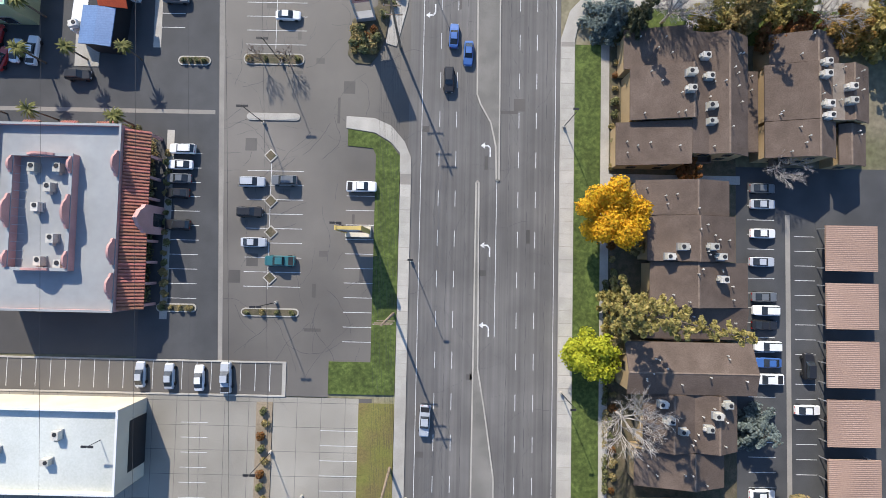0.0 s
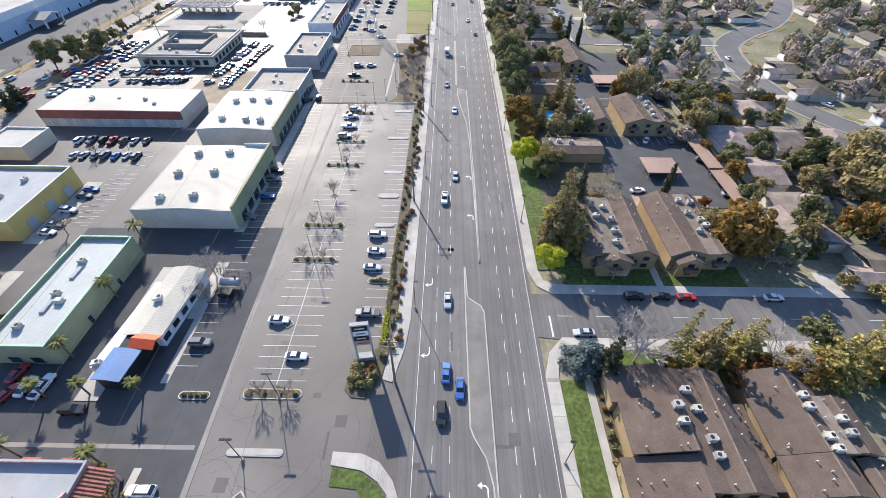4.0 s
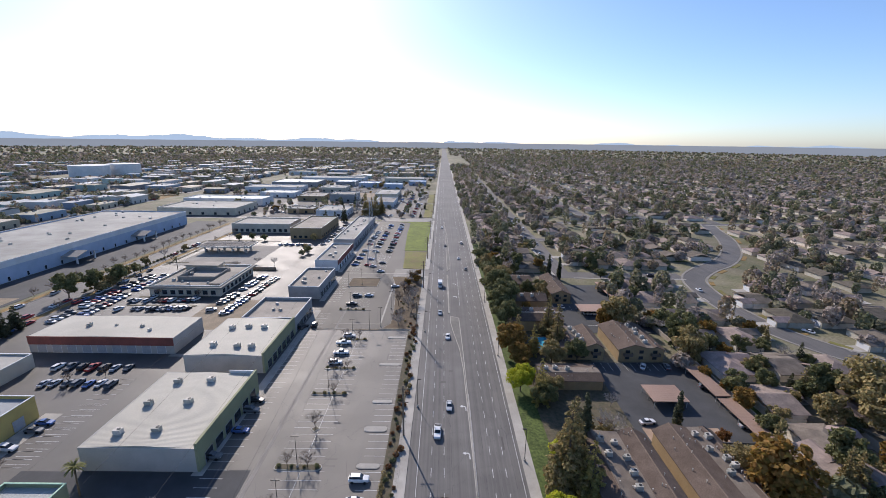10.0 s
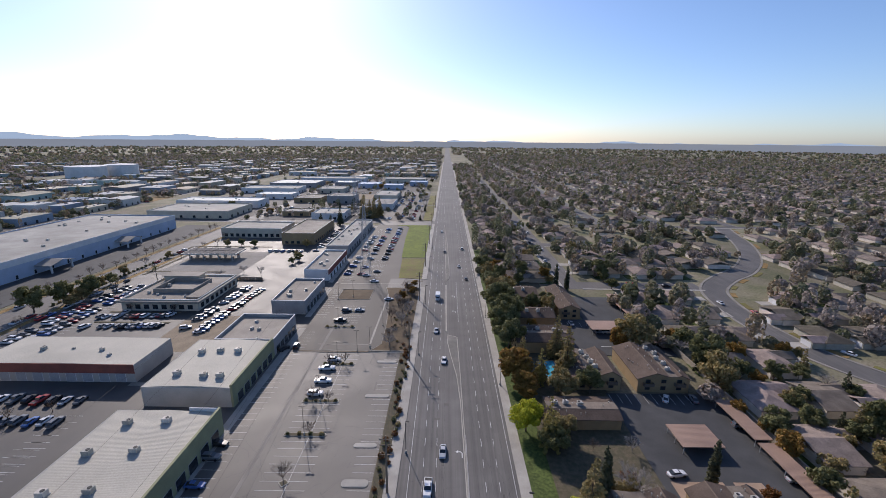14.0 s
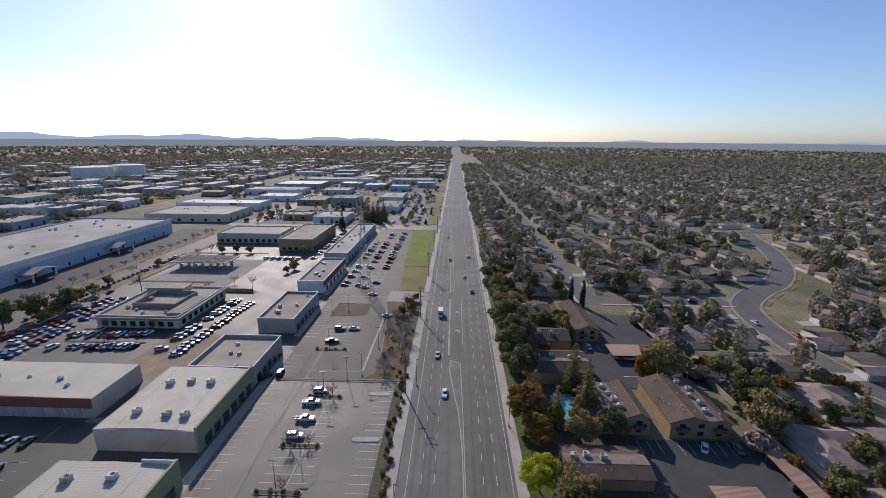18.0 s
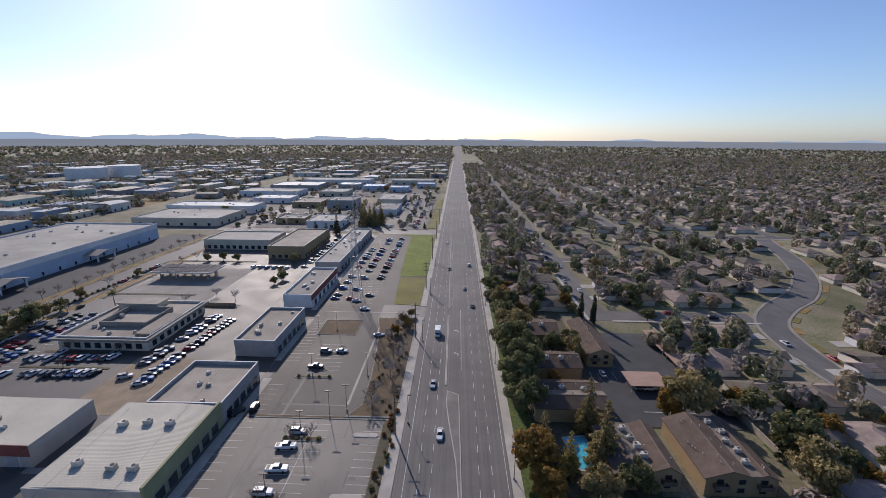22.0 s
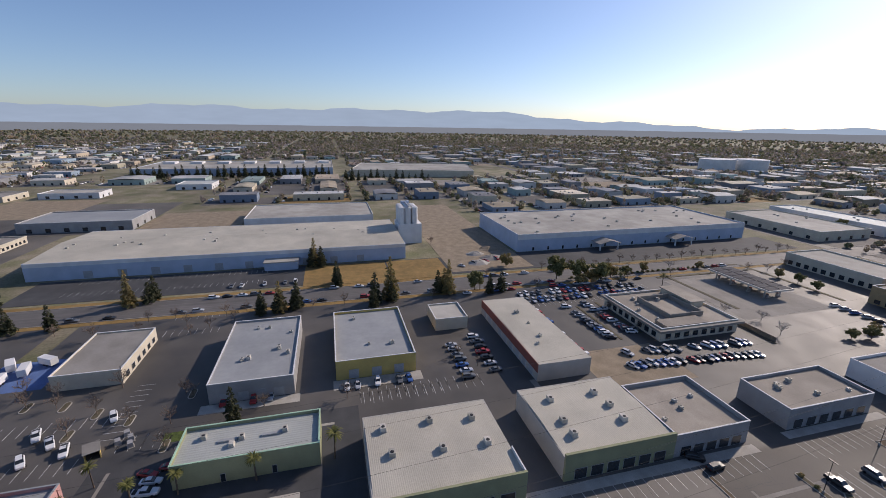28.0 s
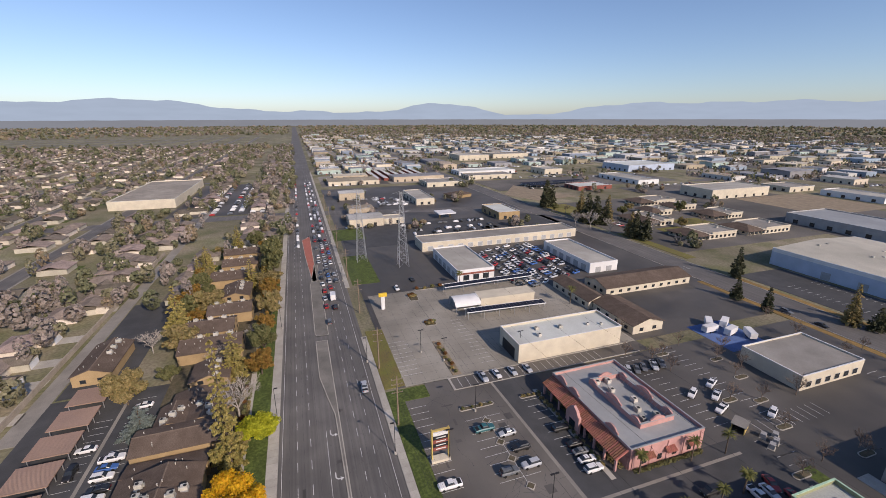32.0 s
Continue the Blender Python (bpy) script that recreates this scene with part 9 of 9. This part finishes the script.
for _ in range(260):
    x_, y_ = rnd.choice(((rnd.uniform(-286, -246), rnd.choice((-377, -347, -362))), (rnd.uniform(-460, -380), rnd.choice((-318, -412))), (rnd.uniform(-380, -300), rnd.choice((-440, -448, -430))), (rnd.uniform(-130, -60), rnd.choice((-196, -205, -222))), (rnd.uniform(-86, -60), rnd.uniform(-350, -300)), (rnd.uniform(-330, -240), rnd.choice((-500, -478, -436)))))
    WCARS.append((x_, y_, rnd.choice((0, 1))))
for x_, y_, n_, r_ in ((-214, -734, 26, 40), (-196, -560, 26, 34), (-184, -398, 10, 16), (-420, -440, 12, 30), (-350, -410, 8, 22), (-480, -280, 10, 24), (-560, -300, 14, 40), (-130, -310, 8, 18), (-300, -300, 8, 12), (-70, -215, 6, 10), (-150, -190, 7, 10), (-222, -110, 6, 8), (-355, -200, 8, 14), (-366, -300, 10, 20), (-490, -420, 12, 16)):
    for _ in range(n_):
        WTREES.append((x_ + rnd.uniform(-r_, r_), y_ + rnd.uniform(-r_, r_)))
sheet("yard_patch", [(-200, -322), (-216, -280), (-270, -288), (-240, -378)], 0.01, M_soil, "bare tan lot beside a street", "yard patch")
sheet("yard_patch", rect(-420, -60, -330, 14), 0.01, M_soil, "bare tan building lot", "yard patch")
for x, y, r_ in ((-720, 880, 34), (-700, 950, 30)):
    t = thing("storage_tank", x, y, 0, 0, "huge white cylindrical storage tank", "tank", "storage tanks")
    part("shell", Build().tube((0, 0, -0.1), (0, 0, 22), r_, r_, 40), M_wwall, t)
    part("roof", Build().tube((0, 0, 22.01), (0, 0, 24), r_, 2, 40), M_wwall, t)
for i in range(30):
    plant("pine", -700 + (i % 3) * 3, -190 + i * 9.5, 1.3 + 0.3 * math.sin(i * 2.1))
for i in range(14):
    plant("pine", -640 + i * 3, 110 + i * 9, 1.2 + 0.3 * math.sin(i * 1.7))
for (b1, m1), (nm, c) in zip(SHW, SHEDCOL):
    solid("far_shed_walls", b1, m1, f"walls of distant {nm.replace('_', ' ')} workshops", "buildings", "stuff")
for (b1, m1), (nm, c) in zip(SHR, SHEDCOL):
    solid("far_shed_roofs", b1, m1, f"roofs of distant {nm.replace('_', ' ')} workshops", "buildings", "stuff")
fw, fr = Build(), Build()
for x, y in HOUSES2:
    w, d = rnd.choice(((15, 10), (10, 15), (13, 12)))
    fw.box(x - w / 2, y - d / 2, -0.1, x + w / 2, y + d / 2, 2.75)
    (fr.hip if rnd.random() < 0.5 else fr.gable)(x - w / 2, y - d / 2, x + w / 2, y + d / 2, 2.85, 1.9)
solid("far_house_walls", fw, M_housewall, "walls of distant houses beyond the workshops", "houses", "stuff")
solid("far_house_roofs", fr, M_houseroof, "shingle roofs of distant houses beyond the workshops", "houses", "stuff")
for b1, m1, nm in LOTS:
    solid("far_lots", b1, m1, f"distant yards of {nm}", "yards", "stuff")
solid("far_shed_doors", windowsB, M_dark, "dark doors and windows of distant workshops", "doors", "stuff")
carb = [(Build(), PAINT[c_]) for c_ in ("white", "grey", "silver", "black", "red")]
for x, y, o in WCARS + MALLCARS:
    w, d = (2.2, 0.9) if o else (0.9, 2.2)
    b1 = rnd.choices(carb, (5, 5, 3, 5, 1))[0][0]
    b1.box(x - w, y - d, 0.2, x + w, y + d, 0.95)
    b1.box(x - w * 0.55, y - d * 0.6, 0.951, x + w * 0.5, y + d * 0.6, 1.45)
for b1, m1 in carb:
    solid("far_cars", b1, m1, "distant parked cars in yards", "cars", "stuff")
solid("industrial_streets", Build().box(-2300, -342, -0.09, -480, -328, -0.015).box(-2300, 428, -0.09, -62, 440, -0.015), M_road, "grey asphalt cross streets between workshops", "road", "structure")

# distant trees: clumps of leaf blades, east woods of street trees and scattered ones west
def far_trees(name, pts, material, label, blades, seed, tall=1.0, bs=0.42):
    g_ = np.random.default_rng(seed)
    P = np.repeat(np.asarray(pts), blades, axis=0)
    m = len(P)
    R_, H_ = P[:, 2], P[:, 3] * tall
    d = g_.normal(size=(m, 3))
    d /= np.linalg.norm(d, axis=1)[:, None]
    c = np.stack([P[:, 0] + d[:, 0] * R_ * 0.85, P[:, 1] + d[:, 1] * R_ * 0.85, H_ * 0.55 + d[:, 2] * H_ * 0.42], 1)
    nn_ = d + g_.normal(size=(m, 3)) * 0.5
    nn_ /= np.linalg.norm(nn_, axis=1)[:, None]
    u = np.cross(nn_, g_.normal(size=(m, 3)))
    u /= np.linalg.norm(u, axis=1)[:, None]
    w = np.cross(nn_, u)
    s = (R_ * bs * (0.7 + 0.6 * g_.random(m)))[:, None]
    V = np.concatenate([c - u * s - w * s * 0.7, c + u * s - w * s * 0.8, c + u * s * 0.9 + w * s, c - u * s * 0.8 + w * s * 0.9])
    i = np.arange(m)
    me = bpy.data.meshes.new(name)
    me.from_pydata(V.tolist(), [], np.stack([i, i + m, i + 2 * m, i + 3 * m], 1).tolist())
    me.materials.append(material)
    me.update()
    return tagged(new(name, me), label, "trees", "", "stuff")


lists = {0: [], 1: [], 2: [], 3: []}
dist = {0: [], 1: [], 2: [], 3: []}
gard = {0: [], 1: [], 2: [], 3: []}
mids = []


def scatter(tx, ty, big=1.0):
    dd = (tx - 10) ** 2 + (ty - 60) ** 2
    k_ = rnd.choice((0, 0, 0, 1, 1, 2, 3, 3, 3))
    tall = rnd.random() ** 2
    if dd < 240 ** 2 and tx > 90 and len(mids) < 120:
        mids.append((tx, ty))
    elif dd < 560 ** 2:
        gard[k_].append((tx, ty, rnd.uniform(1.9, 4.3) * big, (4.5 + 10 * tall) * big))
    elif dd < 1150 ** 2:
        lists[k_].append((tx, ty, rnd.uniform(2.2, 4.9) * big, (4.5 + 11 * tall) * big))
    else:
        dist[k_].append((tx, ty, rnd.uniform(2.6, 5.4) * big, (5 + 10 * tall) * big))


for x, y, a in HOUSES:
    for _ in range(6):
        tx, ty = x + rnd.uniform(-15.5, 15.5), y + rnd.uniform(-10, 10)
        if in_street(tx, ty, 1) or near_curve(tx, ty, 8) or abs(tx - x) < 5.5 and abs(ty - y) < 6.5:
            continue
        if (x - 10) ** 2 + (y - 60) ** 2 > 700 ** 2 and rnd.random() < 0.35 or any(abs(tx - 156.5 - 62 * k_) < 6 for k_ in range(24)):
            continue
        if y < -150 and rnd.random() < 0.4:
            continue
        scatter(tx, ty)
for x, y in HOUSES2:
    for _ in range(2):
        scatter(x + rnd.uniform(-12, 12), y + rnd.uniform(-12, 12), 0.85)
for x, y in WTREES:
    scatter(x, y, 0.75)
# far belt all round
for _ in range(15000):
    r = 2250 + 2300 * rnd.random()
    a = rnd.uniform(0, 2 * math.pi)
    x, y = 10 + r * math.cos(a), 60 + r * math.sin(a)
    if -25 < x < 40:
        continue
    dist[rnd.choice((0, 0, 1, 2, 3))].append((x, y, rnd.uniform(3.5, 9), rnd.uniform(5, 11)))
MATS = [leafy("far_green_leaves", (0.215, 0.22, 0.125), (0.145, 0.15, 0.085)), leafy("far_olive_leaves", (0.29, 0.27, 0.165), (0.205, 0.19, 0.12)), leafy("far_dun_leaves", (0.34, 0.27, 0.175), (0.245, 0.195, 0.13)), leafy("far_bare_twigs", (0.38, 0.325, 0.28), (0.285, 0.24, 0.21))]
for i, nm in enumerate(("dark green", "olive", "brownish gold", "bare grey-brown")):
    if lists[i]:
        far_trees("far_trees", lists[i], MATS[i], f"distant {nm} trees of the suburbs", 26, 40 + i, 1.0, 0.36)
    if dist[i]:
        far_trees("far_trees", dist[i], MATS[i], f"{nm} trees far out towards the horizon", 9, 60 + i, 1.0, 0.6)
for i, nm in enumerate(("dark green", "olive", "brownish gold", "bare grey-brown")):
    if gard[i]:
        far_trees("garden_trees", gard[i], MATS[i], f"{nm} garden trees between suburban houses", 120, 50 + i, 1.0, 0.2)
for j, (x, y) in enumerate(mids):
    plant(("green", "olive", "gold", "bare", "green2", "pine2", "olive2", "bare2", "pine", "olive")[j % 10], x, y, rnd.uniform(0.42, 0.78))

for colour, b_ in YARD_BODY.items():
    solid("yard_cars", b_, PAINT[colour], f"{colour} cars parked in rows in yards far behind", "cars", "stuff")
solid("yard_car_glass", YARD_GLASS, M_glass, "dark windows of cars parked far behind", "cars", "stuff")

# ---- distance: plain and mountains, hazy air painted in as a glow ----
# aerial haze painted in: an emissive colour that sun and sky don't light
def haze_glow(name, col, strength):
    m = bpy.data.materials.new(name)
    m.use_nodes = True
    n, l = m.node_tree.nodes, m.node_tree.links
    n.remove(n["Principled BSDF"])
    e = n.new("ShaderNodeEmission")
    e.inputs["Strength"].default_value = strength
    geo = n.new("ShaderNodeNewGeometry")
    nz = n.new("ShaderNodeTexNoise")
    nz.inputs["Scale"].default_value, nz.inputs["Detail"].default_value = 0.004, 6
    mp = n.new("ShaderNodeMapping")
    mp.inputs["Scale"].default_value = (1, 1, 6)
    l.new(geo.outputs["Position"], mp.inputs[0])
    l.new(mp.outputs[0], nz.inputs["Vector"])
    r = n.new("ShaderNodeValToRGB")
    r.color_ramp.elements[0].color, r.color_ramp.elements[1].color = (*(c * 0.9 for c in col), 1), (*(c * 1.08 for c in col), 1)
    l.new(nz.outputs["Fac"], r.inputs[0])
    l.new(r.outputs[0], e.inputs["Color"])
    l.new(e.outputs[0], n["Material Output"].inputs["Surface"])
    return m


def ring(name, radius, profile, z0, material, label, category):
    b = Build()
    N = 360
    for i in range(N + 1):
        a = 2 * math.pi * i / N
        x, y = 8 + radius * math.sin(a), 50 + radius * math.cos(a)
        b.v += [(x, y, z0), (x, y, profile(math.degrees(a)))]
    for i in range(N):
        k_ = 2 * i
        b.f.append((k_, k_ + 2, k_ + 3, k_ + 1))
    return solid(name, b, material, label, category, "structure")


def hump(a, c, w, h):
    d = (a - c + 180) % 360 - 180
    return h * math.exp(-(d / w) ** 2)


def mountain(a):
    # a: degrees clockwise from +y
    z = 60 + hump(a, 288, 20, 150) + hump(a, 255, 22, 150) + hump(a, 225, 14, 130) + hump(a, 198, 7, 140) + hump(a, 180, 16, 60) + hump(a, 160, 14, 160) + hump(a, 330, 22, 30)
    z += 12 * math.sin(a * 0.35) + 8 * math.sin(a * 0.9 + 1) + 4 * math.sin(a * 2.3)
    return max(z, 60)


# both rings glow in a hazy tint that stands in for distant air
ring("backdrop_mountains", 4700, mountain, -60, haze_glow("painted_haze_mountains", (0.345, 0.445, 0.575), 1.0), "faint mountains on the horizon with hazy blue painted in, glowing", "mountains")
ring("backdrop_plain", 4600, lambda a: 60 + 1.0 * math.sin(a * 1.7), -60, haze_glow("painted_haze_plain", (0.24, 0.27, 0.315), 0.9), "far plain at the horizon with hazy grey painted in, glowing", "backdrop")

# ---- sidewalk slabs near the start of the way ----
for nm_, xa, xb, ya, yb in (("e", 21.98, 24.56, -36, 46.5), ("w", -8.26, -6.24, -20, 20.4)):
    host = sheet("pavement_bed", rect(xa, ya, xb, yb), 0.142, M_concd, "sidewalk bed under concrete slabs", "sidewalk")
    n_ = int((yb - ya) / 2.4)
    me_ = Build().box(-(xb - xa) / 2 + 0.02, -1.17, -0.05, (xb - xa) / 2 - 0.02, 1.17, 0.012).mesh("slab", M_slab)
    for i in range(n_):
        o_ = part("slab", me_, M_slab, host)
        o_.location = ((xa + xb) / 2, ya + 1.2 + i * 2.4, 0.142 + 0.002 * math.sin(i * 2.7))
